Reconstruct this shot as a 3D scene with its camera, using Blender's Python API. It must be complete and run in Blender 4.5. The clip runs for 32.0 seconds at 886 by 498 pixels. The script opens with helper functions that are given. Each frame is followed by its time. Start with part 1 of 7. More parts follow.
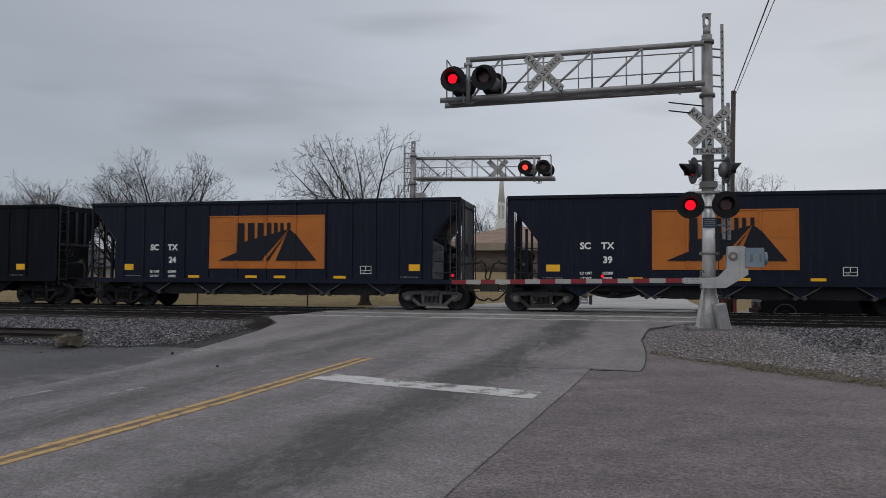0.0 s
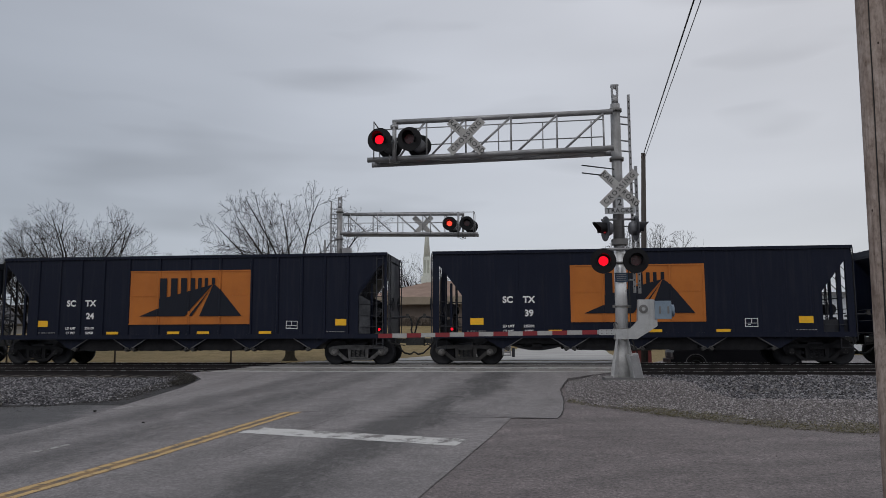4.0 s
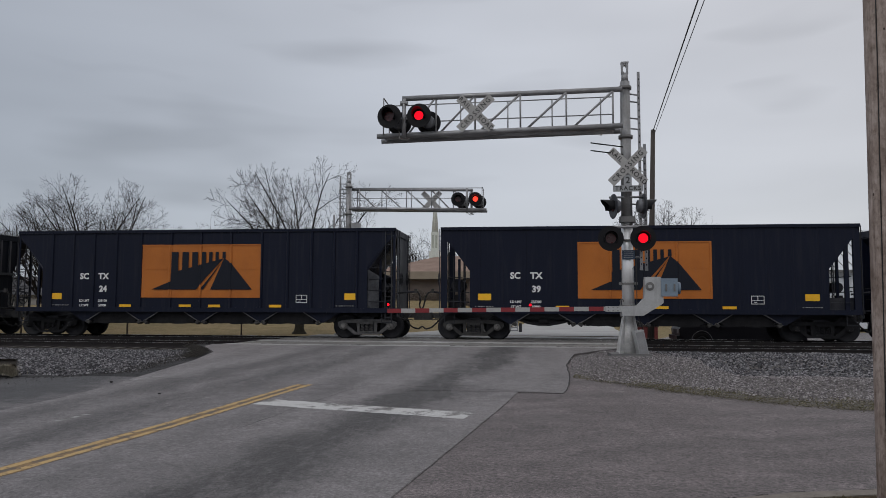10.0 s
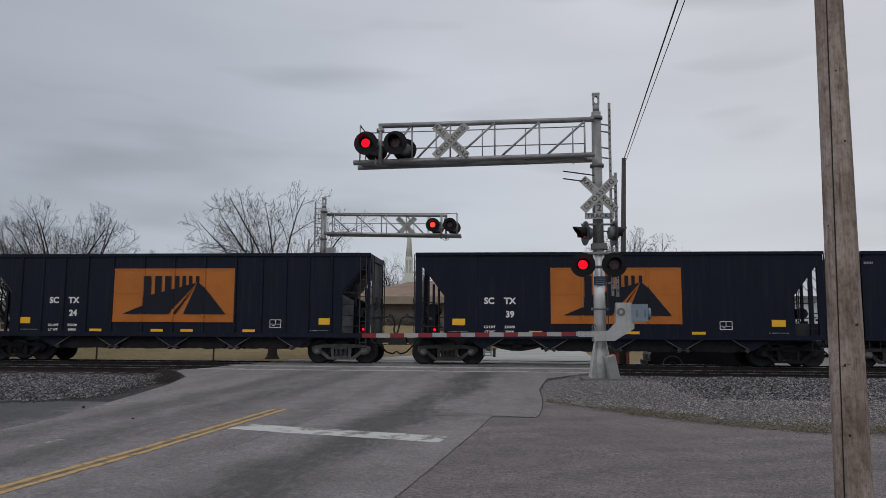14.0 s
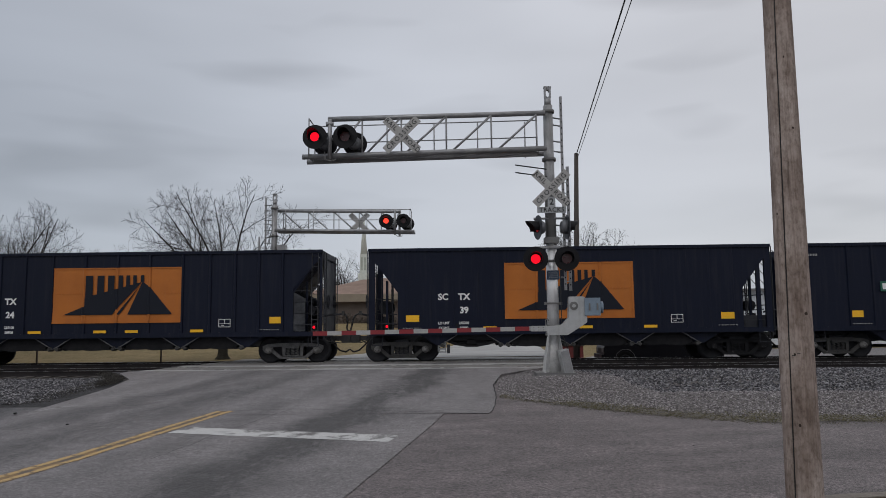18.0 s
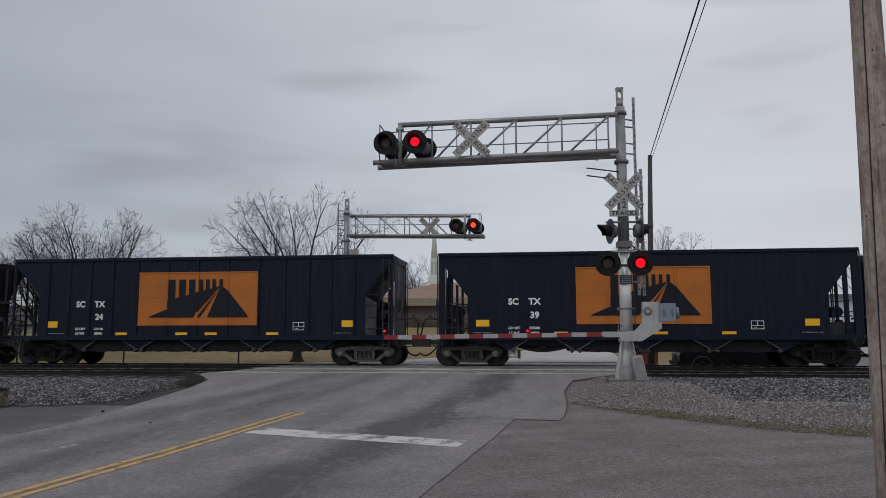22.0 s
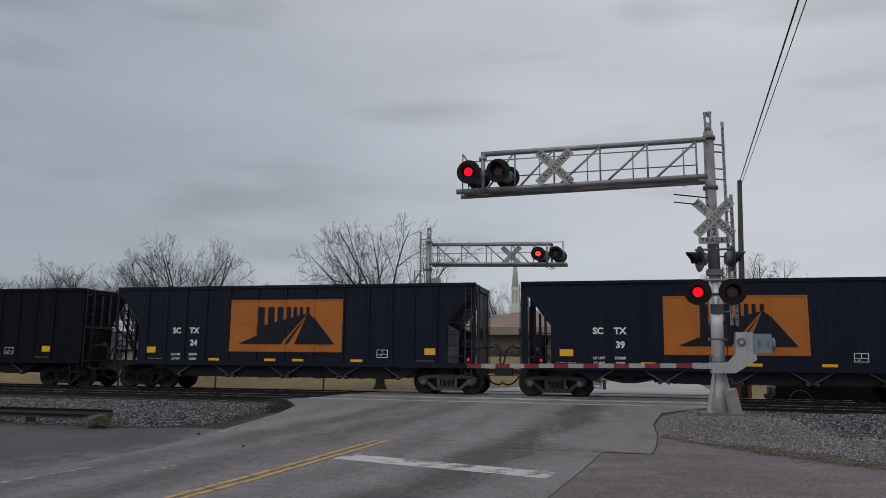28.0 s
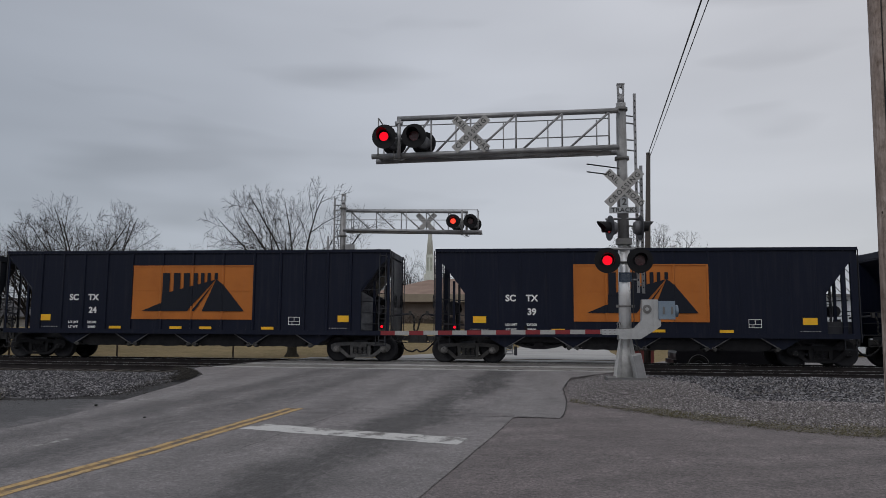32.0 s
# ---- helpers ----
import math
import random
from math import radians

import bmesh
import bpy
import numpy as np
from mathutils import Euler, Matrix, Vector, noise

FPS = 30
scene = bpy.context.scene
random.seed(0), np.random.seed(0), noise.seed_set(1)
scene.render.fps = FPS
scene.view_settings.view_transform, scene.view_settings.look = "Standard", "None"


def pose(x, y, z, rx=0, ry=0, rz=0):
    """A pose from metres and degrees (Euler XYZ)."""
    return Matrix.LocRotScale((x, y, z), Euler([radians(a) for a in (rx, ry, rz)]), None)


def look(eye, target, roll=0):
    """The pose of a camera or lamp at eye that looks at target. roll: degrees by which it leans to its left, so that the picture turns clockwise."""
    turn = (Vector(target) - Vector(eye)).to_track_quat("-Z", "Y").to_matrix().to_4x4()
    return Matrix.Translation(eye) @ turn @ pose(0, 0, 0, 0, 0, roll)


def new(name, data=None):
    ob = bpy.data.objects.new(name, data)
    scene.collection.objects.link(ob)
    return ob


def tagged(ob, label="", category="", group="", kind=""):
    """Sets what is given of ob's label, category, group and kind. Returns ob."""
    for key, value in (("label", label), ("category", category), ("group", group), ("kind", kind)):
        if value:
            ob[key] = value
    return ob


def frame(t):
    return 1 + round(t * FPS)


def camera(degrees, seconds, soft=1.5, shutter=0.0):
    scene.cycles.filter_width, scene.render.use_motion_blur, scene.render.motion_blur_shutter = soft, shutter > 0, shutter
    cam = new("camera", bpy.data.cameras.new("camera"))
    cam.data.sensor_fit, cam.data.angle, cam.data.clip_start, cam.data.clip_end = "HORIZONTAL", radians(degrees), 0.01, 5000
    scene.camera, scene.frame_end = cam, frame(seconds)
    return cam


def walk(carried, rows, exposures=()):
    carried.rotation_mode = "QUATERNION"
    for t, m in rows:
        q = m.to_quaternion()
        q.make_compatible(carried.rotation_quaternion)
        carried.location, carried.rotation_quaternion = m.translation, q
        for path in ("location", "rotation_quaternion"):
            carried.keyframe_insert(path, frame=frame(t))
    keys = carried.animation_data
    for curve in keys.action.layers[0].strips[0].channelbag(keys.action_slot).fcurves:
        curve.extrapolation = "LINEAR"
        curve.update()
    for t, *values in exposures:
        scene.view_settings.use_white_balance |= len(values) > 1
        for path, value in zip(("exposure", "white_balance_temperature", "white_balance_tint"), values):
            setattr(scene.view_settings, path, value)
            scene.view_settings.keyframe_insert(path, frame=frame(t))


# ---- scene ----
cam = camera(62.5, 32.0, soft=0.55)
PATH = [
    (0, (0.057, -0.064, 1.251), (-0.36, 1.89, 1.327), 0.3),
    (0.5, (0.101, -0.176, 1.245), (-0.196, 1.8, 1.34), 0.9),
    (1, (0.122, -0.348, 1.247), (-0.105, 1.636, 1.36), 1.0),
    (1.5, (0.209, -0.459, 1.251), (0.067, 1.532, 1.382), 0.6),
    (2, (0.272, -0.55, 1.23), (0.1885, 1.443, 1.375), 0.0),
    (2.5, (0.145, -0.654, 1.227), (0.047, 1.336, 1.394), -0.3),
    (3, (0.103, -0.684, 1.233), (-0.051, 1.3, 1.43), -0.2),
    (3.5, (0.135, -0.668, 1.233), (-0.066, 1.309, 1.459), -0.1),
    (5.5, (0.152, -0.634, 1.247), (-0.084, 1.342, 1.437), -0.6),
    (6, (0.181, -0.611, 1.247), (-0.12, 1.359, 1.423), -0.9),
    (6.5, (0.238, -0.579, 1.238), (-0.109, 1.384, 1.405), -1.0),
    (7, (0.26, -0.622, 1.255), (-0.073, 1.344, 1.412), -1.0),
    (7.5, (0.194, -0.663, 1.287), (-0.073, 1.314, 1.428), -0.6),
    (8, (0.154, -0.73, 1.278), (-0.065, 1.254, 1.412), -0.0),
    (8.5, (0.156, -0.741, 1.288), (-0.053, 1.243, 1.432), 0.4),
    (9, (0.163, -0.783, 1.286), (-0.056, 1.199, 1.45), 0.4),
    (9.5, (0.157, -0.808, 1.27), (-0.078, 1.171, 1.439), 0.2),
    (10, (0.145, -0.844, 1.265), (-0.092, 1.136, 1.419), 0.2),
    (10.5, (0.163, -0.902, 1.262), (-0.07, 1.079, 1.401), 0.2),
    (11, (0.211, -0.977, 1.248), (0.007, 1.009, 1.376), 0.3),
    (11.5, (0.167, -1.063, 1.255), (-0.012, 0.925, 1.379), 0.3),
    (12, (0.103, -1.106, 1.252), (-0.065, 0.882, 1.394), 0.1),
    (12.5, (0.101, -1.097, 1.254), (-0.057, 0.89, 1.423), 0.3),
    (13, (0.112, -1.099, 1.256), (-0.044, 0.886, 1.449), 0.4),
    (13.5, (0.123, -1.092, 1.261), (-0.044, 0.889, 1.471), 0.5),
    (14, (0.133, -1.07, 1.262), (-0.032, 0.911, 1.484), 0.3),
    (14.5, (0.197, -1.027, 1.26), (0.05, 0.954, 1.491), 0.4),
    (15, (0.238, -0.97, 1.258), (0.135, 1.015, 1.481), 0.6),
    (15.5, (0.246, -0.886, 1.241), (0.204, 1.102, 1.45), 0.5),
    (17.5, (0.203, -0.784, 1.235), (0.152, 1.204, 1.447), -0.3),
    (18, (0.22, -0.788, 1.242), (0.175, 1.2, 1.456), -0.6),
    (18.5, (0.214, -0.812, 1.224), (0.154, 1.175, 1.446), -0.8),
    (19, (0.223, -0.795, 1.241), (0.139, 1.19, 1.474), -0.8),
    (19.5, (0.231, -0.822, 1.253), (0.131, 1.16, 1.497), -0.7),
    (20, (0.214, -0.809, 1.239), (0.101, 1.173, 1.484), -0.5),
    (20.5, (0.205, -0.774, 1.245), (0.071, 1.21, 1.461), -0.1),
    (21, (0.192, -0.74, 1.241), (0.036, 1.244, 1.441), -0.0),
    (21.5, (0.207, -0.728, 1.25), (0.038, 1.254, 1.458), -0.1),
    (22, (0.234, -0.753, 1.249), (-0.003, 1.221, 1.476), -0.1),
    (22.5, (0.176, -0.713, 1.238), (-0.164, 1.24, 1.503), -0.1),
    (23, (0.215, -0.709, 1.239), (-0.212, 1.221, 1.543), 0.1),
    (23.5, (0.187, -0.771, 1.238), (-0.266, 1.15, 1.562), -0.2),
    (24, (0.127, -0.816, 1.246), (-0.32, 1.106, 1.575), -0.1),
    (24.5, (0.122, -0.781, 1.242), (-0.312, 1.143, 1.577), 0.4),
    (25, (0.15, -0.757, 1.24), (-0.269, 1.17, 1.576), 0.8),
    (25.5, (0.154, -0.778, 1.245), (-0.268, 1.149, 1.575), 0.8),
    (27.5, (0.131, -0.784, 1.239), (-0.354, 1.13, 1.555), 0.4),
    (28, (0.15, -0.805, 1.241), (-0.3, 1.119, 1.544), 0.6),
    (28.5, (0.17, -0.823, 1.246), (-0.234, 1.115, 1.529), 0.6),
    (29, (0.16, -0.829, 1.24), (-0.207, 1.121, 1.488), 0.6),
    (29.5, (0.178, -0.839, 1.246), (-0.174, 1.118, 1.462), 0.5),
    (30, (0.208, -0.832, 1.241), (-0.131, 1.128, 1.442), 0.3),
    (30.5, (0.232, -0.822, 1.258), (-0.076, 1.144, 1.45), 0.5),
    (31, (0.282, -0.779, 1.239), (0.009, 1.193, 1.429), 0.8),
    (31.5, (0.243, -0.677, 1.235), (-0.005, 1.298, 1.43), 0.6),
    (32, (0.125, -0.596, 1.243), (-0.098, 1.38, 1.46), 0.4),
]
walk(cam, [(t, look(e, g, r)) for t, e, g, r in PATH], [(0.0, 0.0), (22.0, 0.0), (24.0, -0.08), (28.5, -0.08), (32.0, -0.10)])

# ---- world and light ----
world = bpy.data.worlds.new("overcast")
scene.world = world
world.use_nodes = True
SUN_ELEV, SUN_AZ = radians(38), radians(218)


def build_world():
    nt = world.node_tree
    nt.nodes.clear()
    out = nt.nodes.new("ShaderNodeOutputWorld")
    bg = nt.nodes.new("ShaderNodeBackground")
    sky = nt.nodes.new("ShaderNodeTexSky")
    sky.sky_type, sky.sun_disc = "NISHITA", False
    sky.sun_elevation, sky.sun_rotation = SUN_ELEV, SUN_AZ
    tc = nt.nodes.new("ShaderNodeTexCoord")
    sep = nt.nodes.new("ShaderNodeSeparateXYZ")
    nt.links.new(tc.outputs["Generated"], sep.inputs[0])
    # cloud deck: brighter overhead, as under a closed overcast
    ramp = nt.nodes.new("ShaderNodeValToRGB")
    nt.links.new(sep.outputs["Z"], ramp.inputs[0])
    els = ramp.color_ramp.elements
    els[0].position, els[0].color = 0.0, (0.555, 0.583, 0.648, 1)
    els[1].position, els[1].color = 1.0, (0.90, 0.92, 0.97, 1)
    for p, c in ((0.10, (0.590, 0.618, 0.682, 1)), (0.28, (0.575, 0.60, 0.665, 1)), (0.45, (0.605, 0.625, 0.69, 1))):
        e = els.new(p)
        e.color = c
    # streaks of darker cloud, stretched along the horizon
    mp = nt.nodes.new("ShaderNodeMapping")
    mp.inputs["Scale"].default_value = (2.2, 2.2, 9.0)
    nt.links.new(tc.outputs["Generated"], mp.inputs[0])
    n1 = nt.nodes.new("ShaderNodeTexNoise")
    n1.inputs["Scale"].default_value, n1.inputs["Detail"].default_value, n1.inputs["Roughness"].default_value = 1.6, 2, 0.4
    nt.links.new(mp.outputs[0], n1.inputs["Vector"])
    r2 = nt.nodes.new("ShaderNodeMapRange")
    for i, v in ((1, 0.33), (2, 0.68), (3, 1.04), (4, 0.945)):
        r2.inputs[i].default_value = v
    nt.links.new(n1.outputs[0], r2.inputs[0])
    mul = nt.nodes.new("ShaderNodeMix")
    mul.data_type, mul.blend_type = "RGBA", "MULTIPLY"
    mul.inputs[0].default_value = 1.0
    nt.links.new(ramp.outputs[0], mul.inputs[6])
    # sparse flat wisps of darker cloud, and a deck that thins towards the sun's side
    mp3 = nt.nodes.new("ShaderNodeMapping")
    mp3.inputs["Scale"].default_value = (1.0, 1.0, 4.5)
    mp3.inputs["Location"].default_value = (0.37, 0.2, 0.1)
    nt.links.new(tc.outputs["Generated"], mp3.inputs[0])
    n3 = nt.nodes.new("ShaderNodeTexNoise")
    n3.inputs["Scale"].default_value, n3.inputs["Detail"].default_value, n3.inputs["Roughness"].default_value = 4.2, 2, 0.4
    nt.links.new(mp3.outputs[0], n3.inputs["Vector"])
    r3 = nt.nodes.new("ShaderNodeMapRange")
    for i, v in ((1, 0.56), (2, 0.76), (3, 1.01), (4, 0.82)):
        r3.inputs[i].default_value = v
    nt.links.new(n3.outputs[0], r3.inputs[0])
    r4 = nt.nodes.new("ShaderNodeMapRange")
    r4.interpolation_type = "SMOOTHSTEP"
    for i, v in ((1, -0.75), (2, 0.06), (3, 0.61), (4, 0.92)):
        r4.inputs[i].default_value = v
    nt.links.new(sep.outputs["X"], r4.inputs[0])
    m1 = nt.nodes.new("ShaderNodeMath")
    m1.operation = "MULTIPLY"
    nt.links.new(r2.outputs[0], m1.inputs[0])
    nt.links.new(r3.outputs[0], m1.inputs[1])
    m2 = nt.nodes.new("ShaderNodeMath")
    m2.operation = "MULTIPLY"
    nt.links.new(m1.outputs[0], m2.inputs[0])
    nt.links.new(r4.outputs[0], m2.inputs[1])
    nt.links.new(m2.outputs[0], mul.inputs[7])
    # thin cloud on the sun's side is warmer, the thick deck bluer
    warm = nt.nodes.new("ShaderNodeValToRGB")
    r5 = nt.nodes.new("ShaderNodeMapRange")
    for i, v in ((1, -0.7), (2, 0.55), (3, 0.0), (4, 1.0)):
        r5.inputs[i].default_value = v
    nt.links.new(sep.outputs["X"], r5.inputs[0])
    nt.links.new(r5.outputs[0], warm.inputs[0])
    warm.color_ramp.elements[0].color, warm.color_ramp.elements[1].color = (0.955, 1.0, 1.035, 1), (1.04, 1.0, 0.945, 1)
    tint = nt.nodes.new("ShaderNodeMix")
    tint.data_type, tint.blend_type = "RGBA", "MULTIPLY"
    tint.inputs[0].default_value = 1.0
    nt.links.new(mul.outputs[2], tint.inputs[6])
    nt.links.new(warm.outputs[0], tint.inputs[7])
    # a trace of the blue sky shows through the deck
    mix = nt.nodes.new("ShaderNodeMix")
    mix.data_type, mix.blend_type = "RGBA", "ADD"
    mix.inputs[0].default_value = 0.008
    nt.links.new(tint.outputs[2], mix.inputs[6])
    nt.links.new(sky.outputs[0], mix.inputs[7])
    nt.links.new(mix.outputs[2], bg.inputs[0])
    bg.inputs[1].default_value = 1.0
    nt.links.new(bg.outputs[0], out.inputs[0])


build_world()
sun = new("sun", bpy.data.lights.new("sun", "SUN"))
sun.data.energy, sun.data.angle, sun.data.color = 0.5, radians(25), (1.0, 0.96, 0.9)
sun.matrix_world = look((0, 0, 0), (-math.sin(SUN_AZ) * math.cos(SUN_ELEV), -math.cos(SUN_AZ) * math.cos(SUN_ELEV), -math.sin(SUN_ELEV)))


# ---- materials ----
def material(name, col, rough=0.6, metal=0.0, col2=None, scale=3.0, fine=40.0, mottle=0.5, bump=0.0, bump_scale=60.0,
             spec=0.5, emit=0.0, speck=None, stretch=(1, 1, 1), streak=0.0, rvar=0.1, by_object=0.0, grain=1.0):
    """A surface in object space: a broad mottle between two colours, a fine grain, optional specks, streaks and relief."""
    m = bpy.data.materials.new(name)
    m.use_nodes = True
    nt = m.node_tree
    b = nt.nodes["Principled BSDF"]
    b.inputs["Roughness"].default_value, b.inputs["Metallic"].default_value = rough, metal
    b.inputs["Specular IOR Level"].default_value = spec
    col2 = col2 or tuple(c * 0.7 for c in col)
    tc = nt.nodes.new("ShaderNodeTexCoord")
    mp = nt.nodes.new("ShaderNodeMapping")
    mp.inputs["Scale"].default_value = stretch
    nt.links.new(tc.outputs["Object"], mp.inputs[0])

    def noise_node(s, detail=4, rough_=0.55):
        n = nt.nodes.new("ShaderNodeTexNoise")
        n.inputs["Scale"].default_value, n.inputs["Detail"].default_value, n.inputs["Roughness"].default_value = s, detail, rough_
        nt.links.new(mp.outputs[0], n.inputs["Vector"])
        return n

    def rng(sock, a, bb, c, d):
        r = nt.nodes.new("ShaderNodeMapRange")
        for i, v in zip((1, 2, 3, 4), (a, bb, c, d)):
            r.inputs[i].default_value = v
        nt.links.new(sock, r.inputs[0])
        return r.outputs[0]

    def blend(kind, fac, a, bb):
        x = nt.nodes.new("ShaderNodeMix")
        x.data_type, x.blend_type = "RGBA", kind
        for i, v in ((0, fac), (6, a), (7, bb)):
            if isinstance(v, (int, float)):
                x.inputs[i].default_value = v if i == 0 else (v, v, v, 1)
            elif isinstance(v, tuple):
                x.inputs[i].default_value = (*v, 1)
            else:
                nt.links.new(v, x.inputs[i])
        return x.outputs[2]

    big = noise_node(scale, 5)
    small = noise_node(fine, 3, 0.65)
    c = blend("MIX", rng(big.outputs[0], 0.3, 0.7, 0.0, mottle * 2 if mottle < 0.5 else 1.0), col, col2)
    c = blend("MULTIPLY", 1.0, c, rng(small.outputs[0], 0.3, 0.7, 1 - 0.14 * grain, 1 + 0.12 * grain))
    if streak:
        mp2 = nt.nodes.new("ShaderNodeMapping")
        mp2.inputs["Scale"].default_value = (5, 5, 0.35)
        nt.links.new(tc.outputs["Object"], mp2.inputs[0])
        s = nt.nodes.new("ShaderNodeTexNoise")
        s.inputs["Scale"].default_value, s.inputs["Detail"].default_value = 1.5, 5
        nt.links.new(mp2.outputs[0], s.inputs["Vector"])
        c = blend("MIX", rng(s.outputs[0], 0.52, 0.75, 0.0, streak), c, (0.16, 0.15, 0.14))
    if speck:
        v = nt.nodes.new("ShaderNodeTexVoronoi")
        v.inputs["Scale"].default_value = speck[0]
        nt.links.new(mp.outputs[0], v.inputs["Vector"])
        c = blend("MIX", rng(v.outputs["Color"], 0.1, 0.9, 0.0, speck[2]), c, speck[1])
    if by_object:
        oi = nt.nodes.new("ShaderNodeObjectInfo")
        c = blend("MULTIPLY", 1.0, c, rng(oi.outputs["Random"], 0, 1, 1 - by_object, 1 + by_object))
    nt.links.new(c, b.inputs["Base Color"])
    nt.links.new(rng(big.outputs[0], 0.3, 0.7, max(0.03, rough - rvar), min(1, rough + rvar)), b.inputs["Roughness"])
    if bump:
        bn = nt.nodes.new("ShaderNodeBump")
        bn.inputs["Strength"].default_value, bn.inputs["Distance"].default_value = bump, 0.02
        nt.links.new(noise_node(bump_scale, 4, 0.7).outputs[0], bn.inputs["Height"])
        nt.links.new(bn.outputs[0], b.inputs["Normal"])
    if emit:
        b.inputs["Emission Color"].default_value = (*col, 1)
        b.inputs["Emission Strength"].default_value = emit
    return m



def paving(name, col, worn, bands=(), fresh=None, toward=None, coarse_grain=1.0, arcs=False):
    """Old asphalt: stone grain, pits, broad stains, oil drip bands along the lanes; a newer lay by the tracks."""
    m = bpy.data.materials.new(name)
    m.use_nodes = True
    nt = m.node_tree
    b = nt.nodes["Principled BSDF"]
    b.inputs["Roughness"].default_value, b.inputs["Specular IOR Level"].default_value = 0.66, 0.52
    tc = nt.nodes.new("ShaderNodeTexCoord")

    def mapped(scale, rot=0.0):
        mp = nt.nodes.new("ShaderNodeMapping")
        mp.inputs["Scale"].default_value = scale
        mp.inputs["Rotation"].default_value = (0, 0, radians(rot))
        nt.links.new(tc.outputs["Object"], mp.inputs[0])
        return mp.outputs[0]

    def tex(s, vec, detail=4, rough=0.6):
        n = nt.nodes.new("ShaderNodeTexNoise")
        n.inputs["Scale"].default_value, n.inputs["Detail"].default_value, n.inputs["Roughness"].default_value = s, detail, rough
        nt.links.new(vec, n.inputs["Vector"])
        return n.outputs[0]

    def rng(sock, a, bb, c, d, smooth=False):
        r = nt.nodes.new("ShaderNodeMapRange")
        if smooth:
            r.interpolation_type = "SMOOTHSTEP"
        for i, v in zip((1, 2, 3, 4), (a, bb, c, d)):
            r.inputs[i].default_value = v
        nt.links.new(sock, r.inputs[0])
        return r.outputs[0]

    def mth(op, a, bb=0.0, cc=0.0):
        n = nt.nodes.new("ShaderNodeMath")
        n.operation = op
        for i, v in enumerate((a, bb, cc)):
            if isinstance(v, (int, float)):
                n.inputs[i].default_value = v
            else:
                nt.links.new(v, n.inputs[i])
        return n.outputs[0]

    def mix(kind, fac, a, bb):
        x = nt.nodes.new("ShaderNodeMix")
        x.data_type, x.blend_type = "RGBA", kind
        for i, v in ((0, fac), (6, a), (7, bb)):
            if isinstance(v, tuple):
                x.inputs[i].default_value = (*v, 1)
            elif isinstance(v, (int, float)):
                x.inputs[i].default_value = v
            else:
                nt.links.new(v, x.inputs[i])
        return x.outputs[2]
    plain = mapped((1, 1, 1))
    along = mapped((1.0, 0.14, 1.0), 10.0)
    sep = nt.nodes.new("ShaderNodeSeparateXYZ")
    nt.links.new(tc.outputs["Object"], sep.inputs[0])
    X, Y = sep.outputs[0], sep.outputs[1]
    # distance from the road's middle line
    mid = mth("MULTIPLY_ADD", mth("MULTIPLY_ADD", Y, -0.003, 0.215), Y, -6.25)
    u = mth("ADD", mth("SUBTRACT", X, mid), rng(tex(0.5, plain, 3), 0.3, 0.7, -0.30, 0.30))
    c = mix("MIX", rng(tex(0.55, plain, 6, 0.62), 0.36, 0.66, 0.0, 1.0), col, worn)
    patchy = tex(1.3, along, 5, 0.65)
    if fresh:
        c = mix("MIX", mth("MULTIPLY", rng(mth("ADD", Y, rng(tex(1.5, plain, 3), 0.3, 0.7, -0.1, 0.1)), 12.2, 12.6, 0.0, 1.0), 0.75), c, mix("MIX", rng(patchy, 0.35, 0.65, 0.0, 1.0), fresh, worn))
    if bands:
        dark = None
        for at, half, k in bands:
            w = rng(mth("ABSOLUTE", mth("SUBTRACT", u, at)), half * 0.15, half, k, 0.0, True)
            dark = w if dark is None else mth("MAXIMUM", dark, w)
        speckled = mth("MULTIPLY_ADD", tex(9.0, mapped((1.0, 0.45, 1.0), 10.0), 5, 0.75), 0.6, mth("MULTIPLY", patchy, 0.55))
        dark = mth("MULTIPLY", dark, rng(speckled, 0.40, 0.64, 0.05, 1.30))
        c = mix("MIX", dark, c, tuple(v * 0.40 for v in worn))
    if toward:
        c = mix("MIX", rng(mth("ADD", u, rng(tex(2.2, plain, 5, 0.7), 0.3, 0.7, -0.7, 0.7)), toward[0], toward[1], 0.0, 1.0, True), c, toward[2])
    if arcs:
        # sweeping marks of turning tyres, and darker wet-looking stains
        wv = nt.nodes.new("ShaderNodeTexWave")
        wv.wave_type, wv.rings_direction = "RINGS", "Z"
        for i, v in ((1, 0.42), (2, 2.6), (3, 3.0), (4, 1.2), (5, 0.6)):
            wv.inputs[i].default_value = v
        mp = nt.nodes.new("ShaderNodeMapping")
        mp.inputs["Location"].default_value = (-9.0, 6.0, 0)
        nt.links.new(tc.outputs["Object"], mp.inputs[0])
        nt.links.new(mp.outputs[0], wv.inputs[0])
        c = mix("MULTIPLY", rng(tex(0.35, plain, 3), 0.40, 0.62, 0.0, 1.0), c, rng(wv.outputs["Fac"], 0.1, 0.9, 0.80, 1.10))
        c = mix("MULTIPLY", 1.0, c, rng(tex(1.0, mapped((0.5, 1.6, 1.0), -6.0), 6, 0.7), 0.34, 0.62, 0.78, 1.10))
    c = mix("MULTIPLY", 1.0, c, rng(tex(3.2, plain, 5, 0.7), 0.3, 0.7, 0.80, 1.17))
    c = mix("MULTIPLY", 1.0, c, rng(tex(11.0, plain, 4, 0.75), 0.3, 0.7, 0.80, 1.18))
    g1 = tex(30.0, plain, 2, 0.7)
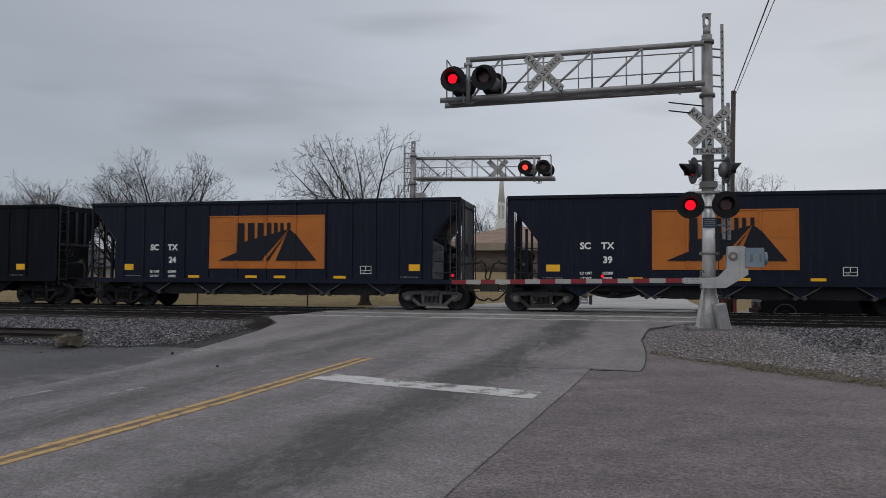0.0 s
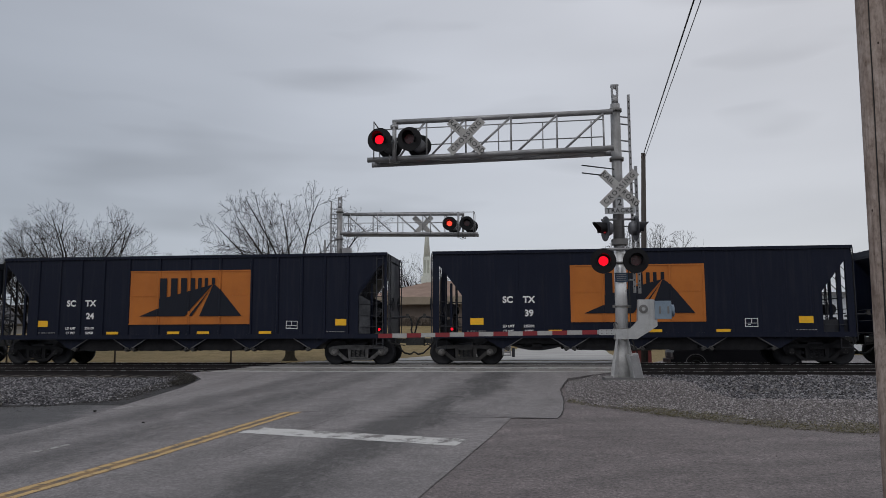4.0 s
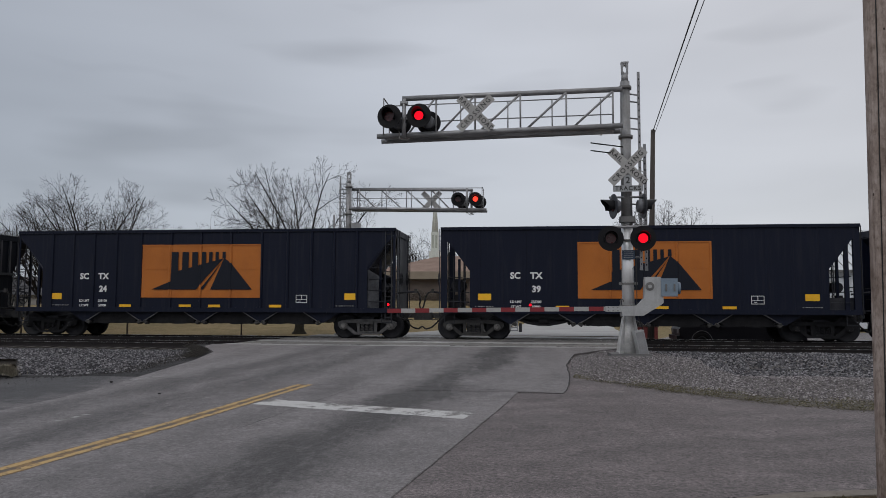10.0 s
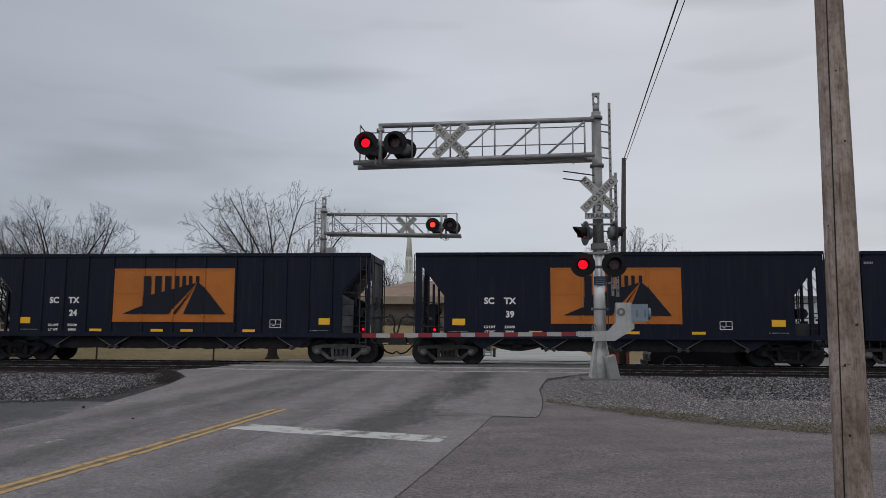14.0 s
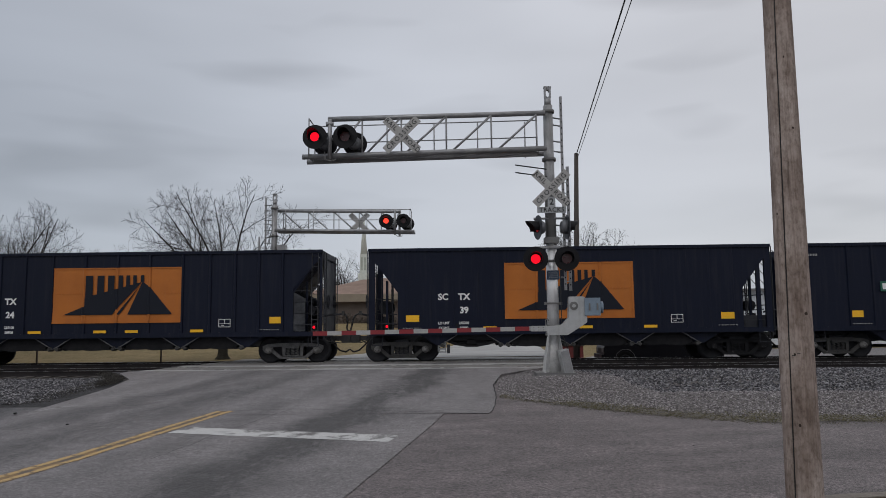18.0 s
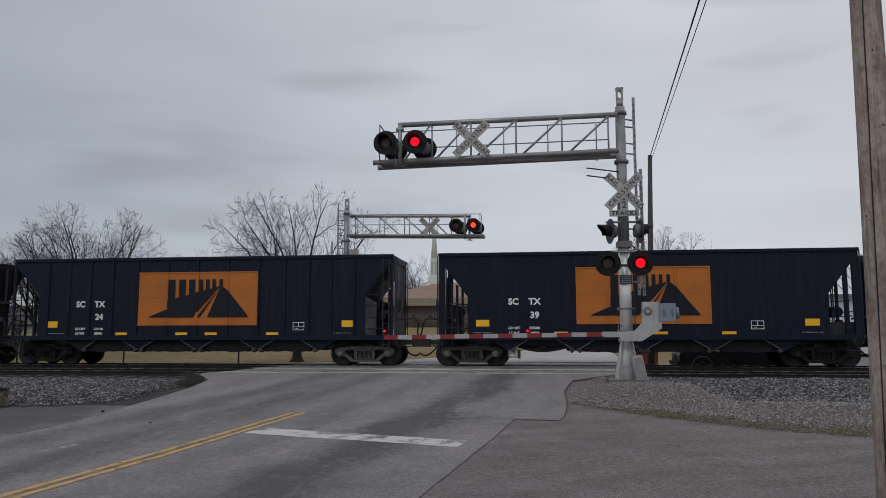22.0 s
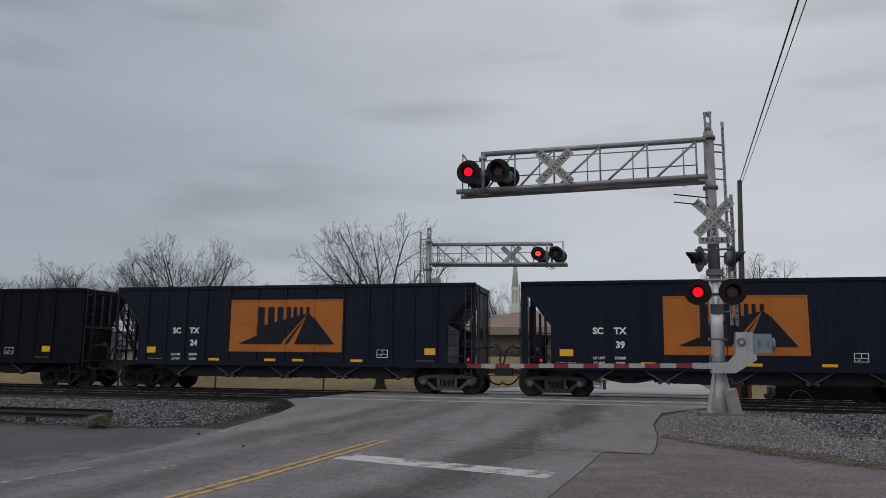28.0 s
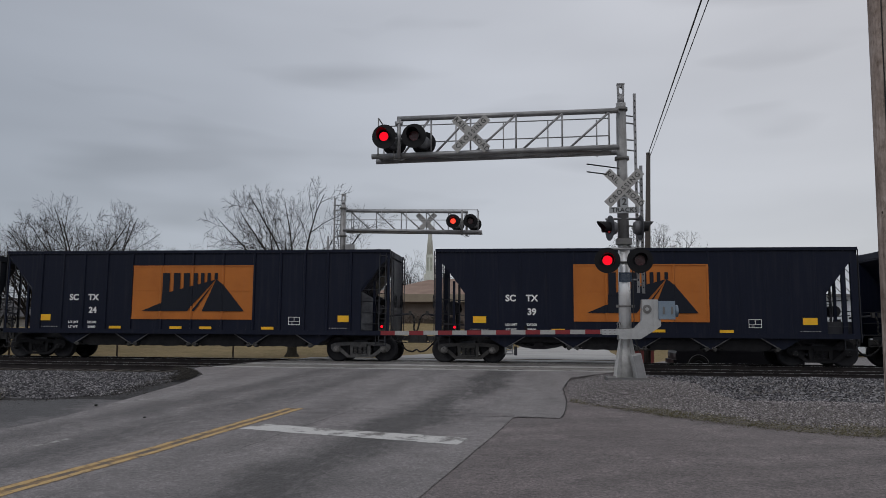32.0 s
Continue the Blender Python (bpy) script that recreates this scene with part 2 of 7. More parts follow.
    g2 = tex(95.0, plain, 2, 0.8)
    k = coarse_grain
    c = mix("MULTIPLY", 1.0, c, rng(g1, 0.32, 0.68, 1 - 0.40 * k, 1 + 0.36 * k))
    c = mix("MULTIPLY", 1.0, c, rng(g2, 0.3, 0.7, 1 - 0.50 * k, 1 + 0.46 * k))
    vo = nt.nodes.new("ShaderNodeTexVoronoi")
    vo.inputs["Scale"].default_value = 22
    nt.links.new(plain, vo.inputs["Vector"])
    c = mix("MIX", rng(vo.outputs["Distance"], 0.0, 0.15, 0.6 * k, 0.0), c, tuple(2.0 * v for v in col))
    nt.links.new(c, b.inputs["Base Color"])
    bn = nt.nodes.new("ShaderNodeBump")
    bn.inputs["Strength"].default_value, bn.inputs["Distance"].default_value = 0.9, 0.016
    nt.links.new(mth("ADD", g1, mth("MULTIPLY", g2, 0.5)), bn.inputs["Height"])
    nt.links.new(bn.outputs[0], b.inputs["Normal"])
    return m


def chipped(name, paint, road, keep, scale=9.0):
    """Road paint worn through to the asphalt in flakes."""
    m = bpy.data.materials.new(name)
    m.use_nodes = True
    nt = m.node_tree
    b = nt.nodes["Principled BSDF"]
    b.inputs["Roughness"].default_value, b.inputs["Specular IOR Level"].default_value = 0.8, 0.25
    tc = nt.nodes.new("ShaderNodeTexCoord")

    def tex(s, detail, rough):
        n = nt.nodes.new("ShaderNodeTexNoise")
        n.inputs["Scale"].default_value, n.inputs["Detail"].default_value, n.inputs["Roughness"].default_value = s, detail, rough
        nt.links.new(tc.outputs["Object"], n.inputs["Vector"])
        return n.outputs[0]

    def step(sock, a, bb, c=0.0, d=1.0):
        r = nt.nodes.new("ShaderNodeMapRange")
        for i, v in zip((1, 2, 3, 4), (a, bb, c, d)):
            r.inputs[i].default_value = v
        nt.links.new(sock, r.inputs[0])
        return r.outputs[0]
    ad = nt.nodes.new("ShaderNodeMath")
    ad.operation = "MULTIPLY_ADD"
    nt.links.new(tex(scale * 6, 3, 0.7), ad.inputs[0])
    ad.inputs[1].default_value = 0.55
    nt.links.new(tex(scale * 0.35, 3, 0.6), ad.inputs[2])
    mx = nt.nodes.new("ShaderNodeMix")
    mx.data_type = "RGBA"
    nt.links.new(step(ad.outputs[0], keep, keep + 0.10), mx.inputs[0])
    mx.inputs[6].default_value, mx.inputs[7].default_value = (*paint, 1), (*road, 1)
    m2 = nt.nodes.new("ShaderNodeMix")
    m2.data_type, m2.blend_type = "RGBA", "MULTIPLY"
    m2.inputs[0].default_value = 1.0
    nt.links.new(mx.outputs[2], m2.inputs[6])
    nt.links.new(step(tex(70, 2, 0.7), 0.3, 0.7, 0.72, 1.2), m2.inputs[7])
    nt.links.new(m2.outputs[2], b.inputs["Base Color"])
    return m


def weathered(name):
    """Weathered pole wood: grey-brown, with long grain, checks and a paler, drier side."""
    m = bpy.data.materials.new(name)
    m.use_nodes = True
    nt = m.node_tree
    b = nt.nodes["Principled BSDF"]
    b.inputs["Roughness"].default_value, b.inputs["Specular IOR Level"].default_value = 0.92, 0.2
    tc = nt.nodes.new("ShaderNodeTexCoord")

    def tex(scale, s, detail, rough=0.6):
        mp = nt.nodes.new("ShaderNodeMapping")
        mp.inputs["Scale"].default_value = scale
        nt.links.new(tc.outputs["Object"], mp.inputs[0])
        n = nt.nodes.new("ShaderNodeTexNoise")
        n.inputs["Scale"].default_value, n.inputs["Detail"].default_value, n.inputs["Roughness"].default_value = s, detail, rough
        nt.links.new(mp.outputs[0], n.inputs["Vector"])
        return n.outputs[0]

    def ramp(sock, stops):
        r = nt.nodes.new("ShaderNodeValToRGB")
        nt.links.new(sock, r.inputs[0])
        els = r.color_ramp.elements
        els[0].position, els[0].color = stops[0][0], (*stops[0][1], 1)
        els[1].position, els[1].color = stops[-1][0], (*stops[-1][1], 1)
        for p, c in stops[1:-1]:
            els.new(p).color = (*c, 1)
        return r.outputs[0]

    def mul(a, bb, fac=1.0):
        x = nt.nodes.new("ShaderNodeMix")
        x.data_type, x.blend_type = "RGBA", "MULTIPLY"
        x.inputs[0].default_value = fac
        nt.links.new(a, x.inputs[6])
        nt.links.new(bb, x.inputs[7])
        return x.outputs[2]
    grain = tex((30, 30, 0.7), 2.0, 6, 0.6)
    c = ramp(tex((2.5, 2.5, 0.9), 1.6, 5), [(0.32, (0.170, 0.127, 0.106)), (0.5, (0.295, 0.237, 0.208)), (0.68, (0.45, 0.381, 0.346))])
    c = mul(c, ramp(grain, [(0.28, (0.74, 0.72, 0.71)), (0.5, (0.98, 0.98, 0.98)), (0.72, (1.12, 1.12, 1.12))]))
    c = mul(c, ramp(tex((46, 46, 0.8), 1.0, 3), [(0.30, (0.45, 0.42, 0.40)), (0.37, (1, 1, 1)), (1.0, (1, 1, 1))]))
    c = mul(c, ramp(tex((9, 9, 5), 3.0, 4, 0.7), [(0.3, (0.60, 0.57, 0.55)), (0.52, (1.0, 1.0, 1.0)), (0.72, (1.16, 1.16, 1.17))]))
    nt.links.new(c, b.inputs["Base Color"])
    bn = nt.nodes.new("ShaderNodeBump")
    bn.inputs["Strength"].default_value, bn.inputs["Distance"].default_value = 0.6, 0.01
    nt.links.new(grain, bn.inputs["Height"])
    nt.links.new(bn.outputs[0], b.inputs["Normal"])
    return m


def stones_material(name, cols, rough=0.9):
    """Broken stone: each stone takes its own tone."""
    m = bpy.data.materials.new(name)
    m.use_nodes = True
    nt = m.node_tree
    b = nt.nodes["Principled BSDF"]
    b.inputs["Roughness"].default_value, b.inputs["Specular IOR Level"].default_value = rough, 0.3
    g = nt.nodes.new("ShaderNodeNewGeometry")
    r = nt.nodes.new("ShaderNodeValToRGB")
    nt.links.new(g.outputs["Random Per Island"], r.inputs[0])
    els = r.color_ramp.elements
    els[0].position, els[0].color = 0.0, (*cols[0], 1)
    els[1].position, els[1].color = 1.0, (*cols[-1], 1)
    for i, c in enumerate(cols[1:-1], 1):
        els.new(i / (len(cols) - 1)).color = (*c, 1)
    nt.links.new(r.outputs[0], b.inputs["Base Color"])
    return m


M = {}
M["stones_blue"] = stones_material("stones_blue", ((0.012, 0.012, 0.014), (0.046, 0.045, 0.051), (0.115, 0.112, 0.121), (0.31, 0.30, 0.31)))
M["stones_tan"] = stones_material("stones_tan", ((0.050, 0.045, 0.047), (0.128, 0.116, 0.119), (0.205, 0.188, 0.191), (0.42, 0.392, 0.392)))
M["stones_brown"] = stones_material("stones_brown", ((0.030, 0.028, 0.014), (0.082, 0.074, 0.040), (0.120, 0.106, 0.064), (0.25, 0.228, 0.18)))
M["turf"] = stones_material("turf", ((0.050, 0.046, 0.020), (0.085, 0.070, 0.042), (0.17, 0.135, 0.090), (0.060, 0.058, 0.026)))
M["grit_dark"] = stones_material("grit_dark", ((0.008, 0.008, 0.007), (0.020, 0.018, 0.016), (0.04, 0.036, 0.032), (0.085, 0.076, 0.066)))
M["straw"] = stones_material("straw", ((0.16, 0.128, 0.058), (0.25, 0.19, 0.09), (0.32, 0.25, 0.135), (0.17, 0.145, 0.06)))
M["blades"] = stones_material("blades", ((0.035, 0.042, 0.014), (0.075, 0.070, 0.030), (0.13, 0.10, 0.055), (0.050, 0.062, 0.018)))
M["seam_dust"] = material("seam_dust", (0.055, 0.051, 0.050), 0.85, 0, (0.09, 0.083, 0.081), 3, 40)
M["dead_weed"] = stones_material("dead_weed", ((0.13, 0.115, 0.085), (0.26, 0.235, 0.185), (0.42, 0.38, 0.31), (0.19, 0.17, 0.125)))
M["tar"] = material("tar", (0.020, 0.019, 0.019), 0.8)
M["car_black"] = material("car_black", (0.0054, 0.0080, 0.0205), 0.5, 0, (0.0074, 0.0104, 0.0240), 0.9, 25, bump=0.05, bump_scale=3, streak=0.05, spec=0.17)
M["car_sooty"] = material("car_sooty", (0.0038, 0.0053, 0.0098), 0.6, 0, (0.0054, 0.0070, 0.0120), 0.9, 25, bump=0.05, bump_scale=3, streak=0.05, spec=0.10)
M["car_dusty"] = material("car_dusty", (0.075, 0.078, 0.086), 0.75, 0, (0.020, 0.021, 0.025), 2.8, 25, spec=0.2)
M["car_dark"] = material("car_dark", (0.022, 0.0235, 0.030), 0.7, 0, (0.040, 0.041, 0.047), 2.5, 30, spec=0.2)
M["car_grime"] = material("car_grime", (0.022, 0.026, 0.036), 0.6, 0, (0.060, 0.060, 0.064), 1.6, 25, spec=0.25)
M["bogie"] = material("bogie", (0.040, 0.039, 0.040), 0.75, 0, (0.070, 0.068, 0.066), 4, 35, bump=0.2, spec=0.25)
M["bogie_pale"] = material("bogie_pale", (0.115, 0.114, 0.116), 0.7, 0, (0.058, 0.057, 0.058), 6, 35, bump=0.2)
M["bogie_cap"] = material("bogie_cap", (0.19, 0.185, 0.18), 0.65, 0, (0.10, 0.097, 0.094), 9, 40, bump=0.2)
M["bogie_dark"] = material("bogie_dark", (0.014, 0.014, 0.016), 0.85, 0, (0.026, 0.026, 0.028), 4, 35, bump=0.2, spec=0.1)
M["wheel"] = material("wheel", (0.016, 0.0165, 0.020), 0.7, 0, (0.030, 0.030, 0.033), 5, 40, spec=0.2)
M["orange"] = material("orange", (0.50, 0.160, 0.029), 0.5, 0, (0.41, 0.130, 0.025), 1.2, 30, spec=0.25, streak=0.06, grain=0.35)
M["decal_black"] = material("decal_black", (0.0075, 0.0100, 0.0185), 0.5, 0, (0.0095, 0.0120, 0.0205), 1.2, 30, spec=0.22)
M["decal_white"] = material("decal_white", (0.84, 0.84, 0.84), 0.5, 0, (0.72, 0.72, 0.72), 8, 60)
M["stencil"] = material("stencil", (0.42, 0.42, 0.42), 0.6, 0, (0.12, 0.12, 0.125), 30, 60)
M["yellow_plate"] = material("yellow_plate", (0.92, 0.50, 0.012), 0.4, 0, (0.84, 0.45, 0.012), 4, 60)
M["strut"] = material("strut", (0.14, 0.14, 0.145), 0.55, 0.3, (0.07, 0.07, 0.072), 5, 40)
M["galv"] = material("galv", (0.33, 0.33, 0.34), 0.45, 0.5, (0.23, 0.232, 0.24), 3, 60, bump=0.03)
M["galv_dark"] = material("galv_dark", (0.15, 0.15, 0.152), 0.6, 0.3, (0.19, 0.185, 0.18), 3, 60)
M["alu_paint"] = material("alu_paint", (0.47, 0.475, 0.48), 0.42, 0.25, (0.36, 0.365, 0.37), 4, 60, streak=0.35)
M["foot_paint"] = material("foot_paint", (0.60, 0.595, 0.59), 0.5, 0.15, (0.42, 0.42, 0.42), 6, 60, streak=0.6)
M["mast_paint"] = material("mast_paint", (0.84, 0.84, 0.845), 0.34, 0.5, (0.70, 0.70, 0.71), 3, 60, bump=0.03, streak=0.30, grain=0.5)
M["mast_galv"] = material("mast_galv", (0.36, 0.36, 0.365), 0.5, 0.3, (0.21, 0.21, 0.215), 5, 50, bump=0.05, streak=0.5, stretch=(1, 1, 0.5))
M["box_grey"] = material("box_grey", (0.20, 0.26, 0.32), 0.5, 0.05, (0.16, 0.21, 0.27), 5, 60)
M["signal_black"] = material("signal_black", (0.006, 0.006, 0.008), 0.5, 0, (0.010, 0.010, 0.012), 5, 60, spec=0.2)
M["housing_grey"] = material("housing_grey", (0.16, 0.165, 0.18), 0.5, 0.2, (0.11, 0.113, 0.125), 5, 60)
M["disc_back"] = material("disc_back", (0.055, 0.058, 0.068), 0.5, 0.1, (0.04, 0.042, 0.05), 5, 60)
M["lens_dark"] = material("lens_dark", (0.075, 0.006, 0.010), 0.3, 0, (0.06, 0.005, 0.008), 9, 90)
M["lens_lit"] = material("lens_lit", (1.0, 0.006, 0.022), 0.6, emit=1.05, spec=0.1)
M["lens_dim"] = material("lens_dim", (0.35, 0.01, 0.015), 0.4, emit=0.5)
M["panel_pale"] = material("panel_pale", (0.42, 0.415, 0.405), 0.85, 0, (0.24, 0.236, 0.23), 1.2, 50, bump=0.2, by_object=0.1)
M["lens_lit_far"] = material("lens_lit_far", (1.0, 0.05, 0.025), 0.4, emit=1.5)
M["sign_white"] = material("sign_white", (0.40, 0.395, 0.385), 0.45, 0, (0.34, 0.335, 0.33), 3, 50)
M["sign_back"] = material("sign_back", (0.36, 0.37, 0.38), 0.45, 0.5, (0.28, 0.29, 0.3), 3, 50)
M["letter_black"] = material("letter_black", (0.015, 0.015, 0.016), 0.5)
M["sign_blue"] = material("sign_blue", (0.012, 0.035, 0.075), 0.5)
M["gate_red"] = material("gate_red", (0.24, 0.016, 0.022), 0.4, 0, (0.2, 0.014, 0.02), 5, 60)
M["gate_white"] = material("gate_white", (0.40, 0.40, 0.39), 0.4, 0, (0.32, 0.32, 0.315), 5, 60)
M["rail"] = material("rail", (0.024, 0.021, 0.022), 0.85, 0.0, (0.036, 0.032, 0.032), 3, 40, spec=0.15)
M["rail_top"] = material("rail_top", (0.5, 0.5, 0.51), 0.28, 0.9, (0.4, 0.4, 0.41), 3, 40)
M["tie"] = material("tie", (0.035, 0.030, 0.028), 0.85, 0, (0.11, 0.098, 0.088), 5, 40, bump=0.3, by_object=0.3)
# ballast base kept dark: it paints the shade in the gaps between loose stones
M["ballast"] = material("ballast", (0.040, 0.039, 0.042), 0.9, 0, (0.025, 0.024, 0.026), 0.7, 30, bump=1.0, bump_scale=26, speck=(26, (0.11, 0.108, 0.11), 0.5), spec=0.15)
M["ballast_dark"] = material("ballast_dark", (0.045, 0.043, 0.045), 0.9, 0, (0.028, 0.027, 0.028), 0.7, 30, bump=1.0, bump_scale=26)
# darkened likewise, so the gaps in the loose gravel look shaded
M["gravel"] = material("gravel", (0.115, 0.103, 0.098), 0.95, 0, (0.075, 0.066, 0.062), 0.9, 45, bump=1.0, bump_scale=45, speck=(48, (0.24, 0.222, 0.213), 0.5), spec=0.15)
LANE_BANDS = ((2.5, 0.90, 0.95), (0.75, 0.45, 0.25), (-1.15, 0.90, 0.62), (-2.5, 0.80, 0.56))
M["asphalt"] = paving("asphalt", (0.203, 0.187, 0.190), (0.145, 0.133, 0.136), LANE_BANDS, (0.225, 0.209, 0.211), coarse_grain=0.92)
M["asphalt_lot"] = paving("asphalt_lot", (0.164, 0.139, 0.140), (0.112, 0.094, 0.095), arcs=True, coarse_grain=1.5)
M["asphalt_dark"] = paving("asphalt_dark", (0.044, 0.042, 0.045), (0.072, 0.068, 0.071), toward=(-4.3, -2.9, (0.145, 0.134, 0.137)))
M["road_far"] = material("road_far", (0.40, 0.395, 0.39), 0.85, 0, (0.29, 0.285, 0.28), 0.3, 40)
M["concrete"] = material("concrete", (0.20, 0.190, 0.180), 0.88, 0, (0.13, 0.124, 0.118), 1.2, 50, bump=0.4, by_object=0.1, speck=(30, (0.28, 0.265, 0.25), 0.3))
M["kerb_concrete"] = material("kerb_concrete", (0.255, 0.226, 0.198), 0.9, 0, (0.15, 0.132, 0.115), 4, 60, bump=0.5, speck=(40, (0.27, 0.245, 0.22), 0.4), spec=0.2)
M["paint_yellow"] = chipped("paint_yellow", (0.46, 0.315, 0.145), (0.15, 0.118, 0.090), 0.83, 24)
M["paint_ghost"] = chipped("paint_ghost", (0.25, 0.165, 0.085), (0.135, 0.112, 0.096), 0.70, 12)
M["paint_white"] = chipped("paint_white", (0.50, 0.495, 0.49), (0.16, 0.152, 0.150), 0.80, 7.0)
M["paint_faint"] = chipped("paint_faint", (0.34, 0.335, 0.33), (0.16, 0.152, 0.150), 0.72)
M["wood_pole"] = weathered("wood_pole")
M["wood_knot"] = material("wood_knot", (0.075, 0.054, 0.043), 0.9, 0, (0.035, 0.027, 0.022), 40, 90, spec=0.15)
M["wood_dark"] = material("wood_dark", (0.026, 0.024, 0.023), 0.9, 0, (0.042, 0.039, 0.036), 2.0, 30, stretch=(6, 6, 0.35))
M["grass_dry"] = material("grass_dry", (0.225, 0.165, 0.085), 0.95, 0, (0.125, 0.105, 0.050), 0.8, 22, bump=1.0, bump_scale=22, speck=(9, (0.29, 0.225, 0.13), 0.6), spec=0.1)
M["grass_green"] = material("grass_green", (0.056, 0.045, 0.027), 0.95, 0, (0.085, 0.064, 0.044), 3.5, 60, bump=1.0, bump_scale=70, speck=(30, (0.12, 0.09, 0.06), 0.5), spec=0.1)
M["bark"] = material("bark", (0.055, 0.051, 0.042), 0.95, 0, (0.034, 0.031, 0.025), 3, 20, bump=0.8, bump_scale=12, spec=0.08)
M["twig"] = material("twig", (0.017, 0.0145, 0.0135), 0.95, 0, (0.026, 0.022, 0.020), 0.7, 8, spec=0.08)
# far twigs: distance haze is put into this lighter, redder colour
M["twig_red_hazy"] = material("twig_red_hazy", (0.050, 0.034, 0.032), 0.95, 0, (0.036, 0.026, 0.025), 0.7, 8, spec=0.08)
M["roof_brown"] = material("roof_brown", (0.27, 0.185, 0.145), 0.9, 0, (0.21, 0.145, 0.115), 0.9, 14)
M["brick_tan"] = material("brick_tan", (0.185, 0.145, 0.122), 0.9, 0, (0.14, 0.112, 0.095), 0.8, 15)
M["trim_tan"] = material("trim_tan", (0.27, 0.225, 0.17), 0.7, 0, (0.23, 0.19, 0.145), 1, 20)
M["louvre"] = material("louvre", (0.46, 0.50, 0.43), 0.7)
M["white_paint"] = material("white_paint", (0.62, 0.65, 0.60), 0.6, 0, (0.55, 0.58, 0.53), 0.7, 12)
M["metal_white"] = material("metal_white", (0.62, 0.65, 0.68), 0.5, 0.1, (0.54, 0.57, 0.60), 0.4, 12)
M["wood_far"] = material("wood_far", (0.062, 0.055, 0.051), 0.9, 0, (0.095, 0.085, 0.079), 2.0, 30, stretch=(6, 6, 0.35), spec=0.1)
M["shingle_grey"] = material("shingle_grey", (0.085, 0.085, 0.092), 0.9, 0, (0.065, 0.064, 0.07), 1.5, 20)
M["siding"] = material("siding", (0.36, 0.35, 0.34), 0.8, 0, (0.28, 0.275, 0.27), 1, 20)
M["wire"] = material("wire", (0.012, 0.012, 0.013), 0.6)
M["hose"] = material("hose", (0.015, 0.015, 0.016), 0.7)
M["guard_steel"] = material("guard_steel", (0.035, 0.032, 0.030), 0.8, 0.1, (0.06, 0.052, 0.047), 4, 30, spec=0.2)
M["rust"] = material("rust", (0.075, 0.052, 0.04), 0.85, 0, (0.045, 0.034, 0.028), 4, 30)
M["shrub"] = material("shrub", (0.150, 0.118, 0.100), 0.95, 0, (0.105, 0.088, 0.073), 2, 20)
M["truck_black"] = material("truck_black", (0.008, 0.008, 0.011), 0.4, 0, (0.012, 0.012, 0.015), 1, 30, spec=0.15)
M["tyre"] = material("tyre", (0.008, 0.008, 0.008), 0.9, spec=0.1)
M["trim_dull"] = material("trim_dull", (0.14, 0.14, 0.145), 0.5, 0.4)
M["glass_dark"] = material("glass_dark", (0.01, 0.012, 0.014), 0.05, spec=0.8)
M["green_sign"] = material("green_sign", (0.01, 0.11, 0.07), 0.5)
M["red_paint"] = material("red_paint", (0.16, 0.03, 0.028), 0.6)


# ---- builders ----
def box(bm, a, b):
    (x0, y0, z0), (x1, y1, z1) = a, b
    v = [bm.verts.new(p) for p in ((x0, y0, z0), (x1, y0, z0), (x1, y1, z0), (x0, y1, z0), (x0, y0, z1), (x1, y0, z1), (x1, y1, z1), (x0, y1, z1))]
    for f in ((0, 3, 2, 1), (4, 5, 6, 7), (0, 1, 5, 4), (1, 2, 6, 5), (2, 3, 7, 6), (3, 0, 4, 7)):
        bm.faces.new([v[i] for i in f])
    return v


def rod(bm, p, q, r, r2=None, n=10, caps=True):
    p, q = Vector(p), Vector(q)
    r2 = r if r2 is None else r2
    w = (q - p).normalized()
    u = w.orthogonal().normalized()
    t = w.cross(u)
    rings = []
    for c, rr in ((p, r), (q, r2)):
        rings.append([bm.verts.new(c + (u * math.cos(a) + t * math.sin(a)) * rr) for a in (2 * math.pi * i / n for i in range(n))])
    for i in range(n):
        f = bm.faces.new((rings[0][i], rings[0][(i + 1) % n], rings[1][(i + 1) % n], rings[1][i]))
        f.smooth = n > 6
    if caps:
        bm.faces.new(rings[0][::-1])
        bm.faces.new(rings[1])


def tube(bm, pts, r, n=8):
    for a, b in zip(pts, pts[1:]):
        rod(bm, a, b, r, n=n)


def prism(bm, poly, lo, hi, axis="y"):
    """A polygon pushed along an axis: (x, z) along y, (y, z) along x, (x, y) along z."""
    put = {"y": lambda p, d: (p[0], d, p[1]), "x": lambda p, d: (d, p[0], p[1]), "z": lambda p, d: (p[0], p[1], d)}[axis]
    a = [bm.verts.new(put(p, lo)) for p in poly]
    b = [bm.verts.new(put(p, hi)) for p in poly]
    n = len(poly)
    bm.faces.new(a)
    bm.faces.new(b[::-1])
    for i in range(n):
        bm.faces.new((a[i], b[i], b[(i + 1) % n], a[(i + 1) % n]))


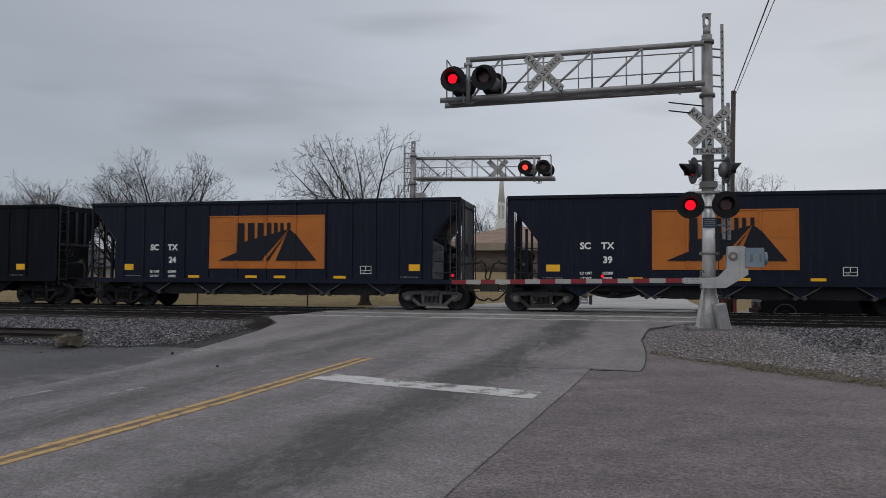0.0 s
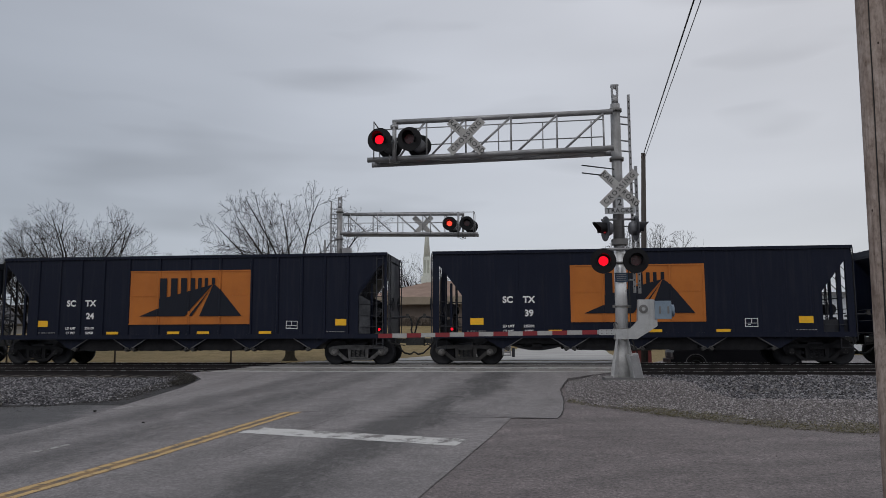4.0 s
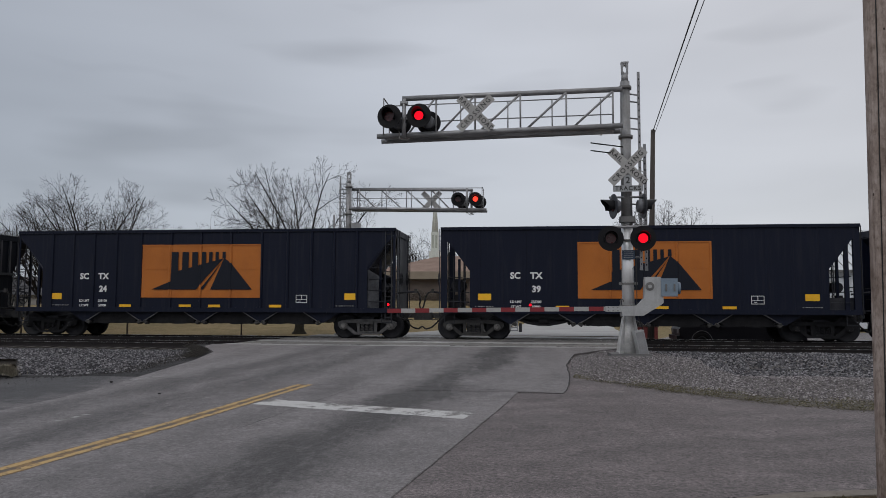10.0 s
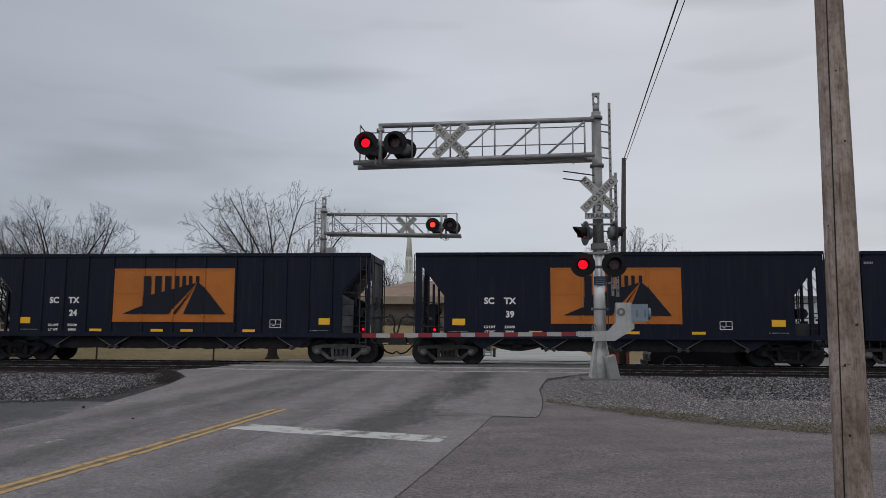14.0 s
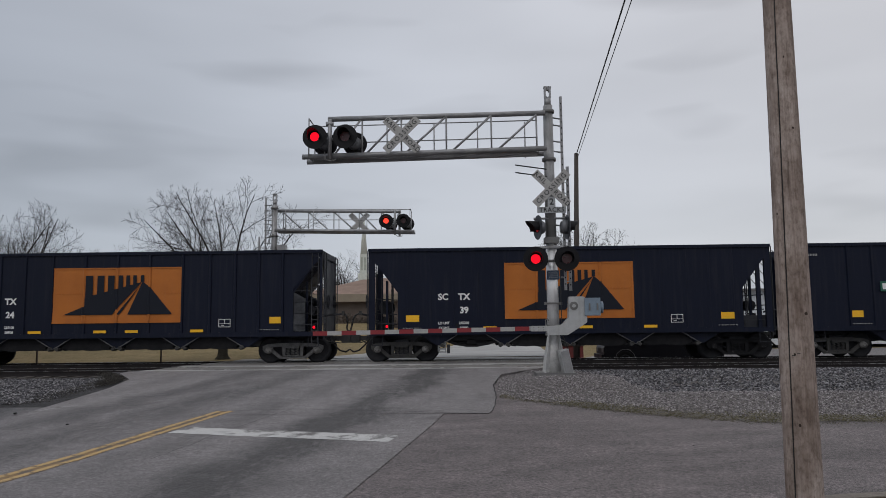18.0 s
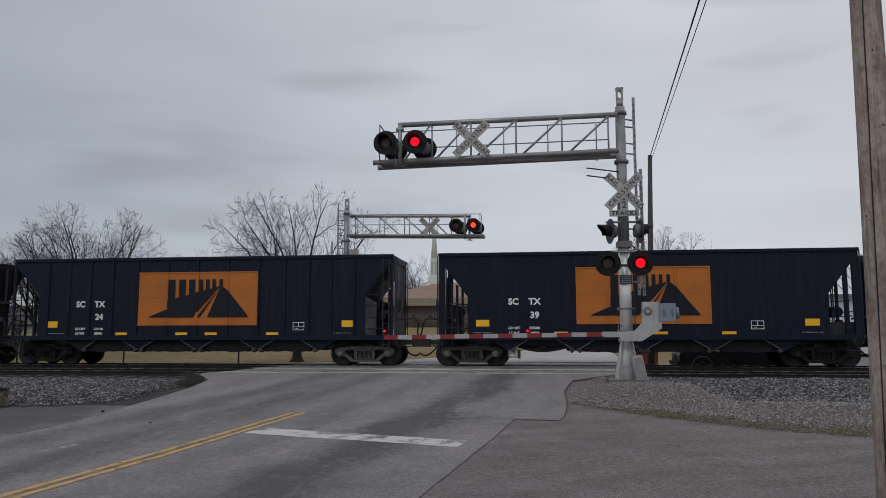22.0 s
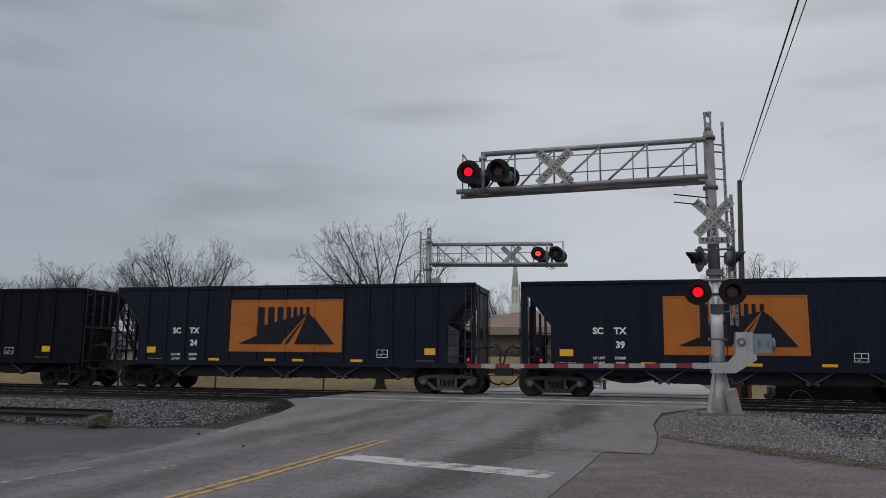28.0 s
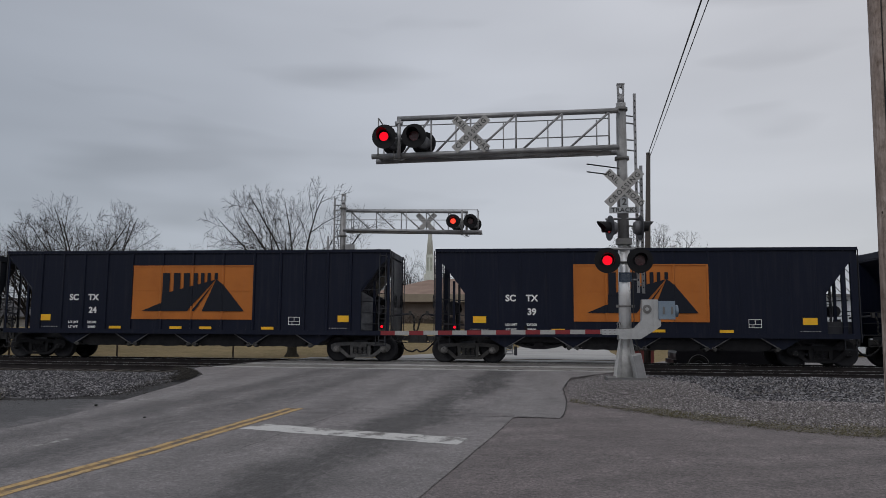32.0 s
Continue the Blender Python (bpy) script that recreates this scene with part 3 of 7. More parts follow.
def lathe(bm, prof, n=20, axis="y"):
    """A profile of (along, radius) turned round an axis through the origin."""
    rings = []
    for d, r in prof:
        ring = []
        for i in range(n):
            a = 2 * math.pi * i / n
            c, s = r * math.cos(a), r * math.sin(a)
            ring.append(bm.verts.new({"y": (c, d, s), "x": (d, c, s), "z": (c, s, d)}[axis]))
        rings.append(ring)
    for ra, rb in zip(rings, rings[1:]):
        for i in range(n):
            f = bm.faces.new((ra[i], ra[(i + 1) % n], rb[(i + 1) % n], rb[i]))
            f.smooth = True
    bm.faces.new(rings[0][::-1])
    bm.faces.new(rings[-1])


def bevel(bm, w, seg=1):
    bmesh.ops.bevel(bm, geom=[e for e in bm.edges if len(e.link_faces) == 2 and e.calc_face_angle(0) > 0.5], offset=w, segments=seg, affect="EDGES", profile=0.6)
    return bm


def moved(bm, m):
    bmesh.ops.transform(bm, matrix=m, verts=bm.verts)
    return bm


def part(name, bm, mat, parent, label=""):
    bmesh.ops.recalc_face_normals(bm, faces=bm.faces)
    me = bpy.data.meshes.new(name)
    bm.to_mesh(me)
    bm.free()
    me.materials.append(M[mat])
    ob = new(name, me)
    if parent:
        ob.parent = parent
    if label:
        ob["label"] = label
    return ob


def shared(name, ob, m, parent):
    """Another piece on the same mesh."""
    o = new(name, ob.data)
    o.parent = parent
    o.matrix_basis = m
    if "label" in ob:
        o["label"] = ob["label"]
    return o


def thing(name, m, label, category, group="", kind=""):
    e = new(name)
    e.empty_display_size = 0.3
    e.matrix_basis = m
    return tagged(e, label, category, group, kind)


def made(fn, *a, **k):
    bm = bmesh.new()
    fn(bm, *a, **k)
    return bm


def text_part(name, s, size, mat, parent, m, bold=0.0, space=1.0, align="CENTER", depth=0.002, label=""):
    cu = bpy.data.curves.new("t", "FONT")
    cu.body, cu.size, cu.align_x, cu.align_y, cu.extrude, cu.offset, cu.space_character = s, size, align, "CENTER", depth, bold, space
    cu.resolution_u = 3
    tmp = bpy.data.objects.new("t", cu)
    scene.collection.objects.link(tmp)
    dg = bpy.context.evaluated_depsgraph_get()
    me = bpy.data.meshes.new_from_object(tmp.evaluated_get(dg))
    bpy.data.objects.remove(tmp)
    bpy.data.curves.remove(cu)
    me.materials.clear()
    me.materials.append(M[mat])
    ob = new(name, me)
    ob.parent = parent
    ob.matrix_basis = m
    if label:
        ob["label"] = label
    return ob


# ---- the ground ----
def zr(y):
    """Height of the road: it climbs gently to the tracks, with the rails' tops at 0."""
    return max(-0.483, min(0.0, -0.40 + 0.0276 * (y - 6))) if y < 31 else max(-0.25, -0.012 * (y - 31))


def field(name, xs, ys, fz, mat, label, category="ground", kind="structure"):
    verts = [(x, y, fz(x, y)) for y in ys for x in xs]
    n = len(xs)
    faces = [(j * n + i, j * n + i + 1, (j + 1) * n + i + 1, (j + 1) * n + i) for j in range(len(ys) - 1) for i in range(n - 1)]
    me = bpy.data.meshes.new(name)
    me.from_pydata(verts, [], faces)
    me.materials.append(M[mat])
    for p in me.polygons:
        p.use_smooth = True
    return tagged(new(name, me), label, category, kind=kind)


def strip(name, left, right, fz, mat, label, category, lift=0.0, skirt=0.0, parent=None, ragged=0.0):
    """A paved strip between two lines of points at the same stations."""
    bm = bmesh.new()
    if ragged:
        # break the right-hand side up into an uneven worn edge
        l2, r2 = [], []
        for (a, b), (c, d) in zip(zip(left, left[1:]), zip(right, right[1:])):
            k = max(1, int(abs(d[1] - c[1]) / 0.3))
            for i in range(k):
                f = i / k
                l2.append((a[0] + (b[0] - a[0]) * f, a[1] + (b[1] - a[1]) * f))
                x, y = c[0] + (d[0] - c[0]) * f, c[1] + (d[1] - c[1]) * f
                r2.append((x + ragged * (noise.noise((y * 1.1, 0.3, 5)) + 0.5 * noise.noise((y * 3.7, 1.3, 5))), y))
        left, right = l2 + [left[-1]], r2 + [right[-1]]
    rows = [[bm.verts.new((x, y, fz(y) + lift)) for x, y in (a, b)] for a, b in zip(left, right)]
    for r, s in zip(rows, rows[1:]):
        bm.faces.new((r[0], r[1], s[1], s[0]))
    if skirt:
        for k in (0, 1):
            low = [bm.verts.new((r[k].co.x, r[k].co.y, r[k].co.z - skirt)) for r in rows]
            for (r, s), (a, b) in zip(zip(rows, rows[1:]), zip(low, low[1:])):
                bm.faces.new((r[k], s[k], b, a))
    ob = part(name, bm, mat, parent)
    return tagged(ob, label, category, kind="structure")


def road_x(y):
    """The road's middle line, which crosses the tracks at a skew."""
    return -4.02 + 0.178 * (y - 12.45)


GX = [-1500, -500, -200, -100, -60, -40, -30, -24, -20, -16, -12, -8, -4, 0, 4, 8, 12, 16, 20, 24, 30, 40, 60, 100, 200, 500, 1500]
GY = [-1500, -400, -100, -40, -20, -8, 0, 3, 8, 12, 16, 18.5, 20.5, 25, 29, 31, 34, 36, 40, 46, 52, 58, 64, 80, 110, 160, 260, 500, 1500]


def z_base(x, y):
    if y <= 16:
        return zr(y) - 0.04
    if 18 < y < 30:
        return -0.62
    # the lawn by the church climbs gently
    rise = 1.85 * max(0.0, min(1.0, (y - 36) / 28)) * max(0.0, min(1.0, (-1.0 - x) / 5)) * max(0.0, min(1.0, (x + 60) / 20))
    return -0.15 - 0.55 * max(0.0, min(1.0, (x + 2) / 6)) + rise


def build_ground():
    field("ground", GX, GY, z_base, "grass_dry", "flat ground with dry straw-coloured winter grass", "ground")
    # road on the near side, widening at the tracks, and on over the crossing
    ys = [-14, 0, 3, 6, 10.5, 12.0]
    left = [(-10.6, -14), (-8.9, 0), (-8.35, 3), (-7.85, 6), (-7.5, 10.5), (-7.55, 12.0)]
    right = [(-4.0, -14), (-1.9, 0), (-1.45, 3), (-0.99, 6), (-0.28, 10.5), (-0.07, 12.0)]
    left += [(-7.56, 12.05), (-7.68, 12.9), (-7.85, 14.4), (-8.1, 16.5), (-8.6, 18.7), (-9.7, 20.5), (-9.9, 21.5)]
    right += [(0.70, 11.92), (0.84, 12.9), (0.92, 14.4), (0.95, 16.5), (1.3, 19.2), (2.2, 20.5), (2.75, 21.5)]
    strip("road", left, right, zr, "asphalt", "worn grey asphalt road rising to the level crossing", "road", 0.0135, 0.7)
    # the lot beside the road and the dark side lot
    strip("parking_lot", [(-4.0, -14), (-1.9, 0), (-1.45, 3), (-0.99, 6), (-0.28, 10.5), (-0.07, 12.0), (0.5, 14.4), (0.9, 17)],
          [(60, -14), (60, 0), (60, 3), (60, 6), (60, 10.5), (60, 12.0), (60, 14.4), (60, 17)], zr, "asphalt_lot", "coarse brown-grey asphalt parking lot", "parking lot", 0.004)
    strip("side_lot", [(-70, -14), (-70, 0), (-70, 6), (-70, 10.5), (-70, 12.5), (-70, 13.25)],
          [(-9.0, -14), (-7.0, 0), (-6.0, 6), (-6.0, 10.5), (-6.0, 12.5), (-6.0, 13.25)], zr, "asphalt_dark", "dark asphalt side lot beside the road", "parking lot", 0.003)
    strip("lot_beyond", [(4.36, 30.7), (4.56, 34), (8, 45), (13, 58)], [(60, 30.7), (60, 34), (60, 45), (60, 58)], lambda y: -0.68, "asphalt_dark", "dark asphalt lot beyond the tracks", "parking lot", 0.0, 0.3)
    strip("road_beyond", [(road_x(y) - 5.2, y) for y in (30.0, 31, 34, 45, 60, 100)], [(4.3, 30.0), (4.3, 31), (4.5, 34), (5.3, 45), (6.6, 60), (11.6, 100)],
          zr, "road_far", "pale worn asphalt road beyond the tracks", "road", 0.02, 0.6)


def bank_edge(x):
    return 10.7 + 3.4 * max(0.0, min(1.0, (5.2 - x) / 4.2)) ** 1.6 + 0.12 * noise.noise((x * 1.3, 0.5, 7.1))


def left_edge(x):
    return 12.9 + 1.1 * max(0.0, x + 9.3) + 0.15 * noise.noise((x * 1.3, 1.5, 3.1))


def bank_limit(y):
    """Where the bank beside the tracks meets the road."""
    return -8.12 - 0.10 * max(0.0, y - 13.0) - 0.22 * max(0.0, y - 17.6) - 0.3 * max(0.0, y - 19)


def scatter(name, count, area, fz, size, mat, label, seed, keep=lambda x, y: True):
    """Many small broken stones as one mesh."""
    rg = np.random.default_rng(seed)
    base = np.array([(1, 0, -0.2), (0.2, 0.9, 0.1), (-0.9, 0.3, 0), (-0.3, -0.9, 0.1), (0.1, 0.1, 0.85), (0, -0.1, -0.6)]) * np.array((1.25, 0.95, 0.8))
    tri = np.array([(0, 1, 4), (1, 2, 4), (2, 3, 4), (3, 0, 4), (1, 0, 5), (2, 1, 5), (3, 2, 5), (0, 3, 5)])
    x0, x1, y0, y1 = area
    xs, ys = rg.uniform(x0, x1, count), rg.uniform(y0, y1, count)
    spots = [(x, y, fz(x, y)) for x, y in zip(xs.tolist(), ys.tolist()) if keep(x, y)]
    p = np.array(spots)
    n = len(p)
    sz = size[0] + (size[1] - size[0]) * rg.random(n) ** 2
    a = rg.uniform(0, 2 * math.pi, n)
    k = base[None] * (1 + rg.uniform(-0.3, 0.3, (n, 6, 3))) * sz[:, None, None]
    ca, sa = np.cos(a)[:, None], np.sin(a)[:, None]
    v = np.stack((k[..., 0] * ca - k[..., 1] * sa + p[:, None, 0], k[..., 0] * sa + k[..., 1] * ca + p[:, None, 1], k[..., 2] + p[:, None, 2] + sz[:, None] * 0.25), -1).reshape(-1, 3)
    f = (tri[None] + 6 * np.arange(n)[:, None, None]).reshape(-1, 3)
    me = bpy.data.meshes.new(name)
    me.from_pydata(v.tolist(), [], f.tolist())
    me.materials.append(M[mat])
    return tagged(new(name, me), label, "gravel", kind="stuff")


def coarse(x, y):
    """Where the coarse blue ballast takes over from the fine bank."""
    return x > 3.95 + 0.5 * noise.noise((x * 0.8, y * 0.8, 2)) - 0.6 * max(0.0, y - 18.5) and y > 13.8 + 0.16 * max(0.0, 5.5 - x) + 0.45 * noise.noise((x * 0.9, y * 0.9, 5)) + 0.25 * noise.noise((x * 4, y * 4, 5))


def z_gravel(x, y):
    """The stone bank on the mast's side: a mound at the mast's foot, a shoulder falling to the lot."""
    edge = bank_edge(x)
    if y <= edge:
        return zr(y) - 0.08
    k = min(1.0, (y - edge) / (20.4 - edge))
    z = zr(edge) + (-0.02 - zr(edge)) * min(1, k * 1.35) + 0.02
    mound = 0.18 * math.exp(-((x - 2.75) / 1.3) ** 4 - ((y - 15.9) / 1.65) ** 2)
    mound += 0.10 * math.exp(-((y - 13.3) / 0.9) ** 2) * max(0.0, min(1.0, x - 3.5))
    z += mound + 0.03 * noise.noise((x * 0.9, y * 0.9, 0.3))
    z -= 0.18 * math.exp(-((x - 2.7) / 0.95) ** 2 - ((y - 18.4) / 1.0) ** 2)
    if y > 20.2:
        z = min(z, -0.06 - (y - 20.2) * 0.135)
    side = max(0.0, min(1.0, (x - (0.86 + 0.06 * max(0, y - 14) + (0.35 * max(0, y - 18)))) / 0.16))
    return (zr(y) - 0.04) * (1 - side) + z * side if y < 21 else z * side + -0.3 * (1 - side)


def z_ballast_left(x, y):
    edge = left_edge(x)
    if y <= edge:
        return zr(y) - (0.01 if y > 13.1 else 0.08)
    k = min(1.0, (y - edge) / (20.0 - edge))
    z = zr(edge) + (-0.12 - zr(edge)) * min(1, k * 1.2) + 0.02 + 0.03 * noise.noise((x * 0.9, y * 0.9, 4.3))
    if y > 19.9:
        z = min(z, -0.12 - (y - 19.9) * 0.135)
    side = max(0.0, min(1.0, (bank_limit(y) - x) / 0.5))
    return (zr(y) - 0.03) * (1 - side) + z * side


def steps(a, b, d):
    n = max(1, round((b - a) / d))
    return [a + (b - a) * i / n for i in range(n + 1)]


def build_banks():
    # loose stone on both banks
    def in_bank(x, y):
        return y > bank_edge(x) + 0.03 and x > 0.90 + 0.06 * max(0, y - 14) + 0.35 * max(0, y - 18)
    def dirt(x, y):
        return 0.28 + 0.62 * min(1.0, max(0.0, x - 1.3)) + 0.5 * noise.noise((x * 1.4, y * 1.4, 8)) + 0.35 * noise.noise((x * 23, y * 23, 3)) - (y - bank_edge(x))
    scatter("loose_gravel", 165000, (0.85, 11.5, 10.4, 20.6), z_gravel, (0.008, 0.021), "stones_tan", "loose pale crushed stone on the bank", 5, lambda x, y: in_bank(x, y) and not coarse(x - 0.30, y - 0.45) and dirt(x, y) < 0.15)
    scatter("dirty_gravel", 70000, (1.0, 14.0, 10.4, 15.0), z_gravel, (0.006, 0.017), "stones_brown", "brown mossy grit along the foot of the bank", 15, lambda x, y: y > bank_edge(x) - 0.10 and x > 1.0 and dirt(x, y) > -0.1)
    scatter("loose_ballast", 62000, (-24, -8.0, 12.3, 20.9), z_ballast_left, (0.012, 0.036), "stones_blue", "loose blue-grey ballast stones", 6, lambda x, y: y > left_edge(x) + 0.25 * (noise.noise((x * 6, y * 6, 1)) + 0.3) and x < bank_limit(y) - 0.18 + 0.25 * noise.noise((x * 5, y * 5, 2)))
    def lip(x, y):
        # distance from the curled edge of dirt where the bank meets the road
        best = 9.0
        for i in range(13):
            f = i / 12
            best = min(best, math.hypot(x - (-8.62 - 1.35 * f * f), y - (17.2 + 2.9 * f)))
        return best
    for k in range(3):
        scatter("dirt_lip", 16000, (-10.6, -8.2, 16.6, 20.6), lambda x, y, k=k: zr(y) + 0.02 + max(0.0, 0.11 - 0.4 * lip(x, y)) * k / 2, (0.005, 0.014), "grit_dark", "dark dirt heaped along the edge of the bank", 60 + k, lambda x, y: lip(x, y) < 0.24 + 0.10 * noise.noise((x * 2, y * 2, 3)))
    def fringe(x, y):
        # grit thins out away from the bank's foot and its edge along the road
        d = min(left_edge(x) - y, 9.0) if y < left_edge(x) else x - bank_limit(y) + 0.12
        return -0.5 < d < 0.30 * abs(noise.noise((x * 31, y * 31, 9))) ** 0.7 * (1.4 + noise.noise((x * 0.9, y * 0.9, 4)))
    scatter("bank_grit", 60000, (-20, -7.8, 11.9, 19.4), lambda x, y: max(zr(y) + 0.012, z_ballast_left(x, y) + 0.004), (0.005, 0.014), "grit_dark", "dark grit along the foot of the ballast bank", 64, fringe)
    scatter("stray_stones", 900, (-13, -8.0, 11.2, 16.0), lambda x, y: zr(y) + 0.016, (0.006, 0.018), "stones_blue", "stray stones strewn over the edge of the lot", 16, lambda x, y: left_edge(x) - 1.1 < y < left_edge(x) + 0.2 and x < bank_limit(y) + 0.1)
    scatter("spilled_grit", 60000, (0.95, 12, 10.0, 15.0), lambda x, y: zr(y) + 0.008, (0.004, 0.011), "stones_brown", "grit spilling from the bank over the lot", 18, lambda x, y: -0.02 < bank_edge(x) + 0.08 - y < 0.55 * abs(noise.noise((x * 29, y * 29, 9))) * (1.2 + noise.noise((x * 0.9, y * 0.9, 4))))
    scatter("stray_stones", 700, (0.2, 12, 8.6, 15.0), lambda x, y: zr(y) + 0.012, (0.004, 0.011), "stones_tan", "stray grit strewn over the lot", 17, lambda x, y: bank_edge(x) - 1.3 < y < bank_edge(x) + 0.1)
    scatter("loose_ballast", 70000, (3.0, 24.0, 13.6, 21.8), lambda x, y: z_gravel(x, y) + 0.004, (0.014, 0.036), "stones_blue", "loose blue-grey ballast stones along the track", 7, coarse)
    scatter("loose_gravel", 12000, (11.5, 20.0, 9.6, 19.0), z_gravel, (0.012, 0.03), "stones_tan", "loose pale crushed stone on the bank", 8, lambda x, y: y > bank_edge(x) + 0.06 and not coarse(x, y))
    field("gravel_bank", steps(0.8, 1.4, 0.06) + steps(1.55, 9, 0.22) + steps(9.6, 60, 3), steps(9.6, 22, 0.25), z_gravel, "gravel", "grey crushed stone bank round the signal mast", "gravel")
    field("ballast_bank", steps(-60, -18.5, 3) + steps(-18, -7.5, 0.25), steps(12.2, 22, 0.25), z_ballast_left, "ballast", "grey crushed stone bank beside the tracks", "gravel")
    field("track_bed", steps(-60, -12, 6) + steps(-11, 5, 1) + steps(8, 60, 6), [20.6, 21.6, 25.2, 29.3, 30.6, 32.5], lambda x, y: {20.6: -0.45, 30.6: -0.3, 32.5: -0.7}.get(y, -0.2) if not -9.9 < x < 2.6 else -0.28,
          "ballast_dark", "dark oily ballast under the two tracks", "track bed")


NEAR_TRACK, FAR_TRACK = 23.05, 27.5


def rail_profile(bm, x0, x1):
    prism(bm, [(-0.07, -0.165), (0.07, -0.165), (0.07, -0.15), (0.012, -0.135), (0.009, -0.045), (0.036, -0.035), (0.036, -0.004), (0.03, -0.001), (-0.03, -0.001), (-0.036, -0.004), (-0.036, -0.035), (-0.009, -0.045), (-0.012, -0.135), (-0.07, -0.15)], x0, x1, "x")


def build_tracks():
    rail_a = None
    for cy, nm in ((NEAR_TRACK, "near"), (FAR_TRACK, "far")):
        tr = thing("railway_track", pose(0, cy, 0), "railway track of dark steel rails on wooden ties", "railway track", "railway tracks", "structure")
        for s in (-0.7525, 0.7525):
            r = part("rail", moved(made(rail_profile, -70, 70), pose(0, s, 0)), "rail", tr)
            part("running_surface", made(box, (-70, s - 0.028, -0.001), (70, s + 0.028, 0.002)), "rail_top", r, "bright worn running surface")
        tie = None
        i = 0
        x = -34.0
        while x < 34:
            if not -9.6 < x < 2.2:
                jig = random.uniform(-0.04, 0.04)
                if tie is None:
                    tie = part("tie", bevel(made(box, (-0.115, -1.36, -0.33), (0.115, 1.36, -0.155)), 0.012), "tie", tr)
                    tie.matrix_basis = pose(x, jig, 0)
                else:
                    shared("tie", tie, pose(x, jig, random.uniform(-0.01, 0.004), 0, 0, random.uniform(-1, 1)), tr)
            x += 0.53
    # concrete crossing panels between and beside the rails
    cs = thing("crossing_surface", pose(0, 0, 0), "concrete panels filling the level crossing between the rails", "level crossing", "", "structure")
    def skew(y):
        return 0.178 * (y - 21.5)
    bands = [(21.53, 22.24), (22.38, 23.72), (23.86, 24.75), (25.75, 26.69), (26.83, 28.17), (28.31, 29.9)]
    for y0, y1 in bands:
        x = -9.75
        while x < 2.6:
            w = min(2.44, 2.9 - x)
            sh = skew((y0 + y1) / 2) * 0.6
            part("panel", bevel(made(box, (x + sh + 0.003, y0, -0.25), (x + sh + w - 0.003, y1, random.uniform(-0.004, 0.004))), 0.012), "panel_pale" if y0 in (21.53, 23.86, 28.31) else "concrete", cs)
            x += 2.44
    strip("crossing_asphalt", [(-9.9, 24.77), (-9.5, 25.73)], [(3.2, 24.77), (3.4, 25.73)], lambda y: -0.006, "asphalt", "asphalt between the two tracks", "road", 0.0, 0.3)
    strip("crossing_asphalt", [(-8.8, 29.9), (-8.6, 30.1)], [(4.4, 29.9), (4.4, 30.1)], lambda y: -0.006, "asphalt", "asphalt apron behind the far rail", "road", 0.0, 0.3)


def stripe(name, pts, w, mat, label, rag=0.0, lift=0.0175):
    """A painted line along points on the road, with slightly ragged sides."""
    bm = bmesh.new()
    rows = []
    for (x0, y0), (x1, y1) in zip(pts, pts[1:]):
        d = Vector((x1 - x0, y1 - y0)).normalized()
        n = Vector((-d.y, d.x))
        L = math.hypot(x1 - x0, y1 - y0)
        k = max(2, int(L / 0.05))
        for i in range(k + 1):
            px, py = x0 + (x1 - x0) * i / k, y0 + (y1 - y0) * i / k
            r = []
            for s in (-1, 1):
                ww = w / 2 + rag * (noise.noise((px * 2.7, py * 2.7, s * 3)) - 0.2 + random.uniform(-0.35, 0.25))
                q = (px + n.x * s * ww, py + n.y * s * ww)
                r.append(bm.verts.new((q[0], q[1], zr(q[1]) + lift)))
            rows.append(r)
    for r, s in zip(rows, rows[1:]):
        bm.faces.new((r[0], r[1], s[1], s[0]))
    return tagged(part(name, bm, mat, None), label, "road marking", kind="structure")


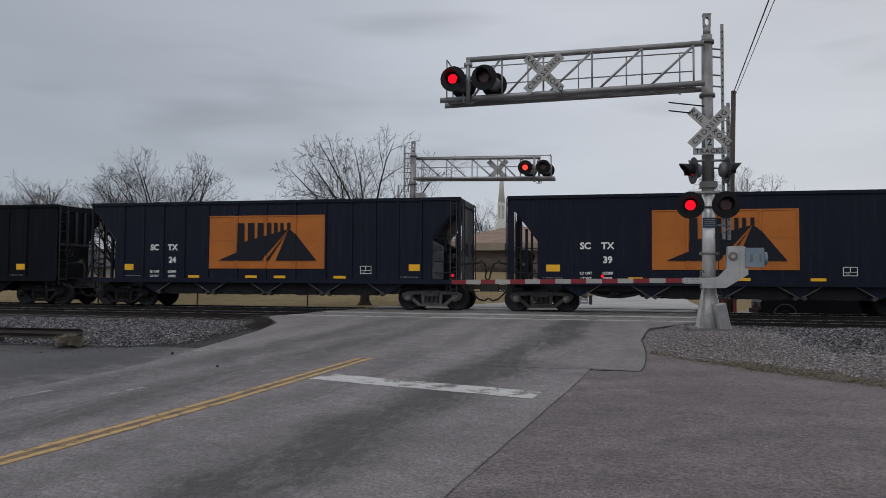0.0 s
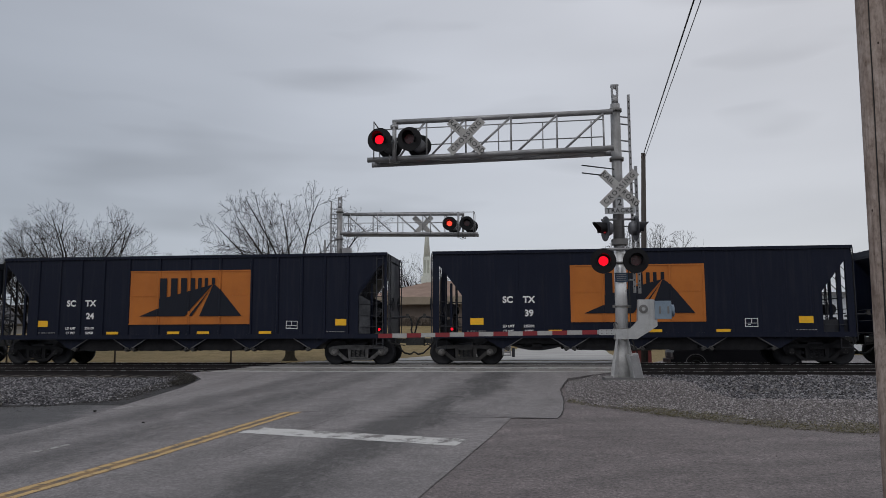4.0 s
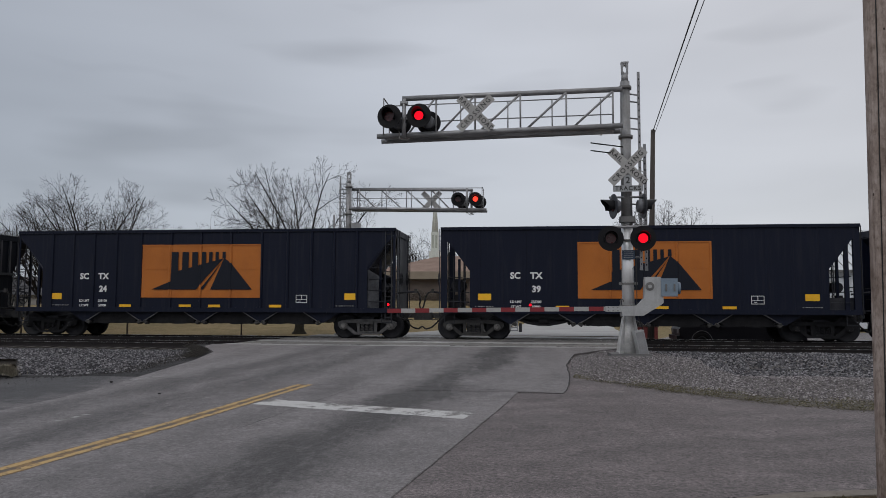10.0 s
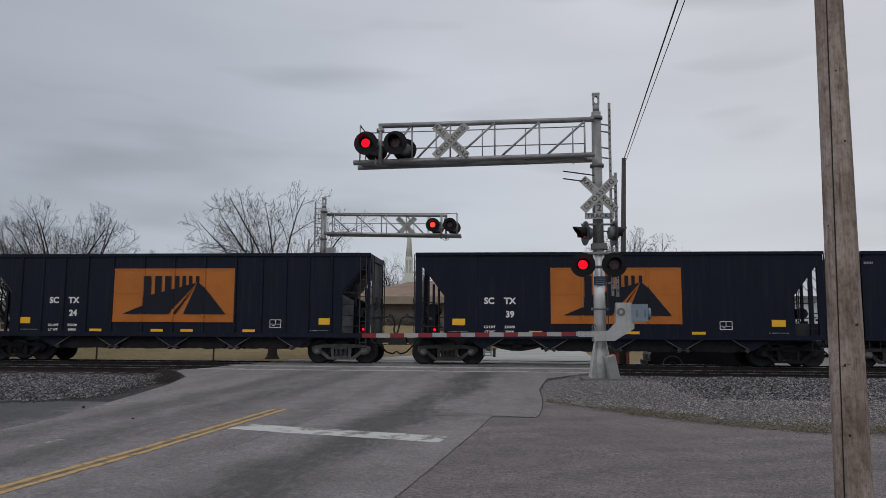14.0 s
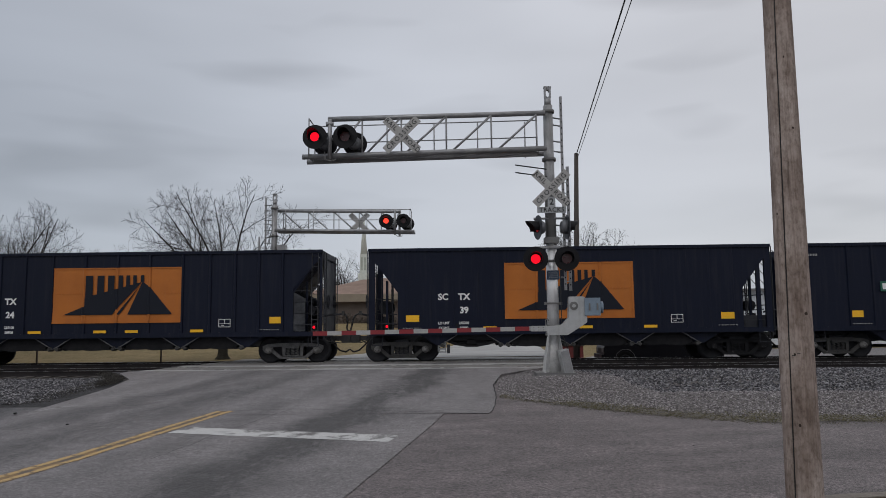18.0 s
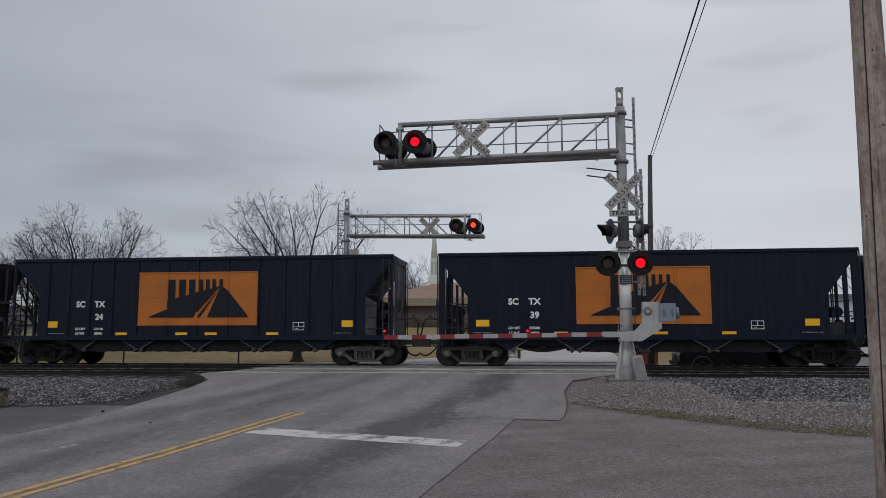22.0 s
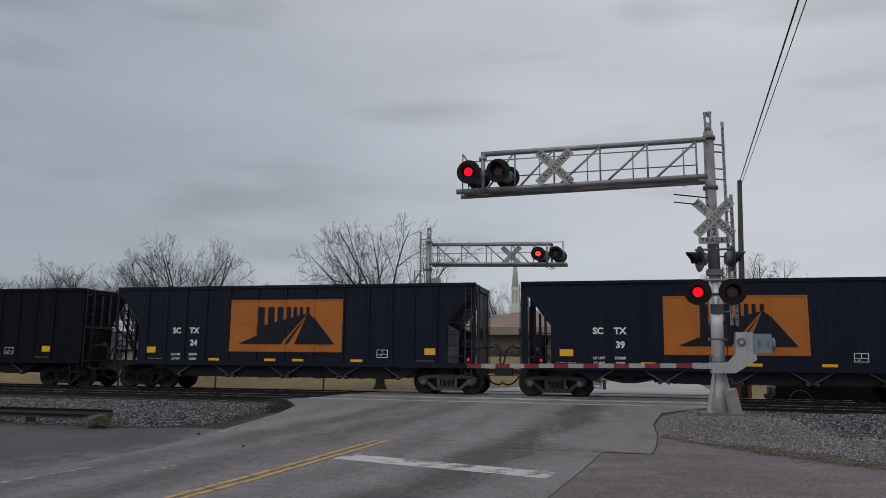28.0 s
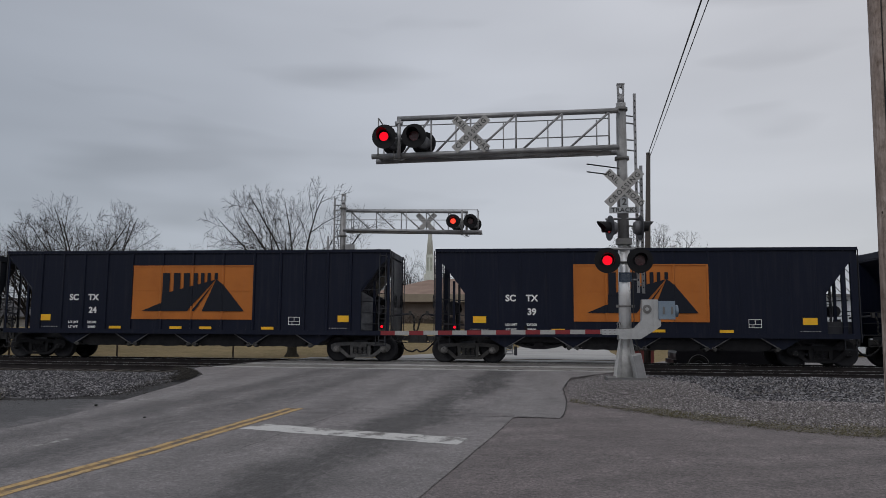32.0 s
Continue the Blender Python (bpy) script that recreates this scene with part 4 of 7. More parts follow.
def build_markings():
    middle = [(-8.6, -10), (-6.25, 0), (-5.62, 3), (-4.985, 6.28), (-4.60, 8.4), (-4.30, 10.5), (-4.02, 12.45)]
    stripe("old_line", middle, 0.335, "paint_ghost", "ghost of an older yellow line under the new one", 0.03, 0.0152)
    for off in (-0.098, 0.098):
        stripe("centre_line", [(x + off, y) for x, y in middle], 0.099, "paint_yellow", "worn double yellow centre line on the road", 0.010)
    def tar(pts, w, label, mat="tar"):
        # a wandering tar-filled crack
        out = []
        for (xa, ya), (xb, yb) in zip(pts, pts[1:]):
            k = max(2, int(math.hypot(xb - xa, yb - ya) / 0.18))
            for i in range(k):
                f = i / k
                x, y = xa + (xb - xa) * f, ya + (yb - ya) * f
                out.append((x + 0.035 * noise.noise((x * 2.3, y * 2.3, 1.0)), y + 0.05 * noise.noise((x * 2.1, y * 2.1, 9.0))))
        out.append(pts[-1])
        bm = bmesh.new()
        rows = []
        for i, (x, y) in enumerate(out):
            xn, yn = out[min(i + 1, len(out) - 1)]
            xp, yp = out[max(i - 1, 0)]
            d = Vector((xn - xp, yn - yp)).normalized()
            ww = w * (0.5 + 0.6 * abs(noise.noise((x * 3, y * 3, 4))))
            rows.append([bm.verts.new((x - d.y * ww * s, y + d.x * ww * s, zr(y + d.x * ww * s) + 0.0145)) for s in (-1, 1)])
        for r, q in zip(rows, rows[1:]):
            bm.faces.new((r[0], r[1], q[1], q[0]))
        tagged(part("tar_seam", bm, mat, None), label, "crack", kind="structure")
    tar([(-1.35, 3.6), (-0.99, 6.0), (-0.28, 10.5), (-0.07, 12.0)], 0.0045, "dark joint between road and lot", "seam_dust")
    tar([(-3.9, 12.5), (-2.83, 12.66), (-1.59, 12.42), (-0.52, 12.2), (0.02, 12.06), (0.70, 11.9), (0.84, 12.9), (0.92, 14.2)], 0.016, "dark tar seam across the road")
    tar([(0.92, 14.2), (0.97, 16.5), (1.3, 19.0), (2.1, 20.4)], 0.02, "dark edge of the road against the stone bank")
    tar([(-2.9, 12.6), (-3.3, 10.4), (-3.6, 8.3)], 0.008, "fine crack along the lane")
    tar([(-6.0, 12.9), (-4.2, 12.6)], 0.008, "fine crack across the road")
    tar([(1.1, 8.9), (3.0, 8.2), (5.5, 8.0), (9, 7.9)], 0.006, "fine crack across the lot")
    tar([(0.4, 10.4), (2.2, 9.6), (4.6, 9.3)], 0.005, "fine crack across the lot")
    stripe("stop_line", [(-4.08, 10.42), (-0.72, 9.57)], 0.54, "paint_white", "worn white stop line across the lane", 0.035)
    for a, b in (((-7.48, 7.3), (-7.2, 8.57)), ((-6.24, 8.5), (-6.12, 9.05)), ((-7.56, 12.5), (-7.36, 13.3)), ((-7.9, 4.2), (-7.7, 5.4))):
        stripe("lane_dash", [a, b], 0.10, "paint_faint", "faded white lane dash on the road", 0.02)


# ---- hopper cars ----
ZT, ZS = 4.14, 1.12


def bogie(parent, x, shade="bogie"):
    bg = new("bogie")
    bg.parent = parent
    bg.location = (x, 0, 0)
    bg.empty_display_size = 0.2
    for s in (-1, 1):
        y = s * 1.0
        bm = bmesh.new()
        lo, hi = y - 0.05, y + 0.05
        # cast side frame: top and bottom members, columns and struts with open windows between
        prism(bm, [(-1.13, 0.62), (-1.13, 0.50), (-0.84, 0.57), (-0.40, 0.60), (0.40, 0.60), (0.84, 0.57), (1.13, 0.50), (1.13, 0.62), (0.95, 0.69), (0.55, 0.73), (-0.55, 0.73), (-0.95, 0.69)], lo, hi)
        prism(bm, [(-0.50, 0.15), (0.50, 0.15), (0.46, 0.235), (-0.46, 0.235)], lo, hi)
        for k in (-1, 1):
            prism(bm, [(k * 0.50, 0.15), (k * 0.90, 0.47), (k * 0.90, 0.58), (k * 0.80, 0.55), (k * 0.44, 0.25)], lo, hi)
            prism(bm, [(k * 0.28, 0.25), (k * 0.38, 0.25), (k * 0.40, 0.61), (k * 0.27, 0.61)], lo, hi)
            prism(bm, [(k * 0.76, 0.36), (k * 1.02, 0.36), (k * 1.13, 0.50), (k * 0.98, 0.62), (k * 0.76, 0.60)], lo - 0.02, hi + 0.02)
        part("side_frame", bevel(bm, 0.014), shade, bg)
        bm = bmesh.new()
        box(bm, (-0.25, y - 0.05, 0.55), (0.25, y + s * 0.11, 0.63))
        part("spring_seat", bevel(bm, 0.01), shade, bg)
        bm = bmesh.new()
        box(bm, (-0.26, y - 0.05, 0.25), (0.26, y + s * 0.09, 0.29))
        part("spring_plank", bevel(bm, 0.01), shade, bg)
        for sx in (-0.17, 0.0, 0.17):
            bm = bmesh.new()
            prev = None
            for i in range(25):
                a = i / 24 * 4.5 * 2 * math.pi
                p = (sx + 0.062 * math.cos(a), y + s * 0.07 + 0.03 * math.sin(a), 0.30 + 0.26 * i / 24)
                if prev:
                    rod(bm, prev, p, 0.014, n=5, caps=False)
                prev = p
            part("spring", bm, shade, bg)
        for wx in (-0.89, 0.89):
            bm = bmesh.new()
            lathe(bm, [(0, 0.13), (s * 0.06, 0.13), (s * 0.07, 0.10), (s * 0.16, 0.10), (s * 0.17, 0.05)], 14)
            moved(bm, pose(wx, s * 1.03, 0.46))
            part("bearing_cap", bm, "bogie_cap" if shade != "bogie_dark" else "bogie_dark", bg)
            bm = bmesh.new()
            for q in range(3):
                a = math.radians(90 + 120 * q)
                rod(bm, (wx + 0.065 * math.cos(a), s * 1.18, 0.46 + 0.065 * math.sin(a)), (wx + 0.065 * math.cos(a), s * 1.205, 0.46 + 0.065 * math.sin(a)), 0.016, n=6)
            part("cap_bolts", bm, "bogie", bg)
    for wx in (-0.89, 0.89):
        bm = bmesh.new()
        rod(bm, (wx, -0.95, 0.46), (wx, 0.95, 0.46), 0.075, n=10)
        ax = part("axle", bm, "wheel", bg)
        for s in (-1, 1):
            bm = bmesh.new()
            lathe(bm, [(s * 0.815, 0.10), (s * 0.815, 0.36), (s * 0.83, 0.38), (s * 0.83, 0.455), (s * 0.72, 0.46), (s * 0.70, 0.488), (s * 0.675, 0.488), (s * 0.675, 0.36), (s * 0.72, 0.34), (s * 0.72, 0.10)], 28)
            moved(bm, pose(wx, 0, 0.46))
            part("wheel", bm, "wheel", bg)
    bm = bmesh.new()
    box(bm, (-0.26, -0.94, 0.24), (0.26, 0.94, 0.80))
    part("bolster", bevel(bm, 0.02), "car_dark", bg)
    bm = bmesh.new()
    for wx in (-0.38, 0.38):
        rod(bm, (wx, -0.9, 0.42), (wx, 0.9, 0.42), 0.05, n=8)
    part("brake_beam", bm, "car_dark", bg)
    return bg


def logo(parent, y, k):
    """The orange side panel with the black road picture and plain bars for the lettering."""
    s = -1 if y < 0 else 1
    f = k if s < 0 else -k
    def flat(name, p, mat, d, label="", t=0.004):
        bm = bmesh.new()
        prism(bm, [(x * f, z) for x, z in p], y + s * d, y + s * (d + t))
        return part(name, bm, mat, parent, label)
    panel = flat("logo_panel", [(-2.44, 1.56), (2.44, 1.56), (2.44, 3.55), (-2.44, 3.55)], "orange", 0.0, "orange painted sign panel", 0.012)
    for a, b in (((-2.47, 1.53), (-2.40, 3.58)), ((2.40, 1.53), (2.47, 3.58)), ((-2.4, 1.53), (2.4, 1.575)), ((-2.4, 3.535), (2.4, 3.58))):
        bm = bmesh.new()
        box(bm, (a[0] * k, y + s * 0.010, a[1]), (b[0] * k, y + s * 0.032, b[1]))
        part("panel_frame", bm, "orange", parent)
    for rx in (-1.21, 0.0, 1.21):
        flat("panel_rib", [(rx - 0.05, 1.58), (rx + 0.05, 1.58), (rx + 0.05, 3.53), (rx - 0.05, 3.53)], "orange", 0.012, t=0.022)
    bm = bmesh.new()
    for i in range(46):
        x = (-2.3 + 4.6 * i / 45) * k
        box(bm, (x - 0.016, y + s * 0.010, 2.60), (x + 0.016, y + s * 0.028, 2.632))
    part("rivet_row", bm, "orange", parent)["kind"] = "stuff"
    # the car's ribs run on under the paint
    for rx, lo, hi in ((-1.25, 1.84, 2.13), (0.0, 2.03, 2.80), (1.21, 1.84, 2.86)):
        for z0, z1, mat, dd in ((1.58, lo, "orange", 0.034), (lo, hi, "decal_black", 0.040), (hi, 3.53, "orange", 0.034)):
            bm = bmesh.new()
            prism(bm, [((rx - 0.045) * f, y + s * dd), ((rx - 0.02) * f, y + s * (dd + 0.022)), ((rx + 0.02) * f, y + s * (dd + 0.022)), ((rx + 0.045) * f, y + s * dd)], z0, z1, "z")
            part("panel_rib", bm, mat, parent)
    d = 0.036
    flat("hill_shape", [(-1.98, 1.84), (-1.20, 2.16), (-1.20, 2.49), (-0.95, 2.55), (0.93, 3.04), (0.10, 2.15), (-0.16, 1.84)], "decal_black", d, "black landscape shape")
    flat("road_shape", [(0.42, 1.84), (0.95, 3.06), (1.24, 2.84), (2.08, 1.84)], "decal_black", d, "black road shape")
    flat("road_stripe", [(-0.01, 1.84), (0.885, 2.93), (0.12, 1.84)], "decal_black", d, "black road stripe")
    # plain bars in place of the lettering: they shorten towards the road's far end
    bars = [(-1.18, -0.90, 2.46, 3.29), (-0.74, -0.48, 2.50, 3.29), (-0.34, -0.10, 2.62, 3.29), (0.05, 0.22, 2.70, 3.29), (0.34, 0.48, 2.78, 3.29), (0.60, 0.73, 2.88, 3.29), (0.88, 1.01, 3.04, 3.29)]
    for a, b, lo, hi in bars:
        flat("lettering_bar", [(a, lo), (b, lo), (b, hi), (a, hi)], "decal_black", d + 0.006)


def hopper_car(x, L, number, ribs, label, limits, with_logo=True, mark=True, solid=False, shades=("bogie", "bogie"), paint="car_black"):
    car = thing("hopper_car", pose(x, FAR_TRACK, 0), label, "rail car", "cars of the standing train")
    W = 1.5
    ib = L - 1.06   # where the side sheet drops straight to the sill
    kx = L / 7.62
    side = [(-L, ZT), (-L, 3.80), (-L + 0.28, 3.58), (-ib, 2.55), (-ib, ZS), (ib, ZS), (ib, 2.55), (L - 0.28, 3.58), (L, 3.80), (L, ZT)]
    if ribs:
        side = [(-L, ZT), (-L, 4.0), (-ib, 2.72), (-ib, ZS), (ib, ZS), (ib, 2.72), (L, 4.0), (L, ZT)]
    full = [(-L, ZT), (-L, ZS), (L, ZS), (L, ZT)]
    for s in (-1, 1):
        part("side_sheet", made(prism, full if solid is True or (solid and s < 0) else side, s * (W - 0.02), s * W), paint, car)
        bm = bmesh.new()
        box(bm, (-L - 0.02, s * (W - 0.05), ZT - 0.09), (L + 0.02, s * (W + 0.06), ZT + 0.02))
        part("top_chord", bevel(bm, 0.012), paint, car)
        bm = bmesh.new()
        box(bm, (-L, s * (W - 0.16), 0.98), (L, s * (W + 0.05), ZS + 0.03))
        part("side_sill", bevel(bm, 0.012), paint, car)
        deep = 0.05 if ribs else 0.014
        for i, rx in enumerate((-6.16, -5.28, -4.40, -3.47, -2.44, -1.21, 0.0, 1.21, 2.44, 3.47, 4.40, 5.28, 6.16), -6):
            rx *= kx
            spans = [(ZS + 0.03, ZT - 0.09)]
            if with_logo and abs(i) < 2:
                spans = [(ZS + 0.03, 1.53), (3.58, ZT - 0.09)]
            for z0, z1 in spans:
                bm = bmesh.new()
                prism(bm, [(rx - 0.055, W), (rx - 0.03, W + deep), (rx + 0.03, W + deep), (rx + 0.055, W)], z0, z1, "z")
                if s < 0:
                    bmesh.ops.scale(bm, vec=(1, -1, 1), verts=bm.verts)
                part("rib", bm, paint, car)
    for e in (-1, 1):
        bare = ribs and e < 0
        # sloping end sheet, end posts, platform, ladders
        bm = bmesh.new()
        prism(bm, [(e * (L - 0.02), 3.86), (e * (L - 0.30), 3.60), (e * ib, 2.57), (e * (ib - 1.6), 0.95), (e * (ib - 1.6), 0.99), (e * ib, 2.62), (e * (L - 0.30), 3.65), (e * (L - 0.02), 3.91)], -W + 0.02, W - 0.02)
        part("slope_sheet", bm, paint, car, "dirty black sloping end sheet")
        for k in range(4):
            y = -W + 0.12 + 0.30 * k
            bm = bmesh.new()
            prism(bm, [(e * (L - 0.30), 3.56), (e * ib, 2.53), (e * (ib - 0.5), 2.02), (e * (ib - 0.5), 2.06), (e * ib, 2.58), (e * (L - 0.30), 3.61)], y - 0.02, y + 0.02)
            part("slope_rib", bm, "car_grime", car)
        # narrow ladder by the corner post
        if number == "24" and e > 0:
            bm = bmesh.new()
            for xx in (L - 0.14, L - 0.37):
                box(bm, (e * xx - 0.014, -W - 0.035, 0.72), (e * xx + 0.014, -W - 0.005, 4.02))
            cl = part("corner_ladder", bm, "car_grime", car, "worn grey ladder by the corner post")
        for k in range(9 if number == "24" and e > 0 else 0):
            part("rung", made(rod, (e * (L - 0.14), -W - 0.02, 0.80 + 0.39 * k), (e * (L - 0.37), -W - 0.02, 0.80 + 0.39 * k), 0.012, n=6), "car_grime", cl)
        bm = bmesh.new()
        box(bm, (e * (L - 0.05), -W, 3.92), (e * L, W, ZT))
        part("end_header", bm, paint, car)
        for s in (-1, 1):
            bm = bmesh.new()
            slim = bare or (s > 0 and e > 0 and ribs and not mark)
            box(bm, (e * (L - (0.045 if slim else 0.09 if ribs else 0.22)), s * (W - (0.05 if slim else 0.13)), 1.1), (e * L, s * (W - 0.004), 3.94))
            part("end_post", bevel(bm, 0.01), paint, car)
            bm = bmesh.new()
            box(bm, (e * (ib + 0.38), s * (W - 0.45), 1.1), (e * (ib + 0.47), s * (W - 0.36), 3.0))
            part("stanchion", bm, paint, car)
            # ladder on the end's outer face and grab irons
            bm = bmesh.new()
            for lx in (W - 0.06,) if slim and s > 0 else (W - 0.06, W - 0.5):
                box(bm, (e * (L + 0.05), s * lx - 0.02, 0.85), (e * (L + 0.08), s * lx + 0.02, 4.1))
            ld = part("ladder", bm, "car_dark", car)
            for k in range(0 if slim and s > 0 else 8):
                bm = bmesh.new()
                rod(bm, (e * (L + 0.065), s * (W - 0.06), 1.05 + 0.4 * k), (e * (L + 0.065), s * (W - 0.5), 1.05 + 0.4 * k), 0.013, n=6)
                part("rung", bm, "car_dark", ld)
            for k in range(0 if bare else 4 if ribs else 1):
                bm = bmesh.new()
                xx = e * (L - 0.30)
                rod(bm, (xx, s * (W - 0.02), 1.4 + 0.42 * k), (e * (ib + 0.05), s * (W - 0.02), 1.4 + 0.42 * k), 0.012, n=6)
                part("grab_iron", bm, "car_dark", car)
            # sill step
            bm = bmesh.new()
            for xx in (L - 0.12, L - 0.50):
                box(bm, (e * xx - 0.012, s * (W - 0.03), 0.62), (e * xx + 0.012, s * (W - 0.01), 1.0))
            box(bm, (e * (L - 0.12), s * (W - 0.05), 0.60), (e * (L - 0.50), s * W, 0.63))
            part("sill_step", bm, "car_dark", car)
        bm = bmesh.new()
        box(bm, (e * (L - 0.95), -W + 0.1, 1.08), (e * (L + 0.02), W - 0.1, 1.13))
        part("end_platform", bm, "car_dark", car)
        # railing at the end, seen through the opening
        bm = bmesh.new()
        for z in (1.55, 1.95):
            rod(bm, (e * (L - 0.05), -W + 0.1, z), (e * (L - 0.05), W - 0.1, z), 0.016, n=6)
        part("end_rail", bm, "car_dark", car)
        # brake valves, pipes and levers standing on the platform
        for k, (qx, qy, z0, z1, w) in enumerate(((0.50, -1.02, 1.16, 1.66, 0.10), (0.70, -0.60, 1.16, 1.50, 0.13), (0.36, -0.30, 1.16, 1.95, 0.07)) if not bare else ()):
            bm = bmesh.new()
            box(bm, (e * (ib + qx) - w, qy - 0.09, z0), (e * (ib + qx) + w, qy + 0.09, z1))
            part("valve_box", bevel(bm, 0.02), "car_dark" if k else "bogie_dark", car)
        for qx, qy, zz in ((0.22, -1.18, 2.75), (0.62, -1.22, 3.1), (0.84, -0.75, 3.3)) if not bare else ():
            part("riser_pipe", made(rod, (e * (ib + qx), qy, 1.12), (e * (ib + qx), qy, zz), 0.022, n=6), "car_dark", car)
        for zz, y0 in ((1.38, -1.2), (1.74, -1.05), (2.28, -0.95)) if not bare else ():
            part("lever_rod", made(rod, (e * (ib + 0.05), y0, zz), (e * (L - 0.08), y0 + 0.1, zz + 0.06), 0.02, n=6), "car_dark", car)
        # hand wheel seen edge-on at the corner
        wz = 1.50 if bare else 2.25
        bm = bmesh.new()
        for i in range(16):
            a, b = 2 * math.pi * i / 16, 2 * math.pi * (i + 1) / 16
            rod(bm, (e * (L + 0.14), -0.95 + 0.24 * math.cos(a), wz + 0.24 * math.sin(a)), (e * (L + 0.14), -0.95 + 0.24 * math.cos(b), wz + 0.24 * math.sin(b)), 0.018, n=6)
        rod(bm, (e * (L - 0.02), -0.95, wz), (e * (L + 0.15), -0.95, wz), 0.03, n=8)
        for i in range(3):
            a = math.pi * i / 3
            rod(bm, (e * (L + 0.13), -0.95 - 0.24 * math.cos(a), wz - 0.24 * math.sin(a)), (e * (L + 0.13), -0.95 + 0.24 * math.cos(a), wz + 0.24 * math.sin(a)), 0.012, n=6)
        part("release_wheel", bm, "car_dark", car)
        # draft sill, coupler, air hose
        bm = bmesh.new()
        box(bm, (e * 4.6, -0.32, 0.72), (e * (L + 0.12), 0.32, 1.06))
        part("draft_sill", bevel(bm, 0.02), "car_dark", car)
        bm = bmesh.new()
        box(bm, (e * (L + 0.1), -0.09, 0.78), (e * (L + 0.62), 0.09, 0.96))
        box(bm, (e * (L + 0.52), -0.22, 0.70), (e * (L + 0.86), 0.16, 1.02))
        part("coupler", bevel(bm, 0.03), "bogie", car)
        bm = bmesh.new()
        tube(bm, [(e * (L + 0.1), -0.4, 0.85), (e * (L + 0.28), -0.42, 0.62), (e * (L + 0.5), -0.42, 0.42), (e * (L + 0.72), -0.40, 0.36), (e * (L + 0.86), -0.38, 0.46)], 0.032, 7)
        part("air_hose", bm, "hose", car)
        bm = bmesh.new()
        tube(bm, [(e * (L - 0.25), -0.7, 0.95), (e * (L - 0.05), -0.72, 0.74), (e * (L + 0.16), -0.70, 0.66), (e * (L + 0.34), -0.62, 0.78), (e * (L + 0.44), -0.45, 0.92)], 0.022, 6)
        part("brake_hose", bm, "hose", car)
        bm = bmesh.new()
        tube(bm, [(e * (L + 0.02), -1.25, 0.98), (e * (L + 0.10), -1.1, 0.80), (e * (L + 0.30), -0.7, 0.74), (e * (L + 0.50), -0.3, 0.70)], 0.018, 6)
        part("uncoupling_lever", bm, "bogie", car)
        bogie(car, e * (L - 1.16), shades[0 if e < 0 else 1])
    # dusty splash plates on the side sheet by the ends
    for s in (-1, 1) if number == "24" else ():
        bm = bmesh.new()
        prism(bm, [(ib + 0.004, ZS + 0.04), (ib + 0.44, ZS + 0.04), (ib + 0.44, 2.36), (ib + 0.004, 2.60)], s * (W - 0.06), s * (W - 0.035))
        part("splash_plate", bm, "car_dusty", car, "dusty grey splash plate")
    if ribs:
        bm = bmesh.new()
        if mark:
            box(bm, (L - 0.045, -0.85, 1.14), (L - 0.02, W - 0.14, 3.9))
        else:
            prism(bm, [(-1.36, 1.14), (0.30, 1.14), (0.40, 2.6), (0.85, 3.35), (0.85, 3.9), (-1.36, 3.9)], L - 0.045, L - 0.02, "x")
        part("end_plate", bm, paint, car, "black end plate")
        for y in () if mark else (-0.95, -0.42, 0.10, 0.62):
            part("end_rib", bevel(made(box, (L - 0.02, y - 0.045, 2.55 if y < 0.7 else 3.1), (L + 0.05, y + 0.045, 3.92)), 0.01), "car_grime", car)
        for z in () if mark else (2.52,):
            part("end_beam", bevel(made(box, (L - 0.02, -1.36, z - 0.05), (L + 0.05, 0.36, z + 0.05)), 0.01), "car_grime", car)
    # pipe brackets and the hanging jumper hose between the cars
    for e, out in ((-1, 0.42), (1, 0.72)):
        bm = bmesh.new()
        tube(bm, [(e * (L - 0.1), -0.9, 1.70), (e * (L + 0.16), -0.9, 1.74), (e * (L + out), -0.9, 1.79)], 0.036, 8)
        pb = part("pipe_bracket", bm, "car_dark", car)
        part("clamp", bevel(made(box, (e * (L + out - 0.08), -0.96, 1.73), (e * (L + out + 0.02), -0.84, 1.89)), 0.02), "bogie", pb)
    ends = [(0.72, 1.80), (0.79, 1.75), (0.84, 1.62), (0.86, 1.44), (0.83, 1.28), (0.86, 1.17), (0.93, 1.13), (0.98, 1.20), (1.02, 1.36), (1.06, 1.56), (1.14, 1.72), (1.30, 1.80)]
    part("jumper_hose", made(tube, [(L + x, -0.9, z) for x, z in ends], 0.032, 8), "hose", car)
    # air reservoir and brake wheel on one end, cylinder on the other
    if not ribs:
        part("air_reservoir", bevel(made(rod, (-L + 0.55, -0.75, 2.02), (-L + 0.55, 0.35, 2.02), 0.26, n=18), 0.03), "car_dark", car, "black air reservoir")
    bm = bmesh.new()
    rod(bm, (L - 0.55, -0.9, 1.95), (L - 0.55, -0.1, 1.95), 0.19, n=16)
    part("brake_cylinder", bevel(bm, 0.03), "car_dark", car, "black brake cylinder")
    bm = bmesh.new()
    for i in range(20):
        a, b = 2 * math.pi * i / 20, 2 * math.pi * (i + 1) / 20
        rod(bm, (L + 0.12, 0.5 + 0.28 * math.cos(a), 2.3 + 0.28 * math.sin(a)), (L + 0.12, 0.5 + 0.28 * math.cos(b), 2.3 + 0.28 * math.sin(b)), 0.015, n=6)
